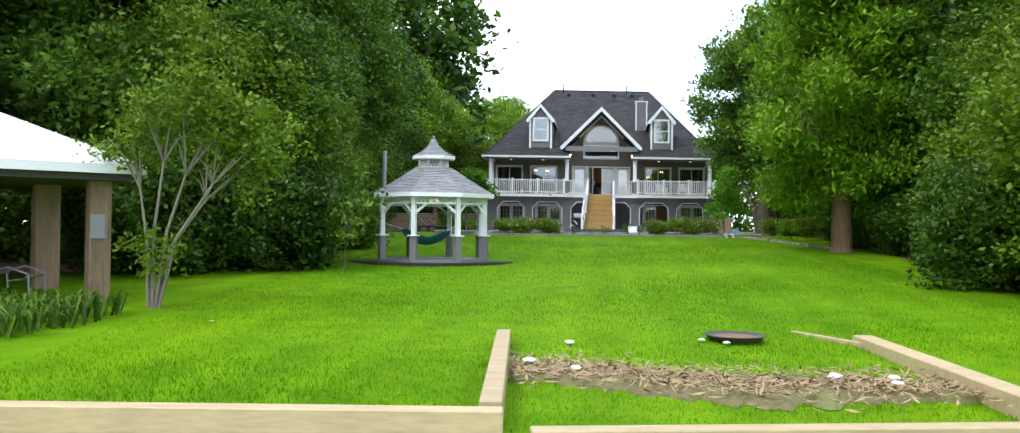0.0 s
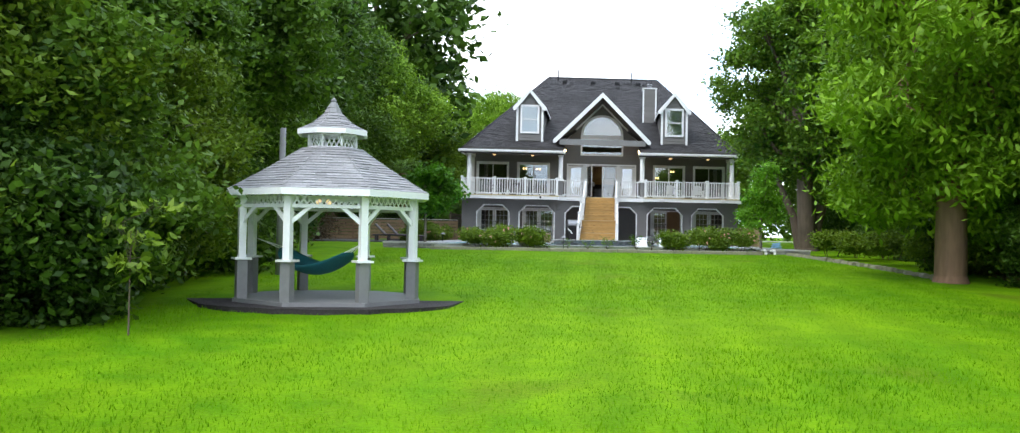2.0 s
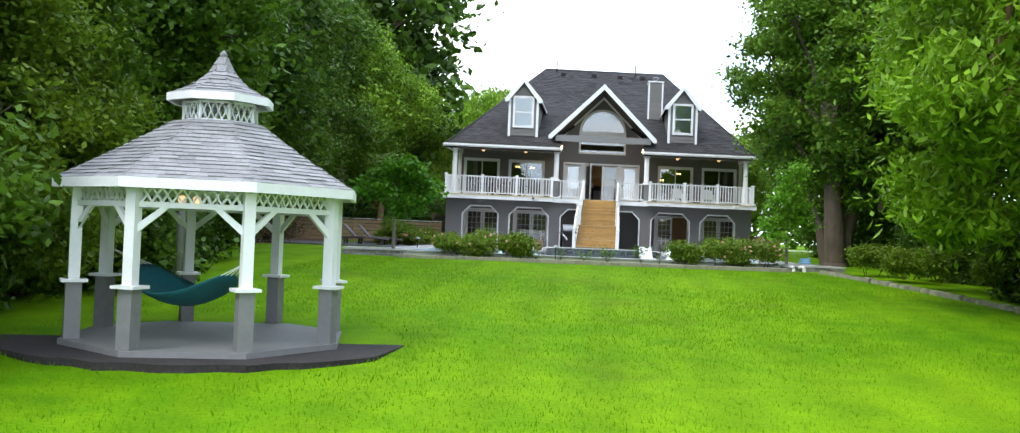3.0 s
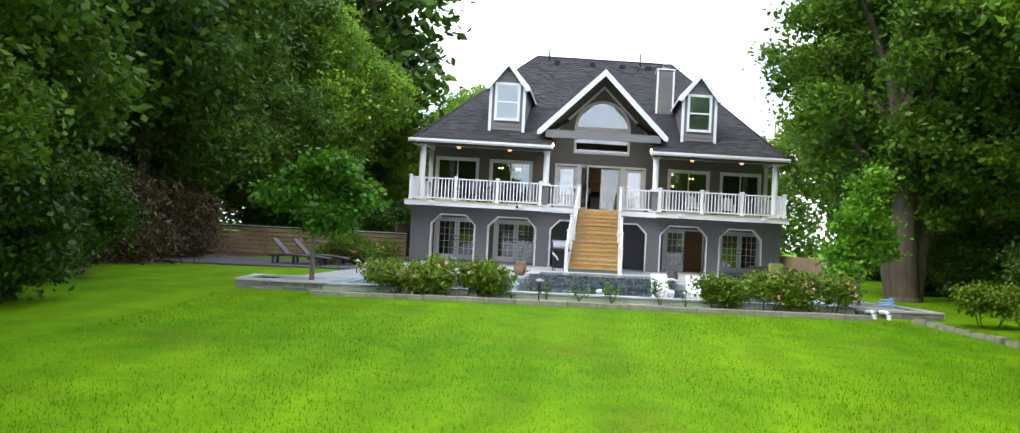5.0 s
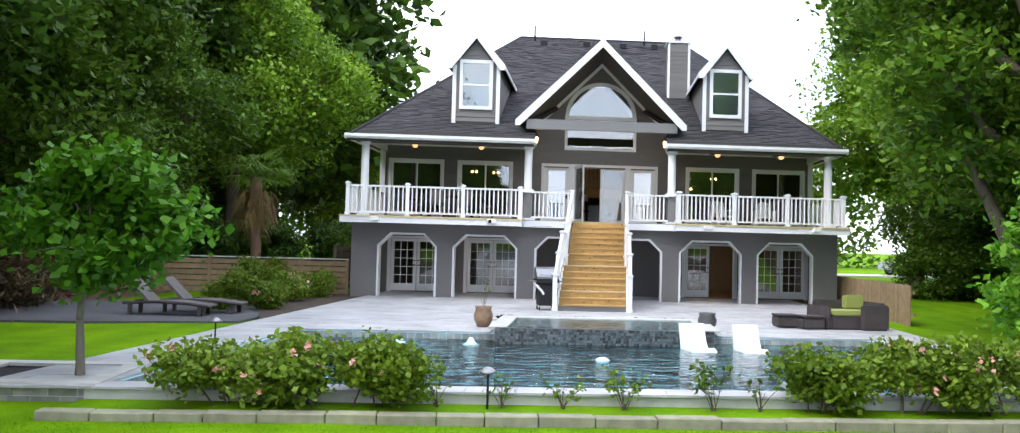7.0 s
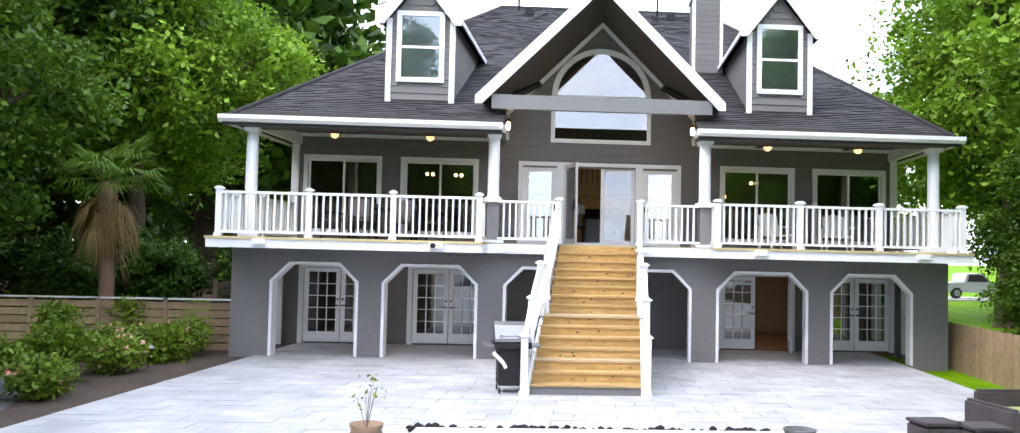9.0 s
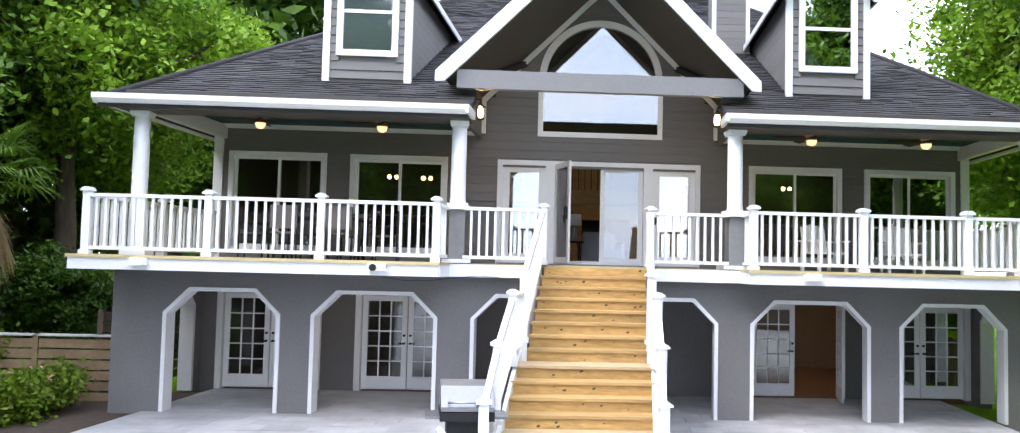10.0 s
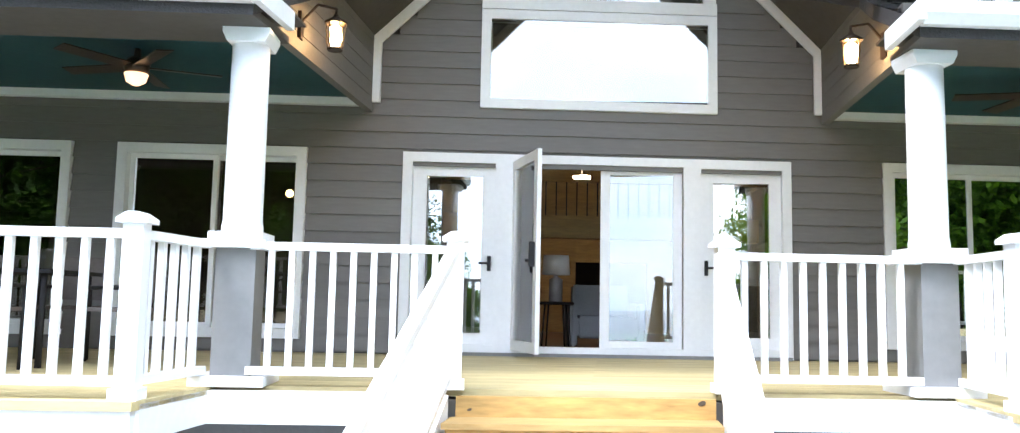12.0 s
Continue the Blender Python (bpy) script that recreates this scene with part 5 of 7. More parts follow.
spreading = make_tree("broadleaf_tree", "wide spreading leafy tree overhanging the terrace", rand_blobs(28, 18, 4.3, 3.7, 12.4, 1.75), 8.0, 0.4, M_BARK, L_SHADY, 600, 120, 0.4, 0.135, 28, lean=-0.7)
bm = bmesh.new()
limb(bm, [Vector((0.25, 0.1, -0.2)), Vector((0.5, 0.2, 1.4)), Vector((1.3, 0.4, 3.6)), Vector((2.4, 0.5, 6.0))], 0.34, 0.14, 9)
limb(bm, [Vector((-0.2, 0.3, -0.2)), Vector((-0.5, 0.5, 1.6)), Vector((-1.5, 1.0, 4.2))], 0.26, 0.1, 9)
part("second_trunk", bm, M_BARK, spreading)
set_tree(spreading, 6.8, -14.2, 0, 0.93)
# dead brown brush in the dim wood behind the patio
brush = make_tree("brush", "tangled dead brown brush under the trees", rand_blobs(27, 10, 1.5, 0.3, 2.2, 0.9), 1.2, 0.04, M_BARK, L_TWIG, 300, 26, 0.26, 0.05, 27, long=5.0, shell=0.2)
tagged(brush, category="shrub")
set_tree(brush, -16.2, -13.5, 0, 1.0)
for x, y, a, s in ((-17.8, -11.0, 80, 1.1), (-15.6, -9.5, 150, 0.9), (-18.6, -15.5, 220, 1.1), (-16.6, -17.8, 300, 0.8), (-17.0, -6.5, 30, 0.9)):
    again(brush, x, y, a, s)
# sapling with broad pale leaves before the gazebo
sapling = make_tree("sapling", "slender sapling with pale drooping leaves", [(0.0, 0, 0.9, 0.28, 0.28, 0.3), (0.25, 0.05, 1.35, 0.3, 0.25, 0.28), (-0.2, 0, 1.55, 0.25, 0.25, 0.25), (0.4, 0, 1.85, 0.25, 0.2, 0.22), (0.05, 0, 1.1, 0.22, 0.22, 0.2)],
                    1.5, 0.012, M_BARK, L_LIGHT, 34, 7, 0.1, 0.08, 61, long=2.2, droop=1.2)
set_tree(sapling, -12.5, -39.6, 0, 0.9)

# small ornamental trees
maple_l = make_tree("young_maple", "young fresh green maple in a stone planter", [(-0.7, 0, 1.85, 0.58, 0.55, 0.26), (0.0, 0.3, 2.15, 0.6, 0.55, 0.28), (0.7, -0.1, 1.75, 0.62, 0.55, 0.24), (0.3, 0, 2.55, 0.5, 0.45, 0.28), (0.1, -0.3, 1.45, 0.6, 0.5, 0.2), (-0.4, 0.1, 2.35, 0.36, 0.36, 0.22), (0.75, 0.1, 2.2, 0.4, 0.4, 0.2), (0.5, 0, 1.3, 0.45, 0.4, 0.16)],
                    1.8, 0.05, M_BARKPALE, L_MAPLE, 150, 40, 0.15, 0.105, 21, long=1.3)
maple_l.matrix_world = pose(-9.55, -19.5, -0.03)
maple_r = make_tree("young_maple", "slender fresh green young maple with upright crown", [(-0.3, 0, 1.2, 0.55, 0.55, 0.45), (0.35, 0.1, 1.4, 0.55, 0.5, 0.45), (0.0, 0, 2.0, 0.6, 0.55, 0.5), (0.15, 0, 2.7, 0.4, 0.4, 0.45), (0.3, 0, 3.1, 0.2, 0.2, 0.3)],
                    2.5, 0.045, M_BARKPALE, L_FRESH, 140, 40, 0.13, 0.085, 22, long=1.3)
maple_r.matrix_world = pose(2.9, -19.4, -0.08)


def rose_bush(x0, x1, y, h, seed, flowers):
    w = (x1 - x0) / 2
    b = thing("rose_bush", "full rose bush with pale pink blooms" if flowers else "rounded yellow-green shrub in the bed", "shrub", "rose bushes", at=pose((x0 + x1) / 2, y, -0.15))
    rnd = random.Random(seed)
    n = max(3, int(w * 6))
    blobs = [(rnd.uniform(-w, w) * 0.75, rnd.uniform(-0.3, 0.3), rnd.uniform(0.3, h * 0.75), 0.36, 0.36, 0.28) for _ in range(n)]
    bm = bmesh.new()
    for q in blobs:
        limb(bm, [Vector((q[0] * 0.5, 0, -0.05)), Vector((q[0] * 0.8, q[1] * 0.5, q[2] * 0.5)), Vector(q[:3])], 0.014, 0.005, 5)
    tagged(part("stems", bm, M_BARK, b), kind="stuff")
    pts = lobes(seed, blobs, 70 * n, 16, 0.09, 0.3)
    leaf_cloud("foliage", pts, 0.058, L_LIGHT if not flowers else L_ROSE, seed, b, 1.4)
    if flowers:
        rng = np.random.default_rng(seed)
        c = lobes(seed + 5, blobs, 12 * n, 1, 0.02, 0.95)
        c = c[c[:, 2] > 0.25]
        pk = np.repeat(c, 14, 0)
        pk = pk + rng.normal(size=pk.shape) * 0.022
        leaf_cloud("blossom", pk, 0.042, M_PINK, seed, b, 1.1)["label"] = "pale pink rose blossoms"


rose_bush(-8.15, -6.6, -20.45, 1.0, 31, True)
rose_bush(-7.0, -5.7, -20.5, 0.8, 32, True)
rose_bush(-6.2, -5.45, -20.5, 0.62, 33, False)
rose_bush(-1.4, -0.35, -20.45, 0.68, 34, False)
rose_bush(-0.5, 1.0, -20.45, 0.8, 35, True)
rose_bush(0.9, 2.35, -20.5, 0.8, 36, True)
rose_bush(-10.9, -9.6, -4.2, 1.0, 37, True)
rose_bush(-9.8, -8.6, -3.2, 1.0, 38, True)
rose_bush(-9.4, -8.4, -1.6, 0.9, 39, False)
rose_bush(-11.0, -10.0, -2.0, 1.4, 40, False)
rose_bush(-10.9, -9.5, -7.0, 1.25, 41, False)
rose_bush(-10.2, -9.2, -5.6, 1.0, 42, True)
rose_bush(-9.7, -8.7, -4.3, 0.85, 43, False)
rose_bush(-11.4, -10.2, -5.4, 1.5, 44, False)
rose_bush(-11.3, -9.9, -8.3, 1.35, 45, False)
rose_bush(-10.2, -9.4, -8.6, 0.8, 46, True)


def gazebo():
    cx, cy, z0, R = -10.56, -35.45, -0.82, 1.56
    g = thing("gazebo", "white octagonal garden gazebo with grey shingle roof", "gazebo", at=pose(cx, cy, z0))
    ang = [radians(27.9 + 45 * i) for i in range(8)]

    def ring(r, z, k=None):
        return [Vector((r * math.cos(a), r * math.sin(a), z)) for a in ang]
    bm = bmesh.new()
    prism(bm, [(p.x, p.y) for p in ring(R + 0.14, 0)], -0.1, 0.05, "z")
    part("floor", bm, M_GREYPAINT, g, "grey painted floor")
    for a in ang:
        m = Matrix.Translation((R * math.cos(a), R * math.sin(a), 0)) @ Matrix.Rotation(a, 4, "Z")
        for nm, mat, boxes in (("post_base", M_GREYPAINT, [(-0.085, 0.085, -0.085, 0.085, 0.05, 0.7)]), ("cap_board", M_WHITE, [(-0.14, 0.14, -0.14, 0.14, 0.7, 0.735)]), ("post", M_WHITE, [(-0.06, 0.06, -0.06, 0.06, 0.735, 1.86)])):
            bm = bmesh.new()
            for q in boxes:
                box(bm, *q)
            ob = part(nm, bm, mat, g)
            ob.matrix_basis = m
    for i in range(8):
        p, q = ring(R, 0)[i], ring(R, 0)[(i + 1) % 8]
        d = (q - p)
        ln = d.length
        d = d / ln
        t = math.atan2(d.y, d.x)
        m = Matrix.Translation(p) @ Matrix.Rotation(t, 4, "Z")
        bm = bmesh.new()
        box(bm, 0.06, ln - 0.06, -0.03, 0.03, 1.58, 1.64)
        box(bm, 0.06, ln - 0.06, -0.03, 0.03, 1.8, 1.86)
        part("header", bm, M_WHITE, g).matrix_basis = m
        bm = bmesh.new()
        k = int(ln / 0.11)
        for j in range(k):
            for s in (-1, 1):
                xa = 0.08 + (ln - 0.16) * (j + (0 if s > 0 else 1)) / k
                xb = 0.08 + (ln - 0.16) * (j + (1 if s > 0 else 0)) / k
                v = [bm.verts.new((xa + e, s * 0.006 + w, 1.64)) for e in (-0.014, 0.014) for w in (-0.005, 0.005)] + [bm.verts.new((xb + e, s * 0.006 + w, 1.8)) for e in (-0.014, 0.014) for w in (-0.005, 0.005)]
                for f in ((0, 2, 6, 4), (1, 5, 7, 3), (0, 4, 5, 1), (2, 3, 7, 6)):
                    bm.faces.new([v[u] for u in f])
        part("lattice", bm, M_WHITE, g).matrix_basis = m
        for xa, xb in ((0.05, 0.3), (ln - 0.05, ln - 0.3)):
            bm = bmesh.new()
            prism(bm, [(xa, 1.3), (xa, 1.4), (xb, 1.6), (xb + (0.09 if xa < xb else -0.09), 1.6)], -0.02, 0.02)
            part("brace", bm, M_WHITE, g, "diagonal white knee brace").matrix_basis = m
    # roof: eight shingled sides, flared
    def roof(z_e, r_e, prof, name, lb, fas, seed):
        bm = bmesh.new()
        rings = [ring(r, z) for r, z in prof]
        vs = [[bm.verts.new(p) for p in rg] for rg in rings]
        for a, b in zip(vs, vs[1:]):
            for i in range(8):
                bm.faces.new((a[i], a[(i + 1) % 8], b[(i + 1) % 8], b[i]))
        bm.faces.new(vs[-1])
        rf = part(name, bm, M_GAZROOF, g, lb)
        rows = []
        for (ra, za), (rb, zb) in zip(prof, prof[1:]):
            sl = math.hypot(ra - rb, zb - za)
            n = max(1, int(sl / 0.085))
            for k in range(n):
                r0, h0 = ra + (rb - ra) * k / n, za + (zb - za) * k / n
                r1, h1 = ra + (rb - ra) * (k + 1) / n, za + (zb - za) * (k + 1) / n
                a0, a1 = ring(r0, h0), ring(r1, h1)
                for i in range(8):
                    j = (i + 1) % 8
                    up = (a1[i] + a1[j]) / 2 - (a0[i] + a0[j]) / 2
                    nr = (a0[j] - a0[i]).cross(up).normalized()
                    rows.append((a0[i], a0[j], up, nr))
        shingle_rows(rows, M_GAZROOF, "shingle_course", rf, 0.22, 0.014, seed)
        for i in range(8):
            bm = bmesh.new()
            j = (i + 1) % 8
            o, p = ring(r_e + 0.03, z_e), ring(r_e - 0.02, z_e)
            for (u, w) in (((o[i], o[j]), (0, 0.11)),):
                v = [bm.verts.new(x) for x in (o[i], o[j], o[j] + Vector((0, 0, fas)), o[i] + Vector((0, 0, fas)), p[i], p[j], p[j] + Vector((0, 0, fas)), p[i] + Vector((0, 0, fas)))]
                for f in ((0, 1, 2, 3), (5, 4, 7, 6), (0, 4, 5, 1), (3, 2, 6, 7)):
                    bm.faces.new([v[x] for x in f])
            part("fascia", bm, M_WHITE, g, "white eave board")
    roof(1.78, 1.8, [(1.82, 1.88), (1.1, 2.3), (0.55, 2.66)], "roof", "grey shingled octagonal roof", 0.11, 51)
    roof(2.9, 0.62, [(0.64, 2.98), (0.36, 3.12), (0.16, 3.3), (0.05, 3.5), (0.03, 3.53)], "cupola_roof", "small flared cupola roof", 0.09, 52)
    bm = bmesh.new()
    lathe(bm, [(0.0, 0), (0.045, 0.01), (0.05, 0.05), (0.0, 0.1)], 10, (0, 0, 3.5))
    part("finial", bm, M_GAZROOF, g)
    bm = bmesh.new()
    for i in range(8):
        p, q = ring(0.44, 0)[i], ring(0.44, 0)[(i + 1) % 8]
        rod(bm, p + Vector((0, 0, 2.6)), p + Vector((0, 0, 2.92)), 0.025, n=6)
        for z in (2.67, 2.9):
            rod(bm, p + Vector((0, 0, z)), q + Vector((0, 0, z)), 0.022, n=5)
        for k in range(4):
            a, b = p.lerp(q, k / 4), p.lerp(q, (k + 1) / 4)
            rod(bm, a + Vector((0, 0, 2.68)), b + Vector((0, 0, 2.9)), 0.01, n=4)
            rod(bm, b + Vector((0, 0, 2.68)), a + Vector((0, 0, 2.9)), 0.01, n=4)
    part("cupola_lattice", bm, M_WHITE, g, "white diagonal lattice")
    bm = bmesh.new()
    bmesh.ops.create_uvsphere(bm, u_segments=10, v_segments=8, radius=0.045, matrix=Matrix.Translation((0.0, -1.35, 1.68)))
    bmesh.ops.create_uvsphere(bm, u_segments=10, v_segments=8, radius=0.045, matrix=Matrix.Translation((0.16, -1.35, 1.68)))
    part("lamp", bm, M_LAMPSOFT, g, "two warm glowing bulbs")
    bm = bmesh.new()
    prism(bm, [(2.4 * math.cos(0.1309 * i) * (1 + 0.03 * math.sin(5.3 * i)), 2.0 * math.sin(0.1309 * i) * (1 + 0.03 * math.cos(3.7 * i))) for i in range(48)], -0.2, -0.015, "z")
    mu = part("mulch_bed", bm, M_MULCH)
    mu.matrix_world = pose(cx, cy, z0)
    tagged(mu, "ring of dark mulch round the gazebo", "mulch", kind="structure")
    # hammock slung between two posts
    h = thing("hammock", "teal cloth hammock slung across the gazebo", "hammock", at=pose(cx, cy, z0))
    bm = bmesh.new()
    nu, nv = 18, 9
    gr = []
    p, q = ring(R - 0.1, 0.95)[3], ring(R - 0.1, 0.9)[6]
    across = (q - p).cross(Vector((0, 0, 1))).normalized()
    for i in range(nu + 1):
        f = i / nu
        c = p.lerp(q, 0.28 + 0.62 * f)
        w = 0.1 + 0.36 * math.sin(math.pi * f) ** 0.7
        sag = 0.42 * (1 - (2 * f - 1) ** 2)
        row = []
        for j in range(nv + 1):
            e = 2 * j / nv - 1
            row.append(bm.verts.new((c.x + across.x * e * w, c.y + across.y * e * w, c.z - sag + 0.16 * math.sin(math.pi * f) * e * e - 0.05)))
        gr.append(row)
    for i in range(nu):
        for j in range(nv):
            bm.faces.new((gr[i][j], gr[i + 1][j], gr[i + 1][j + 1], gr[i][j + 1])).smooth = True
    cl = part("cloth", bm, M_TEALCLOTH, h, "sagging teal cloth")
    so = cl.modifiers.new("thick", "SOLIDIFY")
    so.thickness = 0.012
    bm = bmesh.new()
    for e, i in ((p, 0), (q, nu)):
        for j in (0, 3, 6, 9):
            f = 0.28 if i == 0 else 0.9
            c = p.lerp(q, f)
            rod(bm, e + Vector((0, 0, 0.1)), Vector((c.x, c.y, c.z - 0.05)) + across * (2 * j / nv - 1) * 0.1, 0.006, n=4)
    part("rope", bm, M_WHITE, h)


gazebo()


# ---- rooms behind the glass ----
def rooms():
    boxed("upper_floor", M_WOODFLOOR, house, (-7.5, 7.5, 0.2, 11.6, 2.3, 2.44), label="brown wooden floor inside")
    boxed("lower_floor", M_WOODFLOOR, house, (-7.5, 7.5, -0.55, 11.6, -0.2, 0.0))
    boxed("room_wall", M_ROOM, house, (-7.5, 7.5, 4.6, 4.7, 0.0, 2.3))
    boxed("room_wall", M_ROOMSHADE, house, (-7.5, -2.6, 4.6, 4.7, 2.44, 5.0))
    boxed("room_wall", M_ROOMSHADE, house, (2.6, 7.5, 4.6, 4.7, 2.44, 5.0))
    for s in (-1, 1):
        a, b = sorted((s * 2.5, s * 2.6))
        boxed("room_wall", M_ROOM, house, (a, b, 0.2, 4.6, 2.44, 4.0))
        a, b = sorted((s * 2.6, s * 7.5))
        boxed("room_ceiling", M_ROOMSHADE, house, (a, b, 0.2, 11.6, 5.0, 5.06))
    boxed("loft_beam", M_PINE, house, (-2.5, 2.5, 4.4, 4.75, 4.05, 4.4), label="honey wooden loft beam")
    lo = boxed("loft_rail", M_PINE, house, (-2.5, 2.5, 4.5, 4.56, 4.95, 5.0))
    for i in range(30):
        x = -2.4 + 0.165 * i
        boxed("baluster", M_BLACK, lo, (x, x + 0.02, 4.52, 4.54, 4.4, 4.95))
    boxed("far_wall", M_PINE, house, (-2.5, -0.6, 9.0, 9.1, 2.44, 6.0), (0.9, 2.5, 9.0, 9.1, 2.44, 6.0), (-0.6, 0.9, 9.0, 9.1, 3.9, 6.0), label="honey panelled far wall")
    # table, lamp and armchair seen through the open door
    t = thing("side_table", "round side table with thin black metal legs", "table", at=pose(-0.2, 2.5, 2.44))
    bm = bmesh.new()
    lathe(bm, [(0.24, 0.56), (0.25, 0.57), (0.25, 0.59), (0.24, 0.6)], 18)
    part("tabletop", bm, M_BLACK, t)
    for k in range(4):
        a = k * math.pi / 2 + 0.5
        bm = bmesh.new()
        rod(bm, (0.22 * math.cos(a), 0.22 * math.sin(a), 0), (0.17 * math.cos(a), 0.17 * math.sin(a), 0.57), 0.012, n=6)
        part("leg", bm, M_BLACK, t)
    l = thing("table_lamp", "grey ceramic table lamp with a white drum shade", "lamp", at=pose(-0.2, 2.5, 3.04))
    bm = bmesh.new()
    lathe(bm, [(0.09, 0.0), (0.09, 0.3), (0.03, 0.33), (0.02, 0.4)], 16)
    part("base", bm, M_FABRIC, l)
    bm = bmesh.new()
    lathe(bm, [(0.19, 0.36), (0.17, 0.62)], 20)
    part("shade", bm, M_WHITE, l, "white drum shade")
    c = thing("armchair", "grey upholstered armchair inside the room", "armchair", at=pose(0.5, 2.9, 2.44))
    for nm, q in (("seat", (-0.4, 0.4, -0.4, 0.3, 0.12, 0.42)), ("backrest", (-0.4, 0.4, 0.3, 0.45, 0.12, 0.85)), ("armrest", (-0.5, -0.4, -0.4, 0.45, 0.0, 0.6)), ("armrest", (0.4, 0.5, -0.4, 0.45, 0.0, 0.6))):
        bm = bmesh.new()
        box(bm, *q)
        bmesh.ops.bevel(bm, geom=bm.edges[:], offset=0.03, segments=2, affect="EDGES")
        part(nm, bm, M_FABRIC, c)
    # added light, no known fitting: brightens the hall behind the open door
    h = thing("ceiling_light", "added warm light that brightens the hall", "lamp", at=pose(0.6, 6.2, 5.3))
    bm = bmesh.new()
    lathe(bm, [(0.02, -0.1), (0.14, -0.08), (0.16, 0.0)], 16)
    part("shade", bm, M_LAMPBRIGHT, h)
    bm = bmesh.new()
    rod(bm, (0, 0, 0.0), (0, 0, 0.9), 0.012, n=6)
    part("stem", bm, M_BLACK, h)
    # pendant and ceiling lamps that glow behind the windows
    for x, y, z in ((-4.4, 2.4, 4.4), (-3.6, 2.0, 4.35), (3.9, 2.5, 4.0), (5.0, 3.0, 4.45)):
        p = thing("pendant_lamp", "small warm pendant lamp hung in the room", "lamp", "pendant lamps", at=pose(x, y, z))
        bm = bmesh.new()
        for q in (-0.08, 0.08):
            bmesh.ops.create_uvsphere(bm, u_segments=10, v_segments=6, radius=0.05, matrix=Matrix.Translation((q, 0, 0)))
        part("bulb", bm, M_LAMP, p)
        bm = bmesh.new()
        rod(bm, (-0.08, 0, 0.06), (0.08, 0, 0.06), 0.01, n=6)
        rod(bm, (0, 0, 0.06), (0, 0, 5.0 - z), 0.008, n=6)
        part("stem", bm, M_BLACK, p)


rooms()


# ---- on the porch ----
def ceiling_fan(x, y):
    f = thing("ceiling_fan", "dark bronze ceiling fan with a lit bowl lamp", "ceiling fan", "porch fans", at=pose(sx(x, y), y, 5.13))
    bm = bmesh.new()
    rod(bm, (0, 0, 0), (0, 0, -0.08), 0.03, n=10)
    lathe(bm, [(0.05, -0.22), (0.1, -0.2), (0.11, -0.13), (0.06, -0.08)], 16)
    part("motor", bm, M_BRONZE, f)
    for k in range(5):
        bm = bmesh.new()
        box(bm, 0.1, 0.7, -0.07, 0.07, -0.165, -0.155)
        bmesh.ops.rotate(bm, verts=bm.verts[:], cent=(0, 0, -0.16), matrix=Matrix.Rotation(radians(10), 3, "X"))
        b = part("blade", bm, M_BRONZE, f)
        b.rotation_euler.z = radians(72 * k + 20)
    bm = bmesh.new()
    lathe(bm, [(0.03, -0.32), (0.08, -0.29), (0.1, -0.22)], 14)
    part("bowl", bm, M_LAMPSOFT, f, "glowing glass bowl")


for x in (-6.2, -4.0, 4.0, 6.2):
    ceiling_fan(x, -1.65)


def wall_lantern(x, y, z, s):
    l = thing("wall_lantern", "dark bronze wall lantern, lit", "lantern", "porch lanterns", at=pose(sx(x, y), y, z))
    bm = bmesh.new()
    box(bm, min(0, s * 0.03), max(0, s * 0.03), -0.05, 0.05, -0.1, 0.12)
    limb(bm, [Vector((0, 0, 0.05)), Vector((-s * 0.12, 0, 0.19)), Vector((-s * 0.27, 0, 0.16)), Vector((-s * 0.27, 0, 0.1))], 0.012, 0.01, 6)
    part("bracket", bm, M_BRONZE, l)
    bm = bmesh.new()
    lathe(bm, [(0.06, -0.19), (0.065, -0.175), (0.06, -0.17)], 14, (-s * 0.27, 0, 0))
    part("base_ring", bm, M_BRONZE, l)
    bm = bmesh.new()
    lathe(bm, [(0.09, 0.03), (0.095, 0.045), (0.03, 0.09), (0.015, 0.12)], 14, (-s * 0.27, 0, 0))
    for k in range(6):
        a = k * math.pi / 3
        rib = bmesh.new()
        rod(rib, (-s * 0.27 + 0.06 * math.cos(a), 0.06 * math.sin(a), -0.18), (-s * 0.27 + 0.08 * math.cos(a), 0.08 * math.sin(a), 0.04), 0.006, n=4)
        part("rib", rib, M_BRONZE, l)
    part("cap", bm, M_BRONZE, l)
    bm = bmesh.new()
    lathe(bm, [(0.03, -0.15), (0.05, -0.1), (0.045, 0.0), (0.02, 0.02)], 12, (-s * 0.27, 0, 0))
    part("lamp", bm, M_LANTERN, l, "glowing glass")


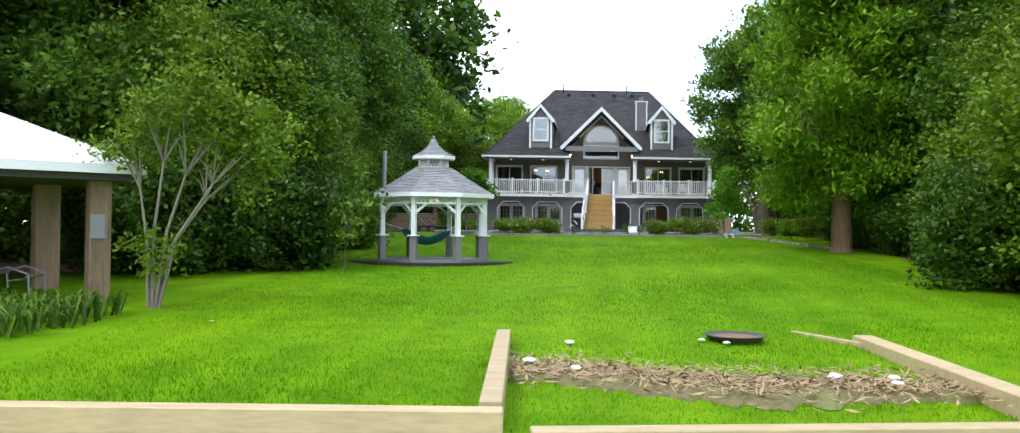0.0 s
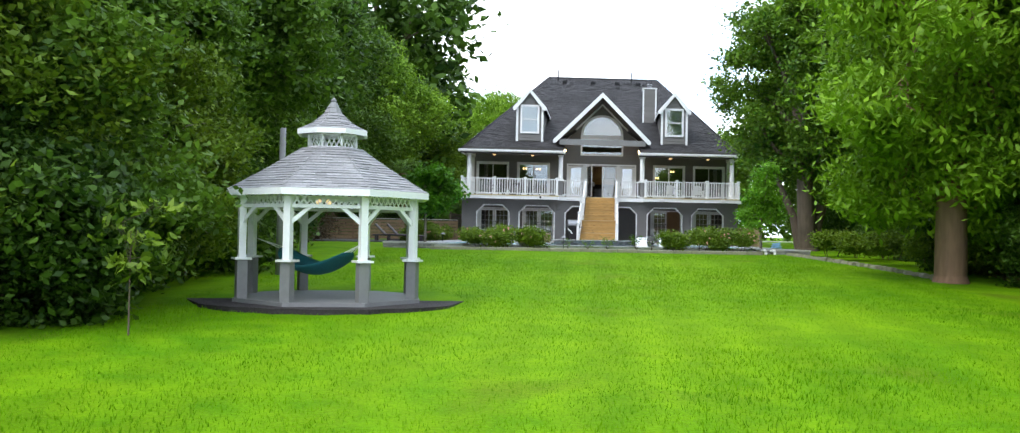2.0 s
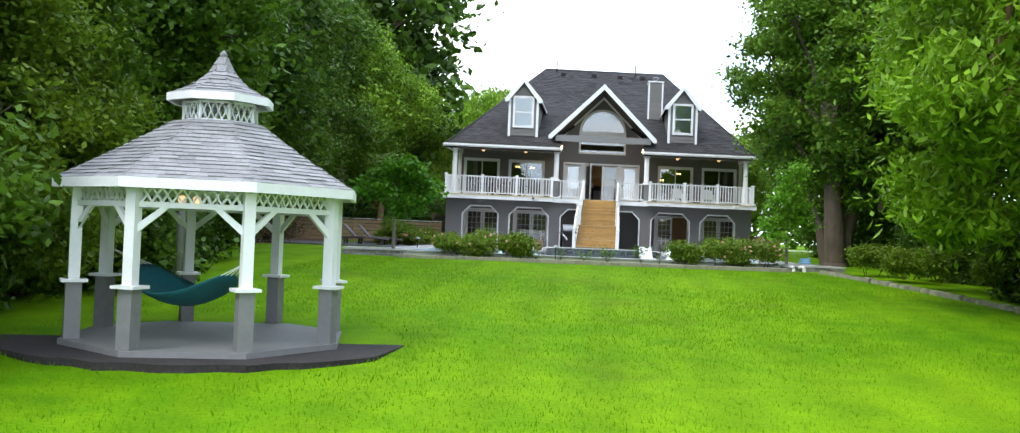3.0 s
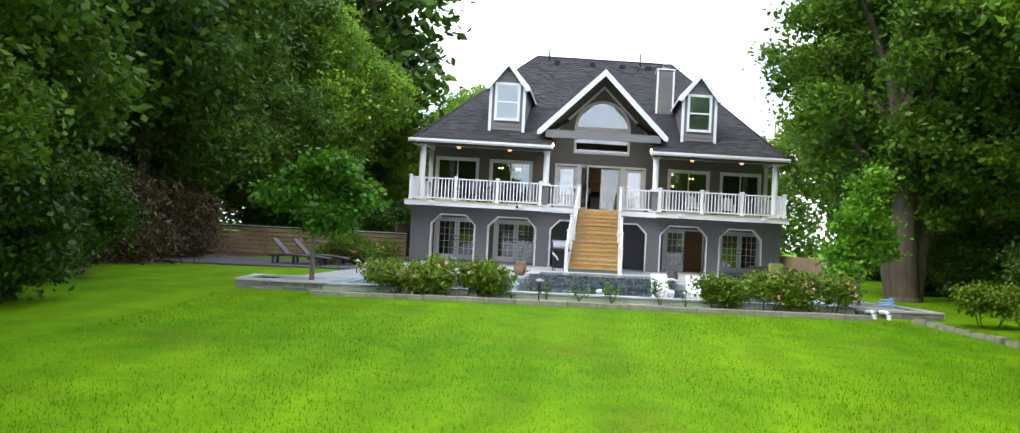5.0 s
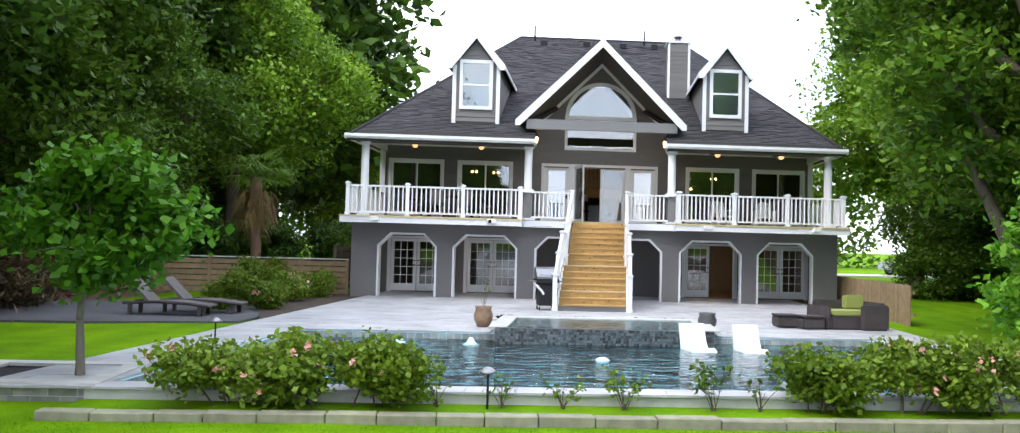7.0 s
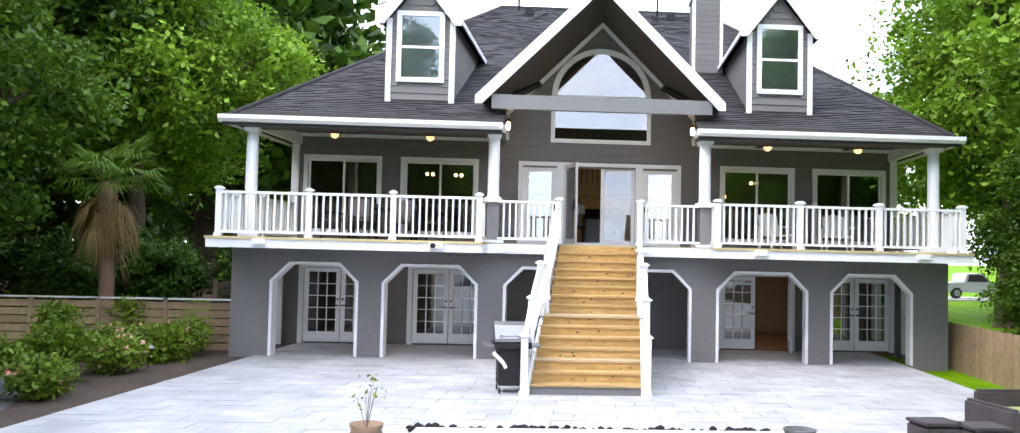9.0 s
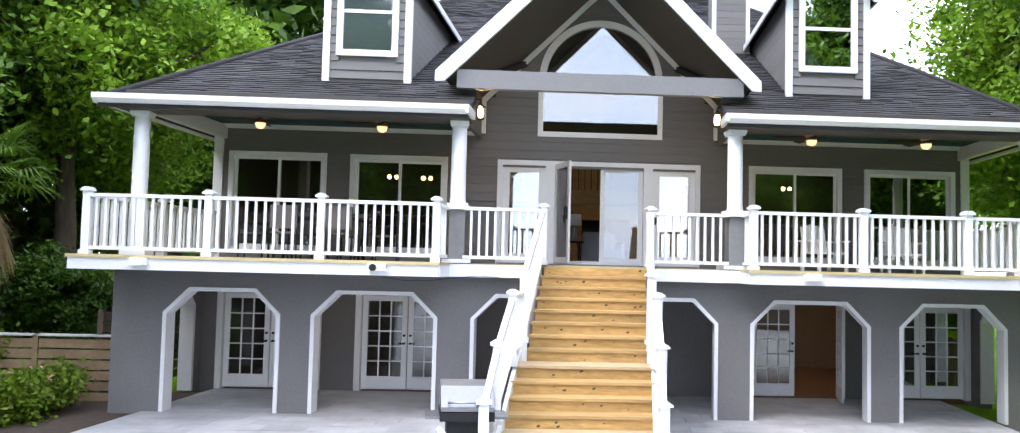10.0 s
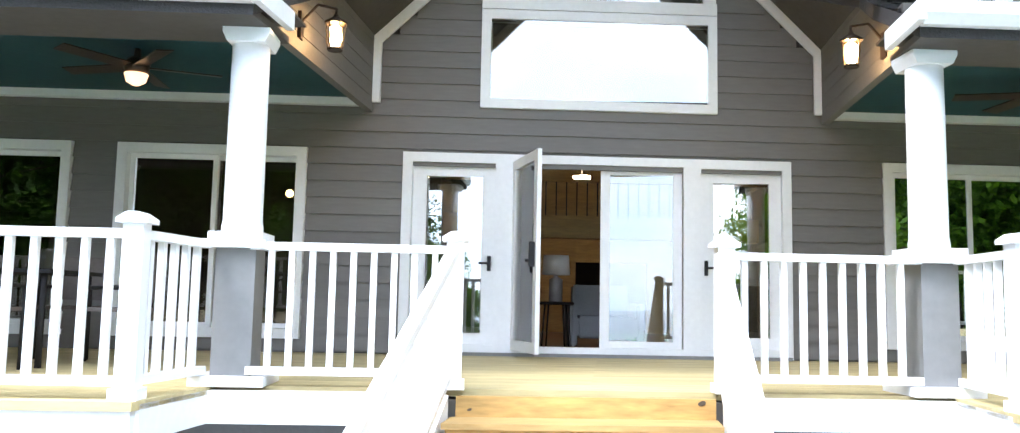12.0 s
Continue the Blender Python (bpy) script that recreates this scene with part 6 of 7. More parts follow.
for s in (-1, 1):
    wall_lantern(s * 2.4, -2.2, 5.2, s)
for x, y, z, d in ((-7.45 + 0.72, -4.52, 2.36, 0), (3.32, -4.52, 2.36, 0), (6.72, -4.52, 2.36, 0), (-5.0, -3.2, 4.9, 1), (5.1, -3.2, 4.9, 1)):
    q = thing("speaker", "small white outdoor loudspeaker box", "speaker", "white speakers", at=pose(sx(x, y), y, z))
    bm = bmesh.new()
    prism(bm, [(-0.13, -0.06), (0.13, -0.06), (0.13, 0.06), (-0.13, 0.06)], -0.08, 0.06)
    bmesh.ops.bevel(bm, geom=bm.edges[:], offset=0.015, segments=2, affect="EDGES")
    part("box", bm, M_PLASTIC, q)
    bm = bmesh.new()
    box(bm, -0.1, 0.1, -0.086, -0.081, -0.045, 0.045)
    part("grille", bm, M_WHITE, q)
cam_box = thing("security_light", "white floodlight with dark lens on the deck skirting", "light", at=pose(sx(-3.27, -4.5), -4.52, 2.36))
bm = bmesh.new()
box(bm, -0.13, 0.15, -0.06, 0.04, -0.06, 0.06)
bmesh.ops.bevel(bm, geom=bm.edges[:], offset=0.01, segments=1, affect="EDGES")
part("housing", bm, M_PLASTIC, cam_box)
bm = bmesh.new()
rod(bm, (-0.05, -0.06, 0), (-0.05, -0.09, 0), 0.055, n=16)
part("lens", bm, M_BLACK, cam_box)
bm = bmesh.new()
limb(bm, [Vector((sx(-3.2 + 0.35 * i, -4.46), -4.46, 2.22 - 0.05 * math.sin(i * 1.1))) for i in range(6)], 0.006, 0.006, 4)
tagged(part("cable", bm, M_BLACK), "thin black cable slung under the deck", "cable")


def deck_chair(x, y, turn):
    c = thing("deck_chair", "white slatted armchair on the deck", "chair", "deck chairs", at=pose(sx(x, y), y, DECK, 0, 0, turn))
    for nm, q in (("seat", (-0.26, 0.26, -0.28, 0.24, 0.32, 0.36)), ("armrest", (-0.34, -0.26, -0.3, 0.3, 0.54, 0.57)), ("armrest", (0.26, 0.34, -0.3, 0.3, 0.54, 0.57)),
                  ("leg", (-0.31, -0.27, -0.28, -0.22, 0, 0.54)), ("leg", (0.27, 0.31, -0.28, -0.22, 0, 0.54)), ("leg", (-0.31, -0.27, 0.2, 0.26, 0, 0.54)), ("leg", (0.27, 0.31, 0.2, 0.26, 0, 0.54))):
        bm = bmesh.new()
        box(bm, *q)
        part(nm, bm, M_PLASTIC, c)
    for i in range(5):
        x0 = -0.26 + 0.105 * i
        bm = bmesh.new()
        box(bm, x0, x0 + 0.095, 0.22, 0.245, 0.36, 0.9 - 0.03 * abs(i - 2))
        bmesh.ops.rotate(bm, verts=bm.verts[:], cent=(0, 0.22, 0.36), matrix=Matrix.Rotation(radians(-14), 3, "X"))
        part("slat", bm, M_PLASTIC, c)


deck_chair(4.15, -2.0, 15)
deck_chair(5.6, -2.0, -10)


def dining_set(x, y):
    t = thing("dining_table", "dark metal patio dining table", "table", at=pose(sx(x, y), y, DECK))
    bm = bmesh.new()
    box(bm, -0.8, 0.8, -0.45, 0.45, 0.7, 0.73)
    part("tabletop", bm, M_BLACK, t)
    for p in (-0.72, 0.72):
        for q in (-0.38, 0.38):
            bm = bmesh.new()
            rod(bm, (p, q, 0), (p, q, 0.7), 0.025, n=8)
            part("leg", bm, M_BLACK, t)
    first = None
    for p, q, a in ((-0.45, -0.75, 180), (0.45, -0.75, 180), (-0.45, 0.75, 0), (0.45, 0.75, 0), (-1.15, 0, 90), (1.15, 0, -90)):
        m = pose(sx(x, y) + p, y + q, DECK, 0, 0, a)
        if first:
            copy_thing(first, m)
            continue
        c = first = thing("patio_chair", "dark metal patio chair at the dining table", "chair", "patio chairs", at=m)
        bm = bmesh.new()
        box(bm, -0.22, 0.22, -0.22, 0.2, 0.42, 0.45)
        part("seat", bm, M_SLING, c)
        bm = bmesh.new()
        box(bm, -0.22, 0.22, 0.2, 0.225, 0.5, 0.88)
        part("backrest", bm, M_SLING, c)
        for e in (-0.22, 0.22):
            for f in (-0.2, 0.21):
                bm = bmesh.new()
                rod(bm, (e, f, 0), (e, f, 0.88 if f > 0 else 0.6), 0.014, n=6)
                part("leg", bm, M_BLACK, c)
            bm = bmesh.new()
            rod(bm, (e, -0.2, 0.6), (e, 0.21, 0.62), 0.014, n=6)
            part("armrest", bm, M_BLACK, c)


dining_set(-4.9, -2.1)


# ---- on the terrace ----
def grill():
    g = thing("gas_grill", "black gas grill cart with a steel lid", "grill", at=pose(-2.62, -7.62, 0, 0, 0, 4))
    bm = bmesh.new()
    box(bm, -0.22, 0.22, -0.2, 0.22, 0.12, 0.72)
    bmesh.ops.bevel(bm, geom=bm.edges[:], offset=0.012, segments=1, affect="EDGES")
    part("cart", bm, M_BLACK, g)
    bm = bmesh.new()
    box(bm, -0.3, 0.3, -0.27, 0.26, 0.72, 0.82)
    part("firebox", bm, M_BLACK, g)
    bm = bmesh.new()
    prism(bm, [(-0.28, 0.83), (-0.29, 0.88), (-0.05, 1.08), (0.14, 1.13), (0.25, 1.06), (0.25, 0.83)], -0.29, 0.29, "x")
    part("lid", bm, M_STEEL, g, "brushed steel lid")
    bm = bmesh.new()
    rod(bm, (-0.22, -0.3, 0.93), (0.22, -0.3, 0.93), 0.012, n=8)
    for e in (-0.2, 0.2):
        rod(bm, (e, -0.3, 0.93), (e, -0.24, 0.93), 0.01, n=6)
    part("handle", bm, M_STEEL, g)
    for s in (-1, 1):
        bm = bmesh.new()
        a, b = sorted((s * 0.3, s * 0.46))
        box(bm, a, b, -0.22, 0.2, 0.74, 0.77)
        part("side_shelf", bm, M_STEEL, g)
    for p in (-0.2, 0.2):
        for q in (-0.2, 0.2):
            bm = bmesh.new()
            rod(bm, (p - 0.012, q, 0.05), (p + 0.012, q, 0.05), 0.05, n=12)
            part("wheel", bm, M_BLACK, g)
    bm = bmesh.new()
    limb(bm, [Vector((-0.32, -0.3, 0.66)), Vector((-0.26, -0.34, 0.6)), Vector((-0.16, -0.33, 0.5)), Vector((-0.12, -0.33, 0.42))], 0.035, 0.03, 7)
    part("towel", bm, M_WHITE, g, "white cloth hung on the rail")


grill()


def pot(x, y, r, h, mat, lb, plant):
    p = thing("plant_pot", lb, "pot", at=pose(x, y, 0))
    bm = bmesh.new()
    lathe(bm, [(r * 0.62, 0), (r * 0.95, h * 0.35), (r, h * 0.6), (r * 0.8, h * 0.85), (r * 0.92, h), (r * 0.84, h), (r * 0.7, h * 0.86)], 22)
    part("pot", bm, mat, p)
    if plant:
        bm = bmesh.new()
        rnd2 = random.Random(9)
        tips = []
        for i in range(6):
            e = Vector((rnd2.uniform(-0.15, 0.15), rnd2.uniform(-0.15, 0.15), h + rnd2.uniform(0.25, 0.55)))
            limb(bm, [Vector((0, 0, h * 0.8)), e * 0.6 + Vector((0, 0, h * 0.4)), e], 0.006, 0.003, 4)
            tips.append(e)
        part("stem", bm, M_BARKPALE, p)
        rng = np.random.default_rng(3)
        pts = np.concatenate([np.array(e) + rng.normal(size=(4, 3)) * 0.06 for e in tips])
        leaf_cloud("leaves", pts, 0.04, L_LIGHT, 3, p)


pot(-4.42, -12.5, 0.2, 0.42, M_TERRA, "weathered terracotta pot with a sparse plant", True)
pot(0.36, -12.2, 0.2, 0.36, M_CLAYGREY, "grey glazed empty pot on the terrace", False)


def pool_chair(x, y, turn):
    c = thing("pool_lounger", "white moulded lounger standing in the shallow water", "lounger", "pool loungers", at=pose(x, y, -0.34, 0, 0, turn) @ Matrix.Scale(0.82, 4))
    bm = bmesh.new()
    prof = [(-0.5, 0.1), (-0.36, 0.24), (-0.2, 0.3), (0.0, 0.25), (0.12, 0.26), (0.22, 0.4), (0.38, 0.8), (0.43, 0.79), (0.3, 0.3), (0.24, 0.0), (0.1, 0.0), (0.02, 0.14), (-0.2, 0.18), (-0.34, 0.08), (-0.4, 0.0), (-0.5, 0.0)]
    prism(bm, prof, -0.3, 0.3, "x")
    part("shell", bm, M_PLASTIC, c)


pool_chair(-0.5, -14.55, 8)
pool_chair(0.48, -14.6, 2)
for x, y in ((-6.0, -14.4), (-4.7, -14.35)):
    bm = bmesh.new()
    lathe(bm, [(0.16, 0.0), (0.09, 0.03), (0.05, 0.1), (0.03, 0.13)], 12)
    o = part("bubbler", bm, M_SHELF)
    o.matrix_world = pose(x, y, -0.15)
    tagged(o, "low bubbling fountain jet in the pool", "fountain", "bubblers")
bm = bmesh.new()
lathe(bm, [(0.1, 0.0), (0.12, 0.03), (0.05, 0.07)], 14)
o = part("pool_float", bm, M_PLASTIC)
o.matrix_world = pose(-2.6, -16.4, -0.15)
tagged(o, "small white float drifting on the pool", "float")


def soft_box(bm, *q, r=0.03):
    n = len(bm.verts)
    box(bm, *q)
    bmesh.ops.bevel(bm, geom=[e for e in bm.edges if all(v.index == -1 or True for v in e.verts)], offset=r, segments=2, affect="EDGES")


def sofa():
    s = thing("wicker_sofa", "brown wicker garden sofa with green cushions", "sofa", at=pose(3.95, -11.2, 0, 0, 0, 4))
    for nm, q, m in (("base", (-0.65, 0.5, -0.4, 0.4, 0.0, 0.3), M_WICKER), ("backrest", (-0.65, 0.6, 0.4, 0.55, 0.0, 0.62), M_WICKER), ("armrest", (0.5, 0.65, -0.4, 0.4, 0.0, 0.6), M_WICKER), ("armrest", (-0.78, -0.65, -0.4, 0.55, 0.0, 0.5), M_WICKER),
                     ("front_panel", (0.0, 0.64, -0.55, -0.42, 0.0, 0.56), M_WICKER), ("seat_cushion", (-0.62, 0.48, -0.38, 0.36, 0.3, 0.42), M_CUSHION), ("back_cushion", (0.0, 0.48, 0.24, 0.4, 0.42, 0.74), M_CUSHION)):
        bm = bmesh.new()
        soft_box(bm, *q, r=0.035)
        part(nm, bm, m, s)
    for x, y in ((2.45, -11.25), (2.9, -11.5)):
        o = thing("wicker_ottoman", "low brown wicker ottoman beside the sofa", "ottoman", "ottomans", at=pose(x, y, 0, 0, 0, 4))
        bm = bmesh.new()
        soft_box(bm, -0.25, 0.25, -0.22, 0.22, 0.02, 0.26)
        part("body", bm, M_WICKER, o)
        bm = bmesh.new()
        soft_box(bm, -0.26, 0.26, -0.23, 0.23, 0.26, 0.3, r=0.015)
        part("lid", bm, M_WICKER, o)


sofa()


def fire_bowl(x, y):
    p = thing("stone_plinth", "square stacked-stone plinth with pale cap", "plinth", "plinths", at=pose(x, y, -0.4))
    for k in range(4):
        for i in range(2):
            bm = bmesh.new()
            w = 0.02 * (k % 2)
            box(bm, -0.24 + 0.24 * i + (w if i else 0), 0.0 + 0.24 * i + (w if not i else 0) - 0.006, -0.24, 0.24, 0.105 * k, 0.105 * k + 0.098)
            part("stone", bm, M_STONE, p)
    bm = bmesh.new()
    box(bm, -0.28, 0.28, -0.28, 0.28, 0.42, 0.48)
    bmesh.ops.bevel(bm, geom=bm.edges[:], offset=0.01, segments=1, affect="EDGES")
    part("cap", bm, M_CAPSTONE, p, "pale stone cap")
    b = thing("fire_bowl", "wide dark concrete fire bowl full of lava rock", "fire bowl", "fire bowls", at=pose(x, y, 0.08))
    bm = bmesh.new()
    lathe(bm, [(0.14, 0.0), (0.3, 0.1), (0.38, 0.22), (0.4, 0.25), (0.36, 0.25), (0.3, 0.17)], 26)
    part("bowl", bm, M_CONCRETE, b)
    bm = bmesh.new()
    r2 = random.Random(int(x * 10))
    for i in range(45):
        a, d, r = r2.uniform(0, 6.28), 0.33 * math.sqrt(r2.random()), r2.uniform(0.03, 0.05)
        bmesh.ops.create_icosphere(bm, subdivisions=1, radius=r, matrix=Matrix.Translation((d * math.cos(a), d * math.sin(a), 0.24 + r2.uniform(0, 0.05))))
    tagged(part("lava_rock", bm, M_LAVA, b), kind="stuff")


fire_bowl(-5.85, -19.95)
fire_bowl(-0.62, -19.95)


def path_light(x, y, z):
    p = thing("path_light", "small black path light with a round hat", "path light", "path lights", at=pose(x, y, z))
    bm = bmesh.new()
    rod(bm, (0, 0, -0.05), (0, 0, 0.4), 0.014, n=8)
    part("stem", bm, M_BLACK, p)
    bm = bmesh.new()
    lathe(bm, [(0.11, 0.4), (0.1, 0.42), (0.03, 0.46), (0.0, 0.47)], 16)
    part("hat", bm, M_STEEL, p)


for q in ((-4.62, -20.5, -0.14), (-9.3, -5.0, -0.1), (-9.55, -7.9, -0.1), (-9.0, -15.6, -0.1)):
    path_light(*q)


# ---- flower bed, planters and edging before the pool ----
def block_run(name, lb, x0, x1, y0, y1, z0, z1, ln, mat, seed, slope=0.0):
    e = thing(name, lb, "edging", kind="structure")
    r2 = random.Random(seed)
    x = x0
    while x < x1 - 0.05:
        w = min(ln * r2.uniform(0.8, 1.2), x1 - x)
        bm = bmesh.new()
        o = slope * (x - x0)
        box(bm, x + 0.005, x + w - 0.005, y0 + o + r2.uniform(-0.012, 0.012), y1 + o, z0, z1 + r2.uniform(-0.012, 0.012))
        bmesh.ops.bevel(bm, geom=bm.edges[:], offset=0.012, segments=1, affect="EDGES")
        part("block", bm, mat, e)
        x += w


block_run("bed_edging", "low row of mossy concrete edging blocks before the flower bed", -9.3, 2.35, -21.2, -21.0, -0.36, -0.1, 0.62, M_BEDSTONE, 3)
bed = boxed("flower_bed", M_GRASS, None, (-9.2, 2.3, -21.01, -20.2, -0.45, -0.15), skew=False)
tagged(bed, "grassy weed-grown bed before the pool", "bed", kind="structure")


def small_plant(x, y, z, h, seed, leafy):
    p = thing("bed_plant", "small sparse rose stem in the bed", "plant", "bed plants", at=pose(x, y, z))
    r2 = random.Random(seed)
    bm = bmesh.new()
    tips = []
    for i in range(9):
        e = Vector((r2.uniform(-0.22, 0.22), r2.uniform(-0.15, 0.15), h * r2.uniform(0.6, 1)))
        limb(bm, [Vector((r2.uniform(-0.03, 0.03), 0, 0)), e * 0.5 + Vector((0, 0, 0.04)), e], 0.006, 0.002, 4)
        tips += [e, e * 0.7]
    part("stem", bm, M_BARK, p)
    rng = np.random.default_rng(seed)
    pts = np.concatenate([np.array(e) + rng.normal(size=(leafy, 3)) * 0.05 for e in tips])
    leaf_cloud("leaves", pts, 0.045, L_MID, seed, p)


for i, (x, h, n) in enumerate(((-5.2, 0.42, 1), (-4.45, 0.36, 2), (-3.75, 0.34, 4), (-3.05, 0.42, 7), (-2.0, 0.55, 10), (-1.45, 0.36, 1))):
    small_plant(x, -20.5, -0.14, h, 60 + i, n)


def stone_planter(name, lb, x0, x1, y0, y1, z0, z1, seed):
    p = thing(name, lb, "planter")
    r2 = random.Random(seed)
    n = 3
    h = (z1 - z0) / n
    for k in range(n):
        for side in range(4):
            a, b = (x0, x1) if side < 2 else (y0, y1)
            q = a
            while q < b - 0.03:
                w = min(r2.uniform(0.25, 0.5), b - q)
                d = r2.uniform(0, 0.015)
                bm = bmesh.new()
                if side == 0:
                    box(bm, q, q + w - 0.008, y0 - d, y0 + 0.15, z0 + h * k, z0 + h * (k + 1) - 0.008)
                elif side == 1:
                    box(bm, q, q + w - 0.008, y1 - 0.15, y1 + d, z0 + h * k, z0 + h * (k + 1) - 0.008)
                elif side == 2:
                    box(bm, x0 - d, x0 + 0.15, q, q + w - 0.008, z0 + h * k, z0 + h * (k + 1) - 0.008)
                else:
                    box(bm, x1 - 0.15, x1 + d, q, q + w - 0.008, z0 + h * k, z0 + h * (k + 1) - 0.008)
                part("stone", bm, M_STONE, p)
                q += w
    for q in ((x0 - 0.03, x1 + 0.03, y0 - 0.03, y0 + 0.22), (x0 - 0.03, x1 + 0.03, y1 - 0.22, y1 + 0.03), (x0 - 0.03, x0 + 0.22, y0 + 0.225, y1 - 0.225), (x1 - 0.22, x1 + 0.03, y0 + 0.225, y1 - 0.225)):
        bm = bmesh.new()
        box(bm, *q, z1, z1 + 0.04)
        part("cap", bm, M_CAPSTONE, p, "pale stone cap")
    bm = bmesh.new()
    box(bm, x0 + 0.16, x1 - 0.16, y0 + 0.16, y1 - 0.16, z0, z1 - 0.02)
    part("soil", bm, M_MULCH, p)


stone_planter("stone_planter", "low stacked-stone planter with pale cap round a young maple", -11.0, -9.1, -20.2, -18.5, -0.35, -0.02, 5)
stone_planter("stone_planter", "low stacked-stone planter beside the pool pipes", 2.45, 4.4, -20.3, -17.6, -0.35, -0.06, 6)
for i, x in enumerate((2.62, 2.95)):
    o = thing("drain_pipe", "bent white plastic pipe end", "pipe", "pool pipes", at=pose(x, -20.65, -0.25))
    bm = bmesh.new()
    limb(bm, [Vector((0, 0.3, 0.18)), Vector((0, 0.05, 0.2)), Vector((0, -0.06, 0.16)), Vector((0, -0.08, 0.0))], 0.05, 0.05, 10)
    part("pipe", bm, M_PLASTIC, o)
hose = thing("garden_hose", "coiled pale blue hose on the planter", "hose", at=pose(3.3, -19.9, 0.0))
bm = bmesh.new()
limb(bm, [Vector((0.2 * math.cos(k * 0.5) * (1 - k * 0.008), 0.14 * math.sin(k * 0.5), 0.03 + 0.005 * k)) for k in range(40)], 0.015, 0.015, 6)
part("coil", bm, material("pale_blue_hose", (0.2, 0.4, 0.65), 0.5, 0.1), hose)


# mossy stone edging that curves down the lawn's east side, low shrubs behind it
curve = thing("stone_edging", "curved row of pale mossy stones along the lawn", "edging", kind="structure")
r2 = random.Random(33)
for i in range(22):
    f = i / 21
    x, y = 3.35 + 0.35 * math.sin(3.0 * f) + 0.5 * f * f, -21.3 - 9.0 * f
    bm = bmesh.new()
    box(bm, -0.2, 0.2, -0.1, 0.1, -0.15, 0.1)
    for v in bm.verts:
        v.co += Vector((r2.uniform(-0.03, 0.03), r2.uniform(-0.02, 0.02), r2.uniform(-0.02, 0.02)))
    bmesh.ops.bevel(bm, geom=bm.edges[:], offset=0.025, segments=2, affect="EDGES")
    o = part("stone", bm, M_BEDSTONE, curve)
    o.matrix_basis = pose(x, y, ground_z(x, y), 0, 0, 85 + 20 * math.cos(3.0 * f) + r2.uniform(-8, 8))
for i, (x, y, w, h) in enumerate(((4.6, -21.5, 0.8, 0.8), (4.7, -23.4, 0.7, 0.7), (4.9, -25.2, 0.8, 0.9), (5.2, -27.0, 0.8, 0.7), (5.6, -28.8, 0.7, 0.8), (6.2, -22.6, 0.9, 1.0))):
    rose_bush(x - w, x + w, y, h, 80 + i, False)


def slatted_screen():
    f = thing("wooden_screen", "dark horizontal-slat wooden screen beside the arcade", "screen")
    for y in (-2.2, -0.3, 1.6):
        boxed("post", M_BARK, f, (-8.6, -8.52, y, y + 0.08, -0.2, 1.5))
    for k in range(8):
        boxed("slat", M_BARK, f, (-8.52, -8.5, -2.2, 1.68, 0.05 + 0.18 * k, 0.2 + 0.18 * k))


slatted_screen()


# ---- left garden: patio, loungers, fence, palm ----
def flat_sheet(name, lb, cat, mat, pts, z, wob=0.0):
    bm = bmesh.new()
    r2 = random.Random(len(pts))
    prism(bm, [(x + r2.uniform(-wob, wob), y + r2.uniform(-wob, wob)) for x, y in pts], z - 0.2, z, "z")
    return tagged(part(name, bm, mat), lb, cat, kind="structure")


flat_sheet("gravel_patio", "dark gravel patio beside the lawn", "patio", M_GRAVEL, [(-15.5, -12.3), (-12.5, -12.2), (-9.6, -11.6), (-8.9, -8.0), (-9.3, -6.4), (-12, -6.2), (-16, -7)], -0.07, 0.1)
flat_sheet("planting_bed", "bare dark planting bed by the house", "bed", M_BEDSOIL, [(-9.2, -11.5), (-8.62, -8.6), (-7.78, -3.4), (-7.5, -1.0), (-12.5, -1.0), (-12.0, -5.5), (-10.2, -7.0)], -0.04)


def litter_floor(name, lb, edge, far):
    """Leaf litter that follows the lawn's slope from a wavy edge out to a far side."""
    bm = bmesh.new()
    rows = []
    r2 = random.Random(77)
    for y, x in edge:
        xs = [x + r2.uniform(-0.25, 0.25) + (far - x) * f for f in (0, 0.1, 0.35, 1)]
        rows.append([bm.verts.new((q, y, ground_z(q, y) + (0.035 if i else 0.01))) for i, q in enumerate(xs)])
    for a, b in zip(rows, rows[1:]):
        for i in range(3):
            bm.faces.new((a[i], a[i + 1], b[i + 1], b[i]))
    bmesh.ops.recalc_face_normals(bm, faces=bm.faces[:])
    return tagged(part(name, bm, M_LITTER), lb, "leaf litter", kind="structure")


litter_floor("woodland_floor", "brown leaf litter under the dense trees", [(-58, -26), (-50, -25), (-44, -23.5), (-40, -18.5), (-37, -15.2), (-34, -14.4), (-30, -14.2), (-26, -14.4), (-22, -15.0), (-19, -15.4), (-16, -15.0), (-13, -14.6), (-10, -14.6), (-7, -14.8), (-4, -14.2), (0, -13.8), (6, -13.5), (20, -13), (40, -13)], -70)
litter_floor("woodland_floor", "shaded bare soil under the trees", [(-58, 7.0), (-50, 5.4), (-46, 4.2), (-42, 3.8), (-39, 4.0), (-36, 4.4), (-33, 4.8), (-30, 5.6), (-26, 6.6), (-23, 7.3)], 40)


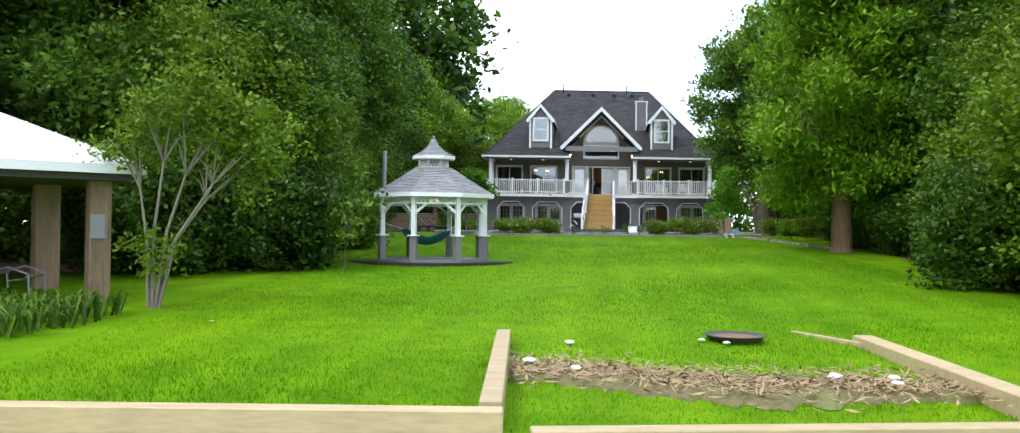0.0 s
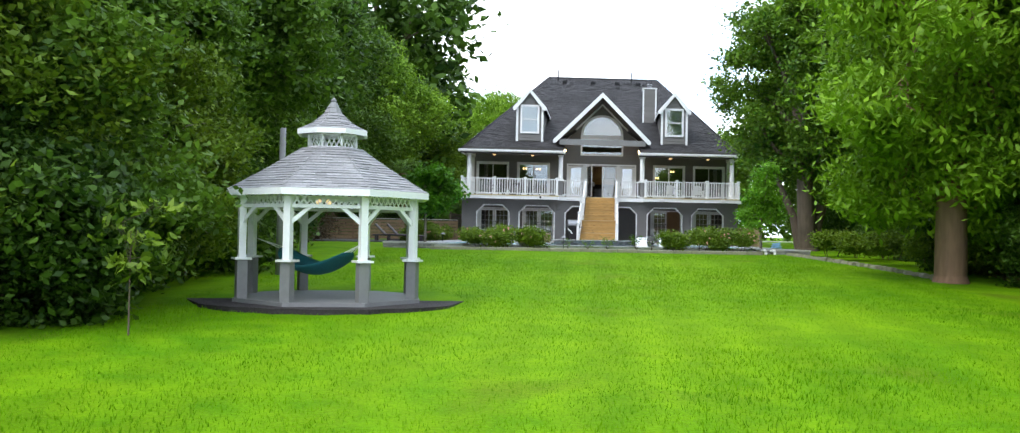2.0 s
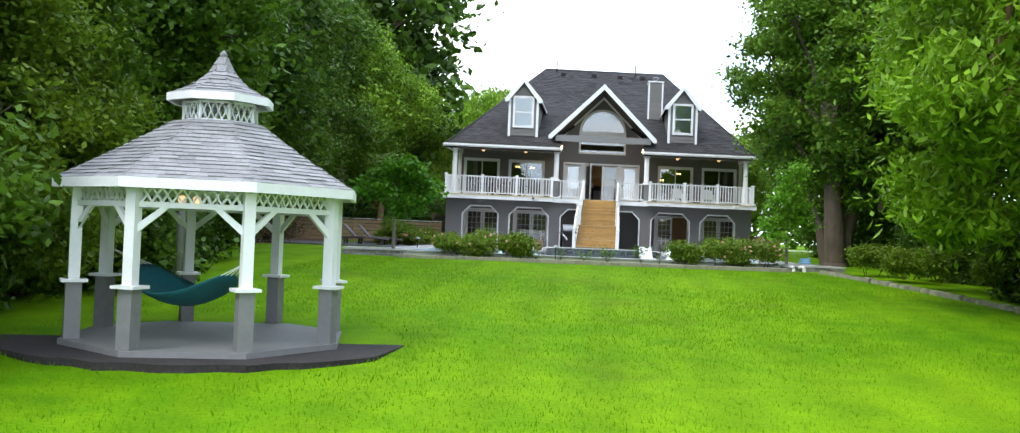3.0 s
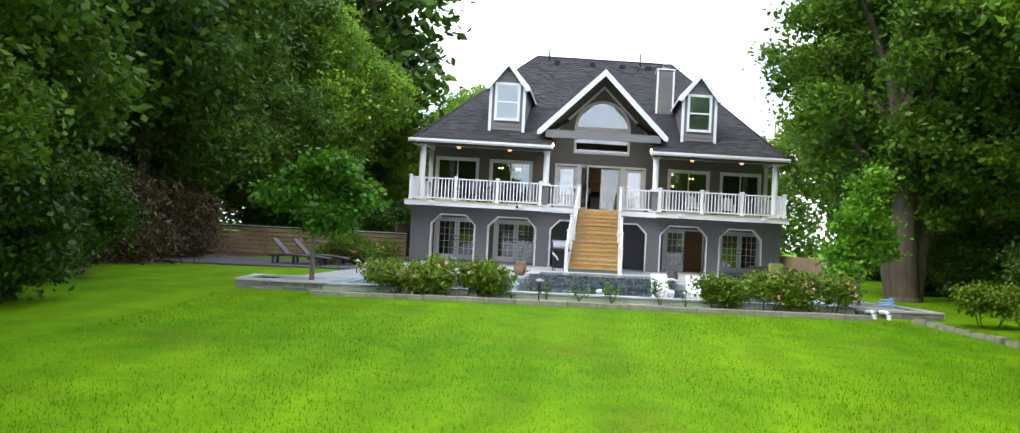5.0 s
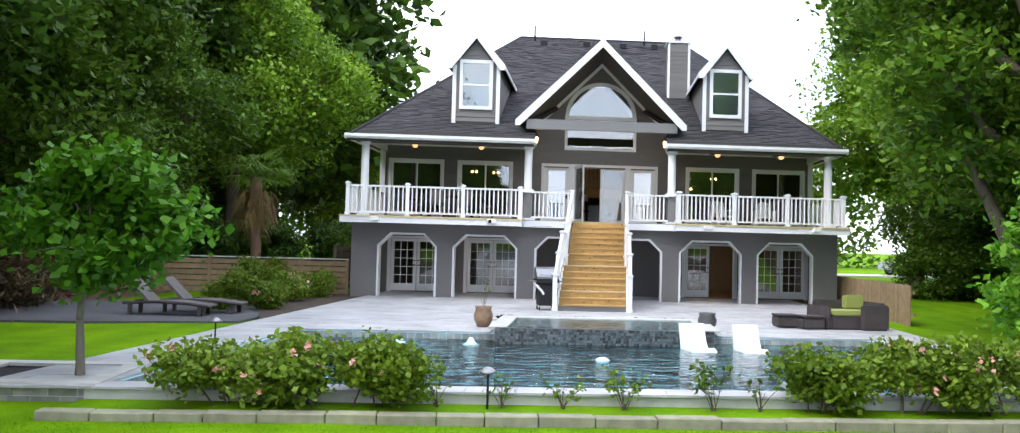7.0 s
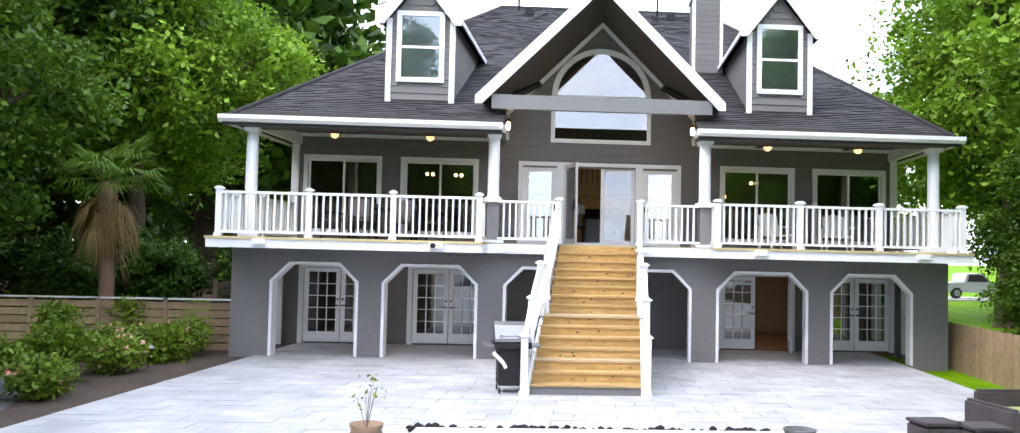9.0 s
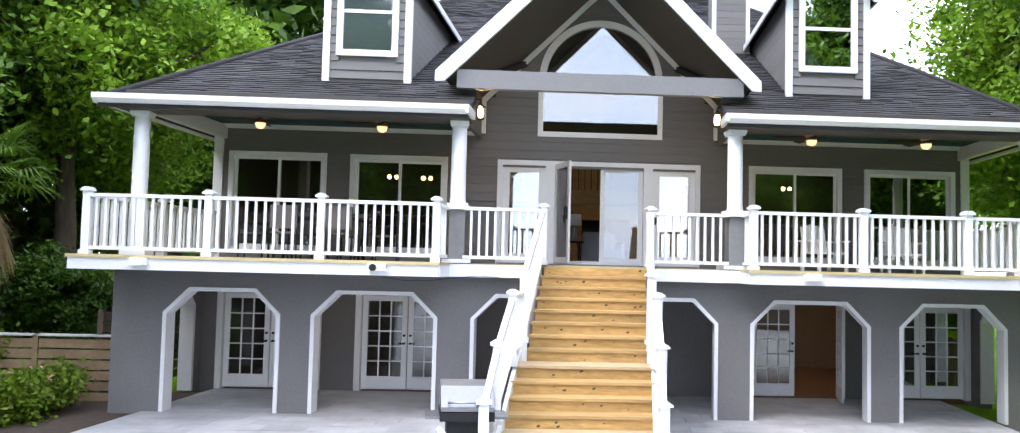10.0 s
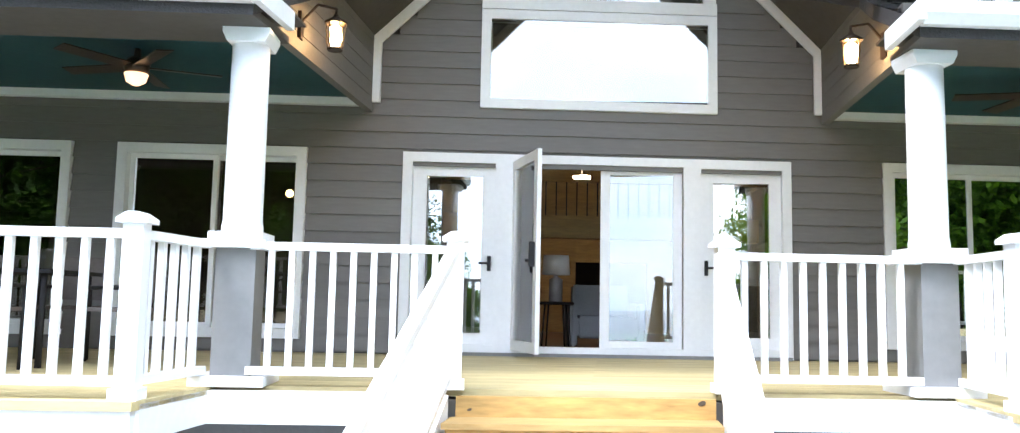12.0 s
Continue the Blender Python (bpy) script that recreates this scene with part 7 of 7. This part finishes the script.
def sun_lounger(x, y, turn):
    s = thing("sun_lounger", "brown wicker sun lounger with raised back", "lounger", "sun loungers", at=pose(x, y, -0.07, 0, 0, turn))
    for e in (-0.3, 0.3):
        bm = bmesh.new()
        limb(bm, [Vector((-0.95, e, 0.26)), Vector((-0.2, e, 0.3)), Vector((0.5, e, 0.27)), Vector((0.95, e, 0.22))], 0.035, 0.035, 7)
        part("side_rail", bm, M_WICKER, s)
    bm = bmesh.new()
    prism(bm, [(-0.35, 0.3), (0.2, 0.32), (0.95, 0.24), (0.95, 0.2), (0.2, 0.28), (-0.35, 0.26)], -0.29, 0.29)
    part("seat", bm, M_SLING, s)
    bm = bmesh.new()
    prism(bm, [(-0.35, 0.3), (-0.85, 0.8), (-0.9, 0.77), (-0.4, 0.26)], -0.29, 0.29)
    part("backrest", bm, M_SLING, s)
    for p in (-0.8, 0.75):
        for e in (-0.28, 0.28):
            bm = bmesh.new()
            box(bm, p - 0.04, p + 0.04, e - 0.03, e + 0.03, 0.0, 0.27)
            part("leg", bm, M_WICKER, s)


sun_lounger(-11.4, -10.4, -4)
sun_lounger(-10.9, -9.6, -4)


def slat_fence():
    f = thing("wooden_fence", "weathered horizontal-slat wooden fence with a pale cap rail", "fence")
    y = -2.2
    xs = [-17.2 + 1.45 * i for i in range(7)]
    for i, x in enumerate(xs):
        bm = bmesh.new()
        box(bm, x - 0.045, x + 0.045, y - 0.06, y + 0.03, -0.3, 1.05)
        part("post", bm, M_FENCE, f)
    for x0, x1 in zip(xs, xs[1:]):
        for k in range(6):
            bm = bmesh.new()
            box(bm, x0 + 0.045, x1 - 0.045, y - 0.012, y + 0.012, -0.05 + 0.18 * k, 0.1 + 0.18 * k)
            part("slat", bm, M_FENCE, f)
        bm = bmesh.new()
        box(bm, x0 - 0.04, x1 + 0.04, y - 0.07, y + 0.05, 1.05, 1.085)
        part("cap_rail", bm, M_CAPSTONE, f, "pale sun-bleached cap rail")


slat_fence()


def board_fence():
    f = thing("wooden_fence", "plain tan vertical-board wooden fence", "fence")
    for i in range(52):
        y = -1.4 - 0.152 * i
        bm = bmesh.new()
        box(bm, -0.012, 0.012, 0.0, 0.146, -0.25, 0.92 + 0.01 * ((i * 7) % 3))
        o = part("board", bm, M_FENCE, f)
        o.location = (sx(7.95, y), y, 0)
    for z in (0.15, 0.7):
        bm = bmesh.new()
        box(bm, 7.965, 8.01, -9.3, -1.3, z, z + 0.08)
        part("rail", bm, M_FENCE, f, "", True)


board_fence()


def palm(x, y):
    p = thing("windmill_palm", "shaggy palm with fan fronds and a dry brown skirt", "palm", at=pose(x, y, -0.1))
    bm = bmesh.new()
    limb(bm, [Vector((0, 0, -0.1)), Vector((0.05, 0, 1.3)), Vector((0.0, 0, 2.6)), Vector((0, 0, 3.8))], 0.16, 0.2, 10)
    part("trunk", bm, M_REDBARK, p)
    r2 = random.Random(2)
    green, dry = bmesh.new(), bmesh.new()

    def fan(bm, base, d, size, droop):
        side = d.cross(Vector((0, 0, 1))).normalized()
        rod(bm, base, base + d * size * 0.7, 0.012, 0.008, 4, caps=False)
        c = base + d * size * 0.7
        for k in range(-9, 10):
            a = k * 0.16
            v = (d * math.cos(a) + side * math.sin(a)).normalized()
            mid = c + v * size * 0.4 + Vector((0, 0, -0.04 * droop))
            tip = c + v * size * 0.75 + Vector((0, 0, -0.28 * droop * r2.uniform(0.6, 1.4)))
            w = v.cross(Vector((0, 0, 1))).normalized() * 0.022
            q = [bm.verts.new(t) for t in (c, mid + w, tip, mid - w)]
            bm.faces.new(q)
    for i in range(26):
        a, e = i * 2.4, r2.uniform(-0.15, 0.95)
        d = Vector((math.cos(a) * math.cos(e), math.sin(a) * math.cos(e), math.sin(e)))
        fan(green, Vector((0, 0, 3.85)), d, r2.uniform(0.95, 1.25), 1.0)
    for i in range(30):
        a, e = i * 2.4 + 1, r2.uniform(-1.35, -0.45)
        d = Vector((math.cos(a) * math.cos(e), math.sin(a) * math.cos(e), math.sin(e)))
        fan(dry, Vector((0, 0, r2.uniform(2.9, 3.8))), d, r2.uniform(0.65, 0.95), 1.6)
    part("crown", green, L_PALM, p)
    part("dry_skirt", dry, L_BROWN, p, "hanging dry brown fronds")


palm(-11.7, -1.2)

# ---- the yard's near end: pavilion, crape myrtle, lumber frame ----
# laid out on a 1 : 1.2 plan, then enlarged about the walk's first point
def near_z(x, y):
    return -1.08 + 0.01 * max(0.0, min(6.0, y + 52)) if y > -52 else -1.08 + 0.00063 * (y + 52)


def enlarged(k):
    c = Vector((-9.684, -60.569, 0.1))
    m = Matrix.Translation(c) @ Matrix.Scale(k, 4) @ Matrix.Translation(-c)
    bpy.context.view_layer.update()
    for o in list(bpy.data.objects):
        if o.parent is None and o.name not in PLACED:
            o.matrix_world = m @ o.matrix_world
            PLACED.add(o.name)


PLACED = {o.name for o in bpy.data.objects}


def pavilion():
    # built from its near eave corner, turned towards the yard
    p = thing("pavilion", "open timber pavilion with a white metal hip roof", "pavilion", at=pose(-14.3, -47.75, 0, 0, 0, 35))
    for x, y, w, m in ((-0.45, 0.75, 0.15, M_ROUGHPOST), (-0.8, 2.7, 0.18, M_ROUGHPOST), (-0.5, 4.9, 0.15, M_ROUGHPOST), (-6.0, 0.75, 0.2, M_ROUGHPOST), (-6.0, 4.7, 0.2, M_ROUGHPOST)):
        bm = bmesh.new()
        box(bm, x - w, x + w, y - w, y + w, -1.3, 0.84)
        bmesh.ops.bevel(bm, geom=bm.edges[:], offset=0.02, segments=1, affect="EDGES")
        part("post", bm, m, p)
    A, B, C, D = (0, 0), (-6.6, 0), (-6.6, 5.4), (0, 5.4)
    r0, r1 = (-2.6, 2.7, 2.25), (-4.0, 2.7, 2.25)
    bm = bmesh.new()
    v = [bm.verts.new((x, y, 0.96)) for x, y in (A, B, C, D)] + [bm.verts.new(r0), bm.verts.new(r1)]
    for f in ((0, 4, 5, 1), (1, 5, 2), (2, 5, 4, 3), (3, 4, 0)):
        bm.faces.new([v[i] for i in f])
    bmesh.ops.recalc_face_normals(bm, faces=bm.faces[:])
    rf = part("roof", bm, M_METALROOF, p, "white standing-seam metal roof")
    for i in range(1, 20):
        x = -6.6 * i / 20
        g = min(1.0, abs(x) / 2.6, abs(x + 6.6) / 2.6)
        bm = bmesh.new()
        rod(bm, (x, 0, 0.965), (x, 2.7 * g, 0.965 + 1.29 * g), 0.012, n=4)
        part("seam", bm, M_METALROOF, rf)
    for q in ((-6.6, 0, -0.03, 0.03), (-6.6, 0, 5.37, 5.43), (-6.63, -6.57, 0.03, 5.37), (-0.03, 0.03, 0.03, 5.37)):
        bm = bmesh.new()
        box(bm, *q, 0.83, 0.955)
        part("eave_gutter", bm, M_WHITE, p, "white eave gutter")
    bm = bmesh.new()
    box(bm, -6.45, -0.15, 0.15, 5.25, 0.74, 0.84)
    part("ceiling", bm, M_SOFFIT, p, "underside with its shade put into the colour")
    b = thing("electric_box", "grey electric box on a timber post", "electric box", at=pose(-15.0, -47.58, 0.1))
    bm = bmesh.new()
    box(bm, -0.1, 0.1, -0.08, 0.0, -0.2, 0.15)
    part("box", bm, M_FABRIC, b)
    bm = bmesh.new()
    for e in (-0.04, 0.05):
        limb(bm, [Vector((e, -0.04, -0.2)), Vector((e * 1.6, -0.06, -0.7)), Vector((e * 2.5, -0.12, -1.28))], 0.012, 0.012, 5)
    part("cable", bm, M_ROUGHGREY, b)
    c = thing("metal_chair", "pale tubular metal garden chair under the pavilion", "chair", at=pose(-16.3, -47.3, near_z(-16.3, -47.3)))
    bm = bmesh.new()
    for e in (-0.25, 0.25):
        limb(bm, [Vector((-0.25, e, 0)), Vector((-0.28, e, 0.42)), Vector((0.0, e, 0.5)), Vector((0.28, e, 0.4)), Vector((0.3, e, 0))], 0.018, 0.018, 6)
    for xx, z in ((-0.25, 0.4), (0.0, 0.3), (0.25, 0.36)):
        rod(bm, (xx, -0.25, z), (xx, 0.25, z), 0.015, n=6)
    part("frame", bm, M_STEEL, c)


pavilion()


def crape_myrtle():
    t = thing("crape_myrtle", "multi-stemmed small tree with pale bark and airy crown", "tree", at=pose(-14.0, -48.3, near_z(-14, -48.4)))
    bm = bmesh.new()
    r2 = random.Random(12)
    blobs = []
    for ex, ey, ez in ((-0.4, 0.3, 2.3), (0.3, -0.1, 2.8), (0.8, 0.1, 2.6), (1.5, 0.0, 2.4), (1.2, 0.5, 2.1)):
        e = Vector((ex, ey, ez))
        m = Vector((ex * 0.22, ey * 0.3, ez * 0.4)) + Vector((r2.uniform(-0.08, 0.08), 0, 0))
        k = Vector((ex * 0.55, ey * 0.5, ez * 0.72))
        limb(bm, [Vector((ex * 0.06, 0, -0.1)), m, k, e], 0.03, 0.01, 7)
        for _ in range(5):
            f = k.lerp(e, r2.random()) + Vector((r2.uniform(-0.5, 0.5), r2.uniform(-0.4, 0.4), r2.uniform(0.1, 0.5)))
            limb(bm, [k, k.lerp(f, 0.5) + Vector((0, 0, 0.08)), f], 0.016, 0.004, 5)
        blobs.append((ex, ey, ez, 0.55, 0.5, 0.4))
        blobs.append((ex * 0.8 + 0.2, ey, ez + 0.35, 0.4, 0.4, 0.28))
    blobs.append((0.05, -0.1, 0.75, 0.4, 0.35, 0.35))
    part("trunk", bm, M_BARKPALE, t)
    leaf_cloud("crown", lobes(19, blobs, 300, 22, 0.12, 0.25), 0.055, L_LIGHT, 19, t)


crape_myrtle()
enlarged(1.19)


def strap_plants():
    o = thing("daylily_clump", "thick clump of arching green strap leaves", "plant")
    bm = bmesh.new()
    r2 = random.Random(8)
    for i in range(700):
        x, y = r2.uniform(-16.6, -14.0), r2.uniform(-51.6, -49.2)
        if x > -14.3 and y < -50.6:
            continue
        z = near_z(x, y)
        a, ln = r2.uniform(0, 6.28), r2.uniform(0.2, 0.42)
        d = Vector((math.cos(a), math.sin(a), 0))
        w = Vector((-d.y, d.x, 0)) * 0.018
        p0, p1, p2 = Vector((x, y, z - 0.02)), Vector((x, y, z)) + d * ln * 0.35 + Vector((0, 0, ln * 0.85)), Vector((x, y, z)) + d * ln + Vector((0, 0, ln * 0.5))
        v = [bm.verts.new(q) for q in (p0 - w, p0 + w, p1 + w, p1 - w, p2)]
        bm.faces.new(v[:4])
        bm.faces.new((v[3], v[2], v[4]))
    part("leaves", bm, L_MID, o)


strap_plants()
enlarged(1.24)


def lumber_frame():
    def beam(lb, p, q, w, z0, z1, mat=M_PINEPALE):
        o = thing("lumber_beam", lb, "timber", "landscape timbers")
        p, q = Vector((*p, 0)), Vector((*q, 0))
        d = (q - p)
        ln = d.length
        bm = bmesh.new()
        box(bm, 0, ln, -w, 0, z0, z1)
        bmesh.ops.bevel(bm, geom=bm.edges[:], offset=0.008, segments=1, affect="EDGES")
        b = part("beam", bm, mat, o)
        b.matrix_basis = Matrix.Translation(p) @ Matrix.Rotation(math.atan2(d.y, d.x), 4, "Z")
    beam("pale new lumber beam along the lawn's end", (-13.6, -55.32), (-9.44, -55.58), 0.14, -1.3, -0.92)
    beam("pale lumber beam running up the lawn", (-9.44, -55.45), (-9.19, -51.8), -0.14, -1.3, -0.915)
    beam("low pale lumber beam before the bare patch", (-9.3, -55.72), (-3.5, -55.55), 0.14, -1.3, -1.0)
    beam("tan lumber beam beside the bare patch", (-5.6, -51.7), (-6.05, -55.5), -0.2, -1.3, -0.97)
    beam("thin board lying at the beam's end", (-5.9, -50.9), (-5.55, -52.0), 0.06, -1.15, -1.02)


lumber_frame()
flat_patch = bmesh.new()
r2 = random.Random(6)
rows = []
for i in range(41):
    f = i / 40
    x = -9.35 + 3.5 * f
    mid = -53.35 - 1.05 * f + 0.14 * math.sin(9 * f)
    half = (0.5 - 0.22 * f) * (0.25 + math.sin(math.pi * f) ** 0.5) * r2.uniform(0.7, 1.25)
    rows.append([flat_patch.verts.new((x, mid + half * k, near_z(0, mid + half * k) + (0.028 if abs(k) < 0.9 else -0.04))) for k in (-1.3, -0.8, 0, 0.8, 1.3)])
for p, q in zip(rows, rows[1:]):
    for k in range(4):
        flat_patch.faces.new((p[k], q[k], q[k + 1], p[k + 1])).smooth = True
tagged(part("bare_patch", flat_patch, M_DRYSOIL), "bare brown straw patch in the lawn", "soil", kind="structure")
rng = np.random.default_rng(5)
f = rng.random(2600)
straw = np.stack([-9.4 + 3.6 * f, -53.35 - 1.05 * f + 0.14 * np.sin(9 * f) + rng.normal(size=2600) * 0.34, np.full(2600, near_z(0, -53.6) + 0.035) + rng.random(2600) * 0.02], 1)
tagged(leaf_cloud("straw", straw, 0.02, M_STRAW, 5, None, 5.0, up=2.5), "scattered dry straw on the bare patch", "straw", kind="stuff")
fp = thing("fire_pan", "shallow rusty metal fire pan on the grass", "fire pan", at=pose(-6.82, -51.6, near_z(0, -51.6) - 0.02))
bm = bmesh.new()
lathe(bm, [(0.12, 0.0), (0.25, 0.05), (0.31, 0.11), (0.33, 0.115), (0.3, 0.1), (0.2, 0.075)], 26)
part("pan", bm, M_CONCRETE, fp)
bm = bmesh.new()
lathe(bm, [(0.28, 0.08), (0.2, 0.1), (0.05, 0.105)], 20)
part("ash", bm, M_REDBARK, fp, "rusty brown ash")
for i, (x, y, s) in enumerate(((-8.6, -51.9, 0.05), (-9.1, -53.1, 0.06), (-8.75, -53.5, 0.05), (-7.2, -51.7, 0.04), (-6.75, -53.9, 0.06), (-6.4, -54.2, 0.05), (-6.3, -53.95, 0.05), (-7.0, -51.9, 0.04), (-12.6, -50.3, 0.04))):
    bm = bmesh.new()
    bmesh.ops.create_icosphere(bm, subdivisions=2, radius=s)
    for v in bm.verts:
        v.co.z *= 0.4
        v.co += v.co * 0.35 * noise.noise(v.co * 40 + Vector((i, 0, 0)))
    o = part("litter_scrap", bm, M_PLASTIC)
    o.matrix_world = pose(x, y, near_z(x, y) + 0.05, 0, 0, 40 * i)
    tagged(o, "crumpled white scrap lying on the grass", "litter", "white scraps")
enlarged(1.29)
pole = thing("metal_pole", "plain grey metal pole behind the gazebo", "pole", at=pose(-12.4, -31.0, ground_z(0, -31)))
bm = bmesh.new()
rod(bm, (0, 0, -0.1), (0.04, 0, 3.35), 0.07, n=10)
part("pole", bm, M_GREYPAINT, pole)

# ---- the lake behind the walk's start, far woods, road and car ----
lake = bmesh.new()
box(lake, -900, 900, -900, -63, -2.4, -1.64)
tagged(part("lake", lake, M_WATER), "pale open lake behind the lawn", "lake", kind="structure")


def far_woods(name, pts, h, seed, mat):
    rng = np.random.default_rng(seed)
    out = []
    for x, y in pts:
        k = 34
        c = np.stack([x + rng.normal(size=k) * 3.0, y + rng.normal(size=k) * 3.0, np.abs(rng.random(k)) ** 0.8 * h], 1)
        out.append(np.repeat(c, 55, 0) + rng.normal(size=(k * 55, 3)) * np.array([0.9, 0.9, 0.7]))
    o = leaf_cloud(name, np.concatenate(out), 0.5, mat, seed)
    return tagged(o, "distant dense green woods", "woods", kind="stuff")


far_woods("far_woods", [(-34, -60 + 5 * i) for i in range(22)] + [(-31 + 5 * i, 54) for i in range(8)], 11, 3, L_DARK)
far_woods("far_woods", [(42, -66 + 5 * i) for i in range(18)] + [(30 + 3 * i, -62) for i in range(4)] + [(14 + 6 * i, 62) for i in range(5)], 11, 4, L_MID)
tagged(boxed("road", M_CAPSTONE, None, (14, 120, 29, 33.5, -0.3, 0.06), skew=False), "pale concrete drive beyond the trees", "road", kind="structure")


def car(x, y, turn):
    c = thing("parked_car", "silver pickup truck parked on the drive", "car", at=pose(x, y, 0.08, 0, 0, turn))
    paint = material("silver_car_paint", (0.5, 0.52, 0.54), 0.25, 0.05, 20, 1, 0.0, metal=0.4)
    bm = bmesh.new()
    prism(bm, [(-2.4, 0.4), (-2.4, 0.95), (-0.7, 1.0), (1.0, 1.0), (2.2, 0.9), (2.4, 0.6), (2.35, 0.35)], -0.85, 0.85)
    bmesh.ops.bevel(bm, geom=bm.edges[:], offset=0.06, segments=2, affect="EDGES")
    part("body", bm, paint, c)
    bm = bmesh.new()
    prism(bm, [(-0.9, 1.0), (-0.7, 1.55), (0.3, 1.58), (1.0, 1.0)], -0.75, 0.75)
    bmesh.ops.bevel(bm, geom=bm.edges[:], offset=0.05, segments=2, affect="EDGES")
    part("cabin", bm, paint, c)
    bm = bmesh.new()
    prism(bm, [(-0.7, 1.05), (-0.6, 1.45), (0.25, 1.48), (0.75, 1.05)], -0.765, 0.765)
    part("window", bm, M_BLACK, c, "dark side windows")
    for p in (-1.5, 1.5):
        for q in (-0.8, 0.8):
            bm = bmesh.new()
            rod(bm, (p, q - 0.1, 0.34), (p, q + 0.1, 0.34), 0.34, n=20)
            w = part("wheel", bm, M_BLACK, c)
            bm = bmesh.new()
            rod(bm, (p, q - 0.11, 0.34), (p, q + 0.11, 0.34), 0.2, n=16)
            part("rim", bm, M_STEEL, w)


car(28.6, 31.2, 3)


# ---- grass blades on the near lawn ----
def grass_blades():
    rng = np.random.default_rng(41)
    n = 260000
    y = -57.5 + 36.4 * rng.random(n) ** 1.7
    x = -8.9 + (y + 55) * 0.145 + rng.uniform(-7.0, 8.5, n)
    xo, yo = -9.684 + (x + 9.684) / 1.29, -60.569 + (y + 60.569) / 1.29
    ok = (((x + 10.5) / 2.2) ** 2 + ((y + 35.45) / 2.0) ** 2 > 1.1) & ((np.abs(yo + 53.35 + 0.3 * (xo + 9.35)) > rng.uniform(0.0, 0.45, n)) | (rng.random(n) < 0.3) | (xo < -9.3) | (xo > -5.9)) & (x > -14.6)
    x, y = x[ok], y[ok]
    n = len(x)
    yk = [-60, -52, -48.6, -44, -36, -28, -21, -12]
    zk = [-1.6, -1.47, -1.38, -1.18, -0.86, -0.5, -0.2, -0.12]
    z = np.interp(y, yk, zk)
    a = rng.uniform(0, 2 * np.pi, n)
    h = rng.uniform(0.02, 0.055, n)
    w = rng.uniform(0.005, 0.01, n)
    lean = rng.normal(size=(n, 2)) * 0.5
    v = np.zeros((n, 3, 3))
    v[:, 0] = np.stack([x - w * np.cos(a), y - w * np.sin(a), z - 0.03], 1)
    v[:, 1] = np.stack([x + w * np.cos(a), y + w * np.sin(a), z - 0.03], 1)
    v[:, 2] = np.stack([x + lean[:, 0] * h, y + lean[:, 1] * h, z + h], 1)
    me = bpy.data.meshes.new("grass")
    me.vertices.add(3 * n)
    me.vertices.foreach_set("co", v.astype(np.float32).ravel())
    me.loops.add(3 * n)
    me.loops.foreach_set("vertex_index", np.arange(3 * n, dtype=np.int32))
    me.polygons.add(n)
    me.polygons.foreach_set("loop_start", np.arange(0, 3 * n, 3, dtype=np.int32))
    me.polygons.foreach_set("loop_total", np.full(n, 3, dtype=np.int32))
    me.update(calc_edges=True)
    me.materials.append(L_GRASS)
    tagged(new("grass", me), "short bright green grass blades", "grass", kind="stuff")


grass_blades()

slab_stones("paver", M_PAVER, [(-7.2, 6.8, -11.2, -0.76), (-7.2, -2.15, -13.5, -11.2), (2.35, 6.8, -13.5, -11.2), (-7.2, -5.85, -20.3, -13.5), (5.5, 6.8, -20.3, -13.5), (-5.85, 5.5, -20.3, -19.88)],
            terrace, -0.028, 0.0, (0.6, 0.4), 5, keep=lambda x, y: -9.4 < y < -3.6 and abs(x) < 6.0)
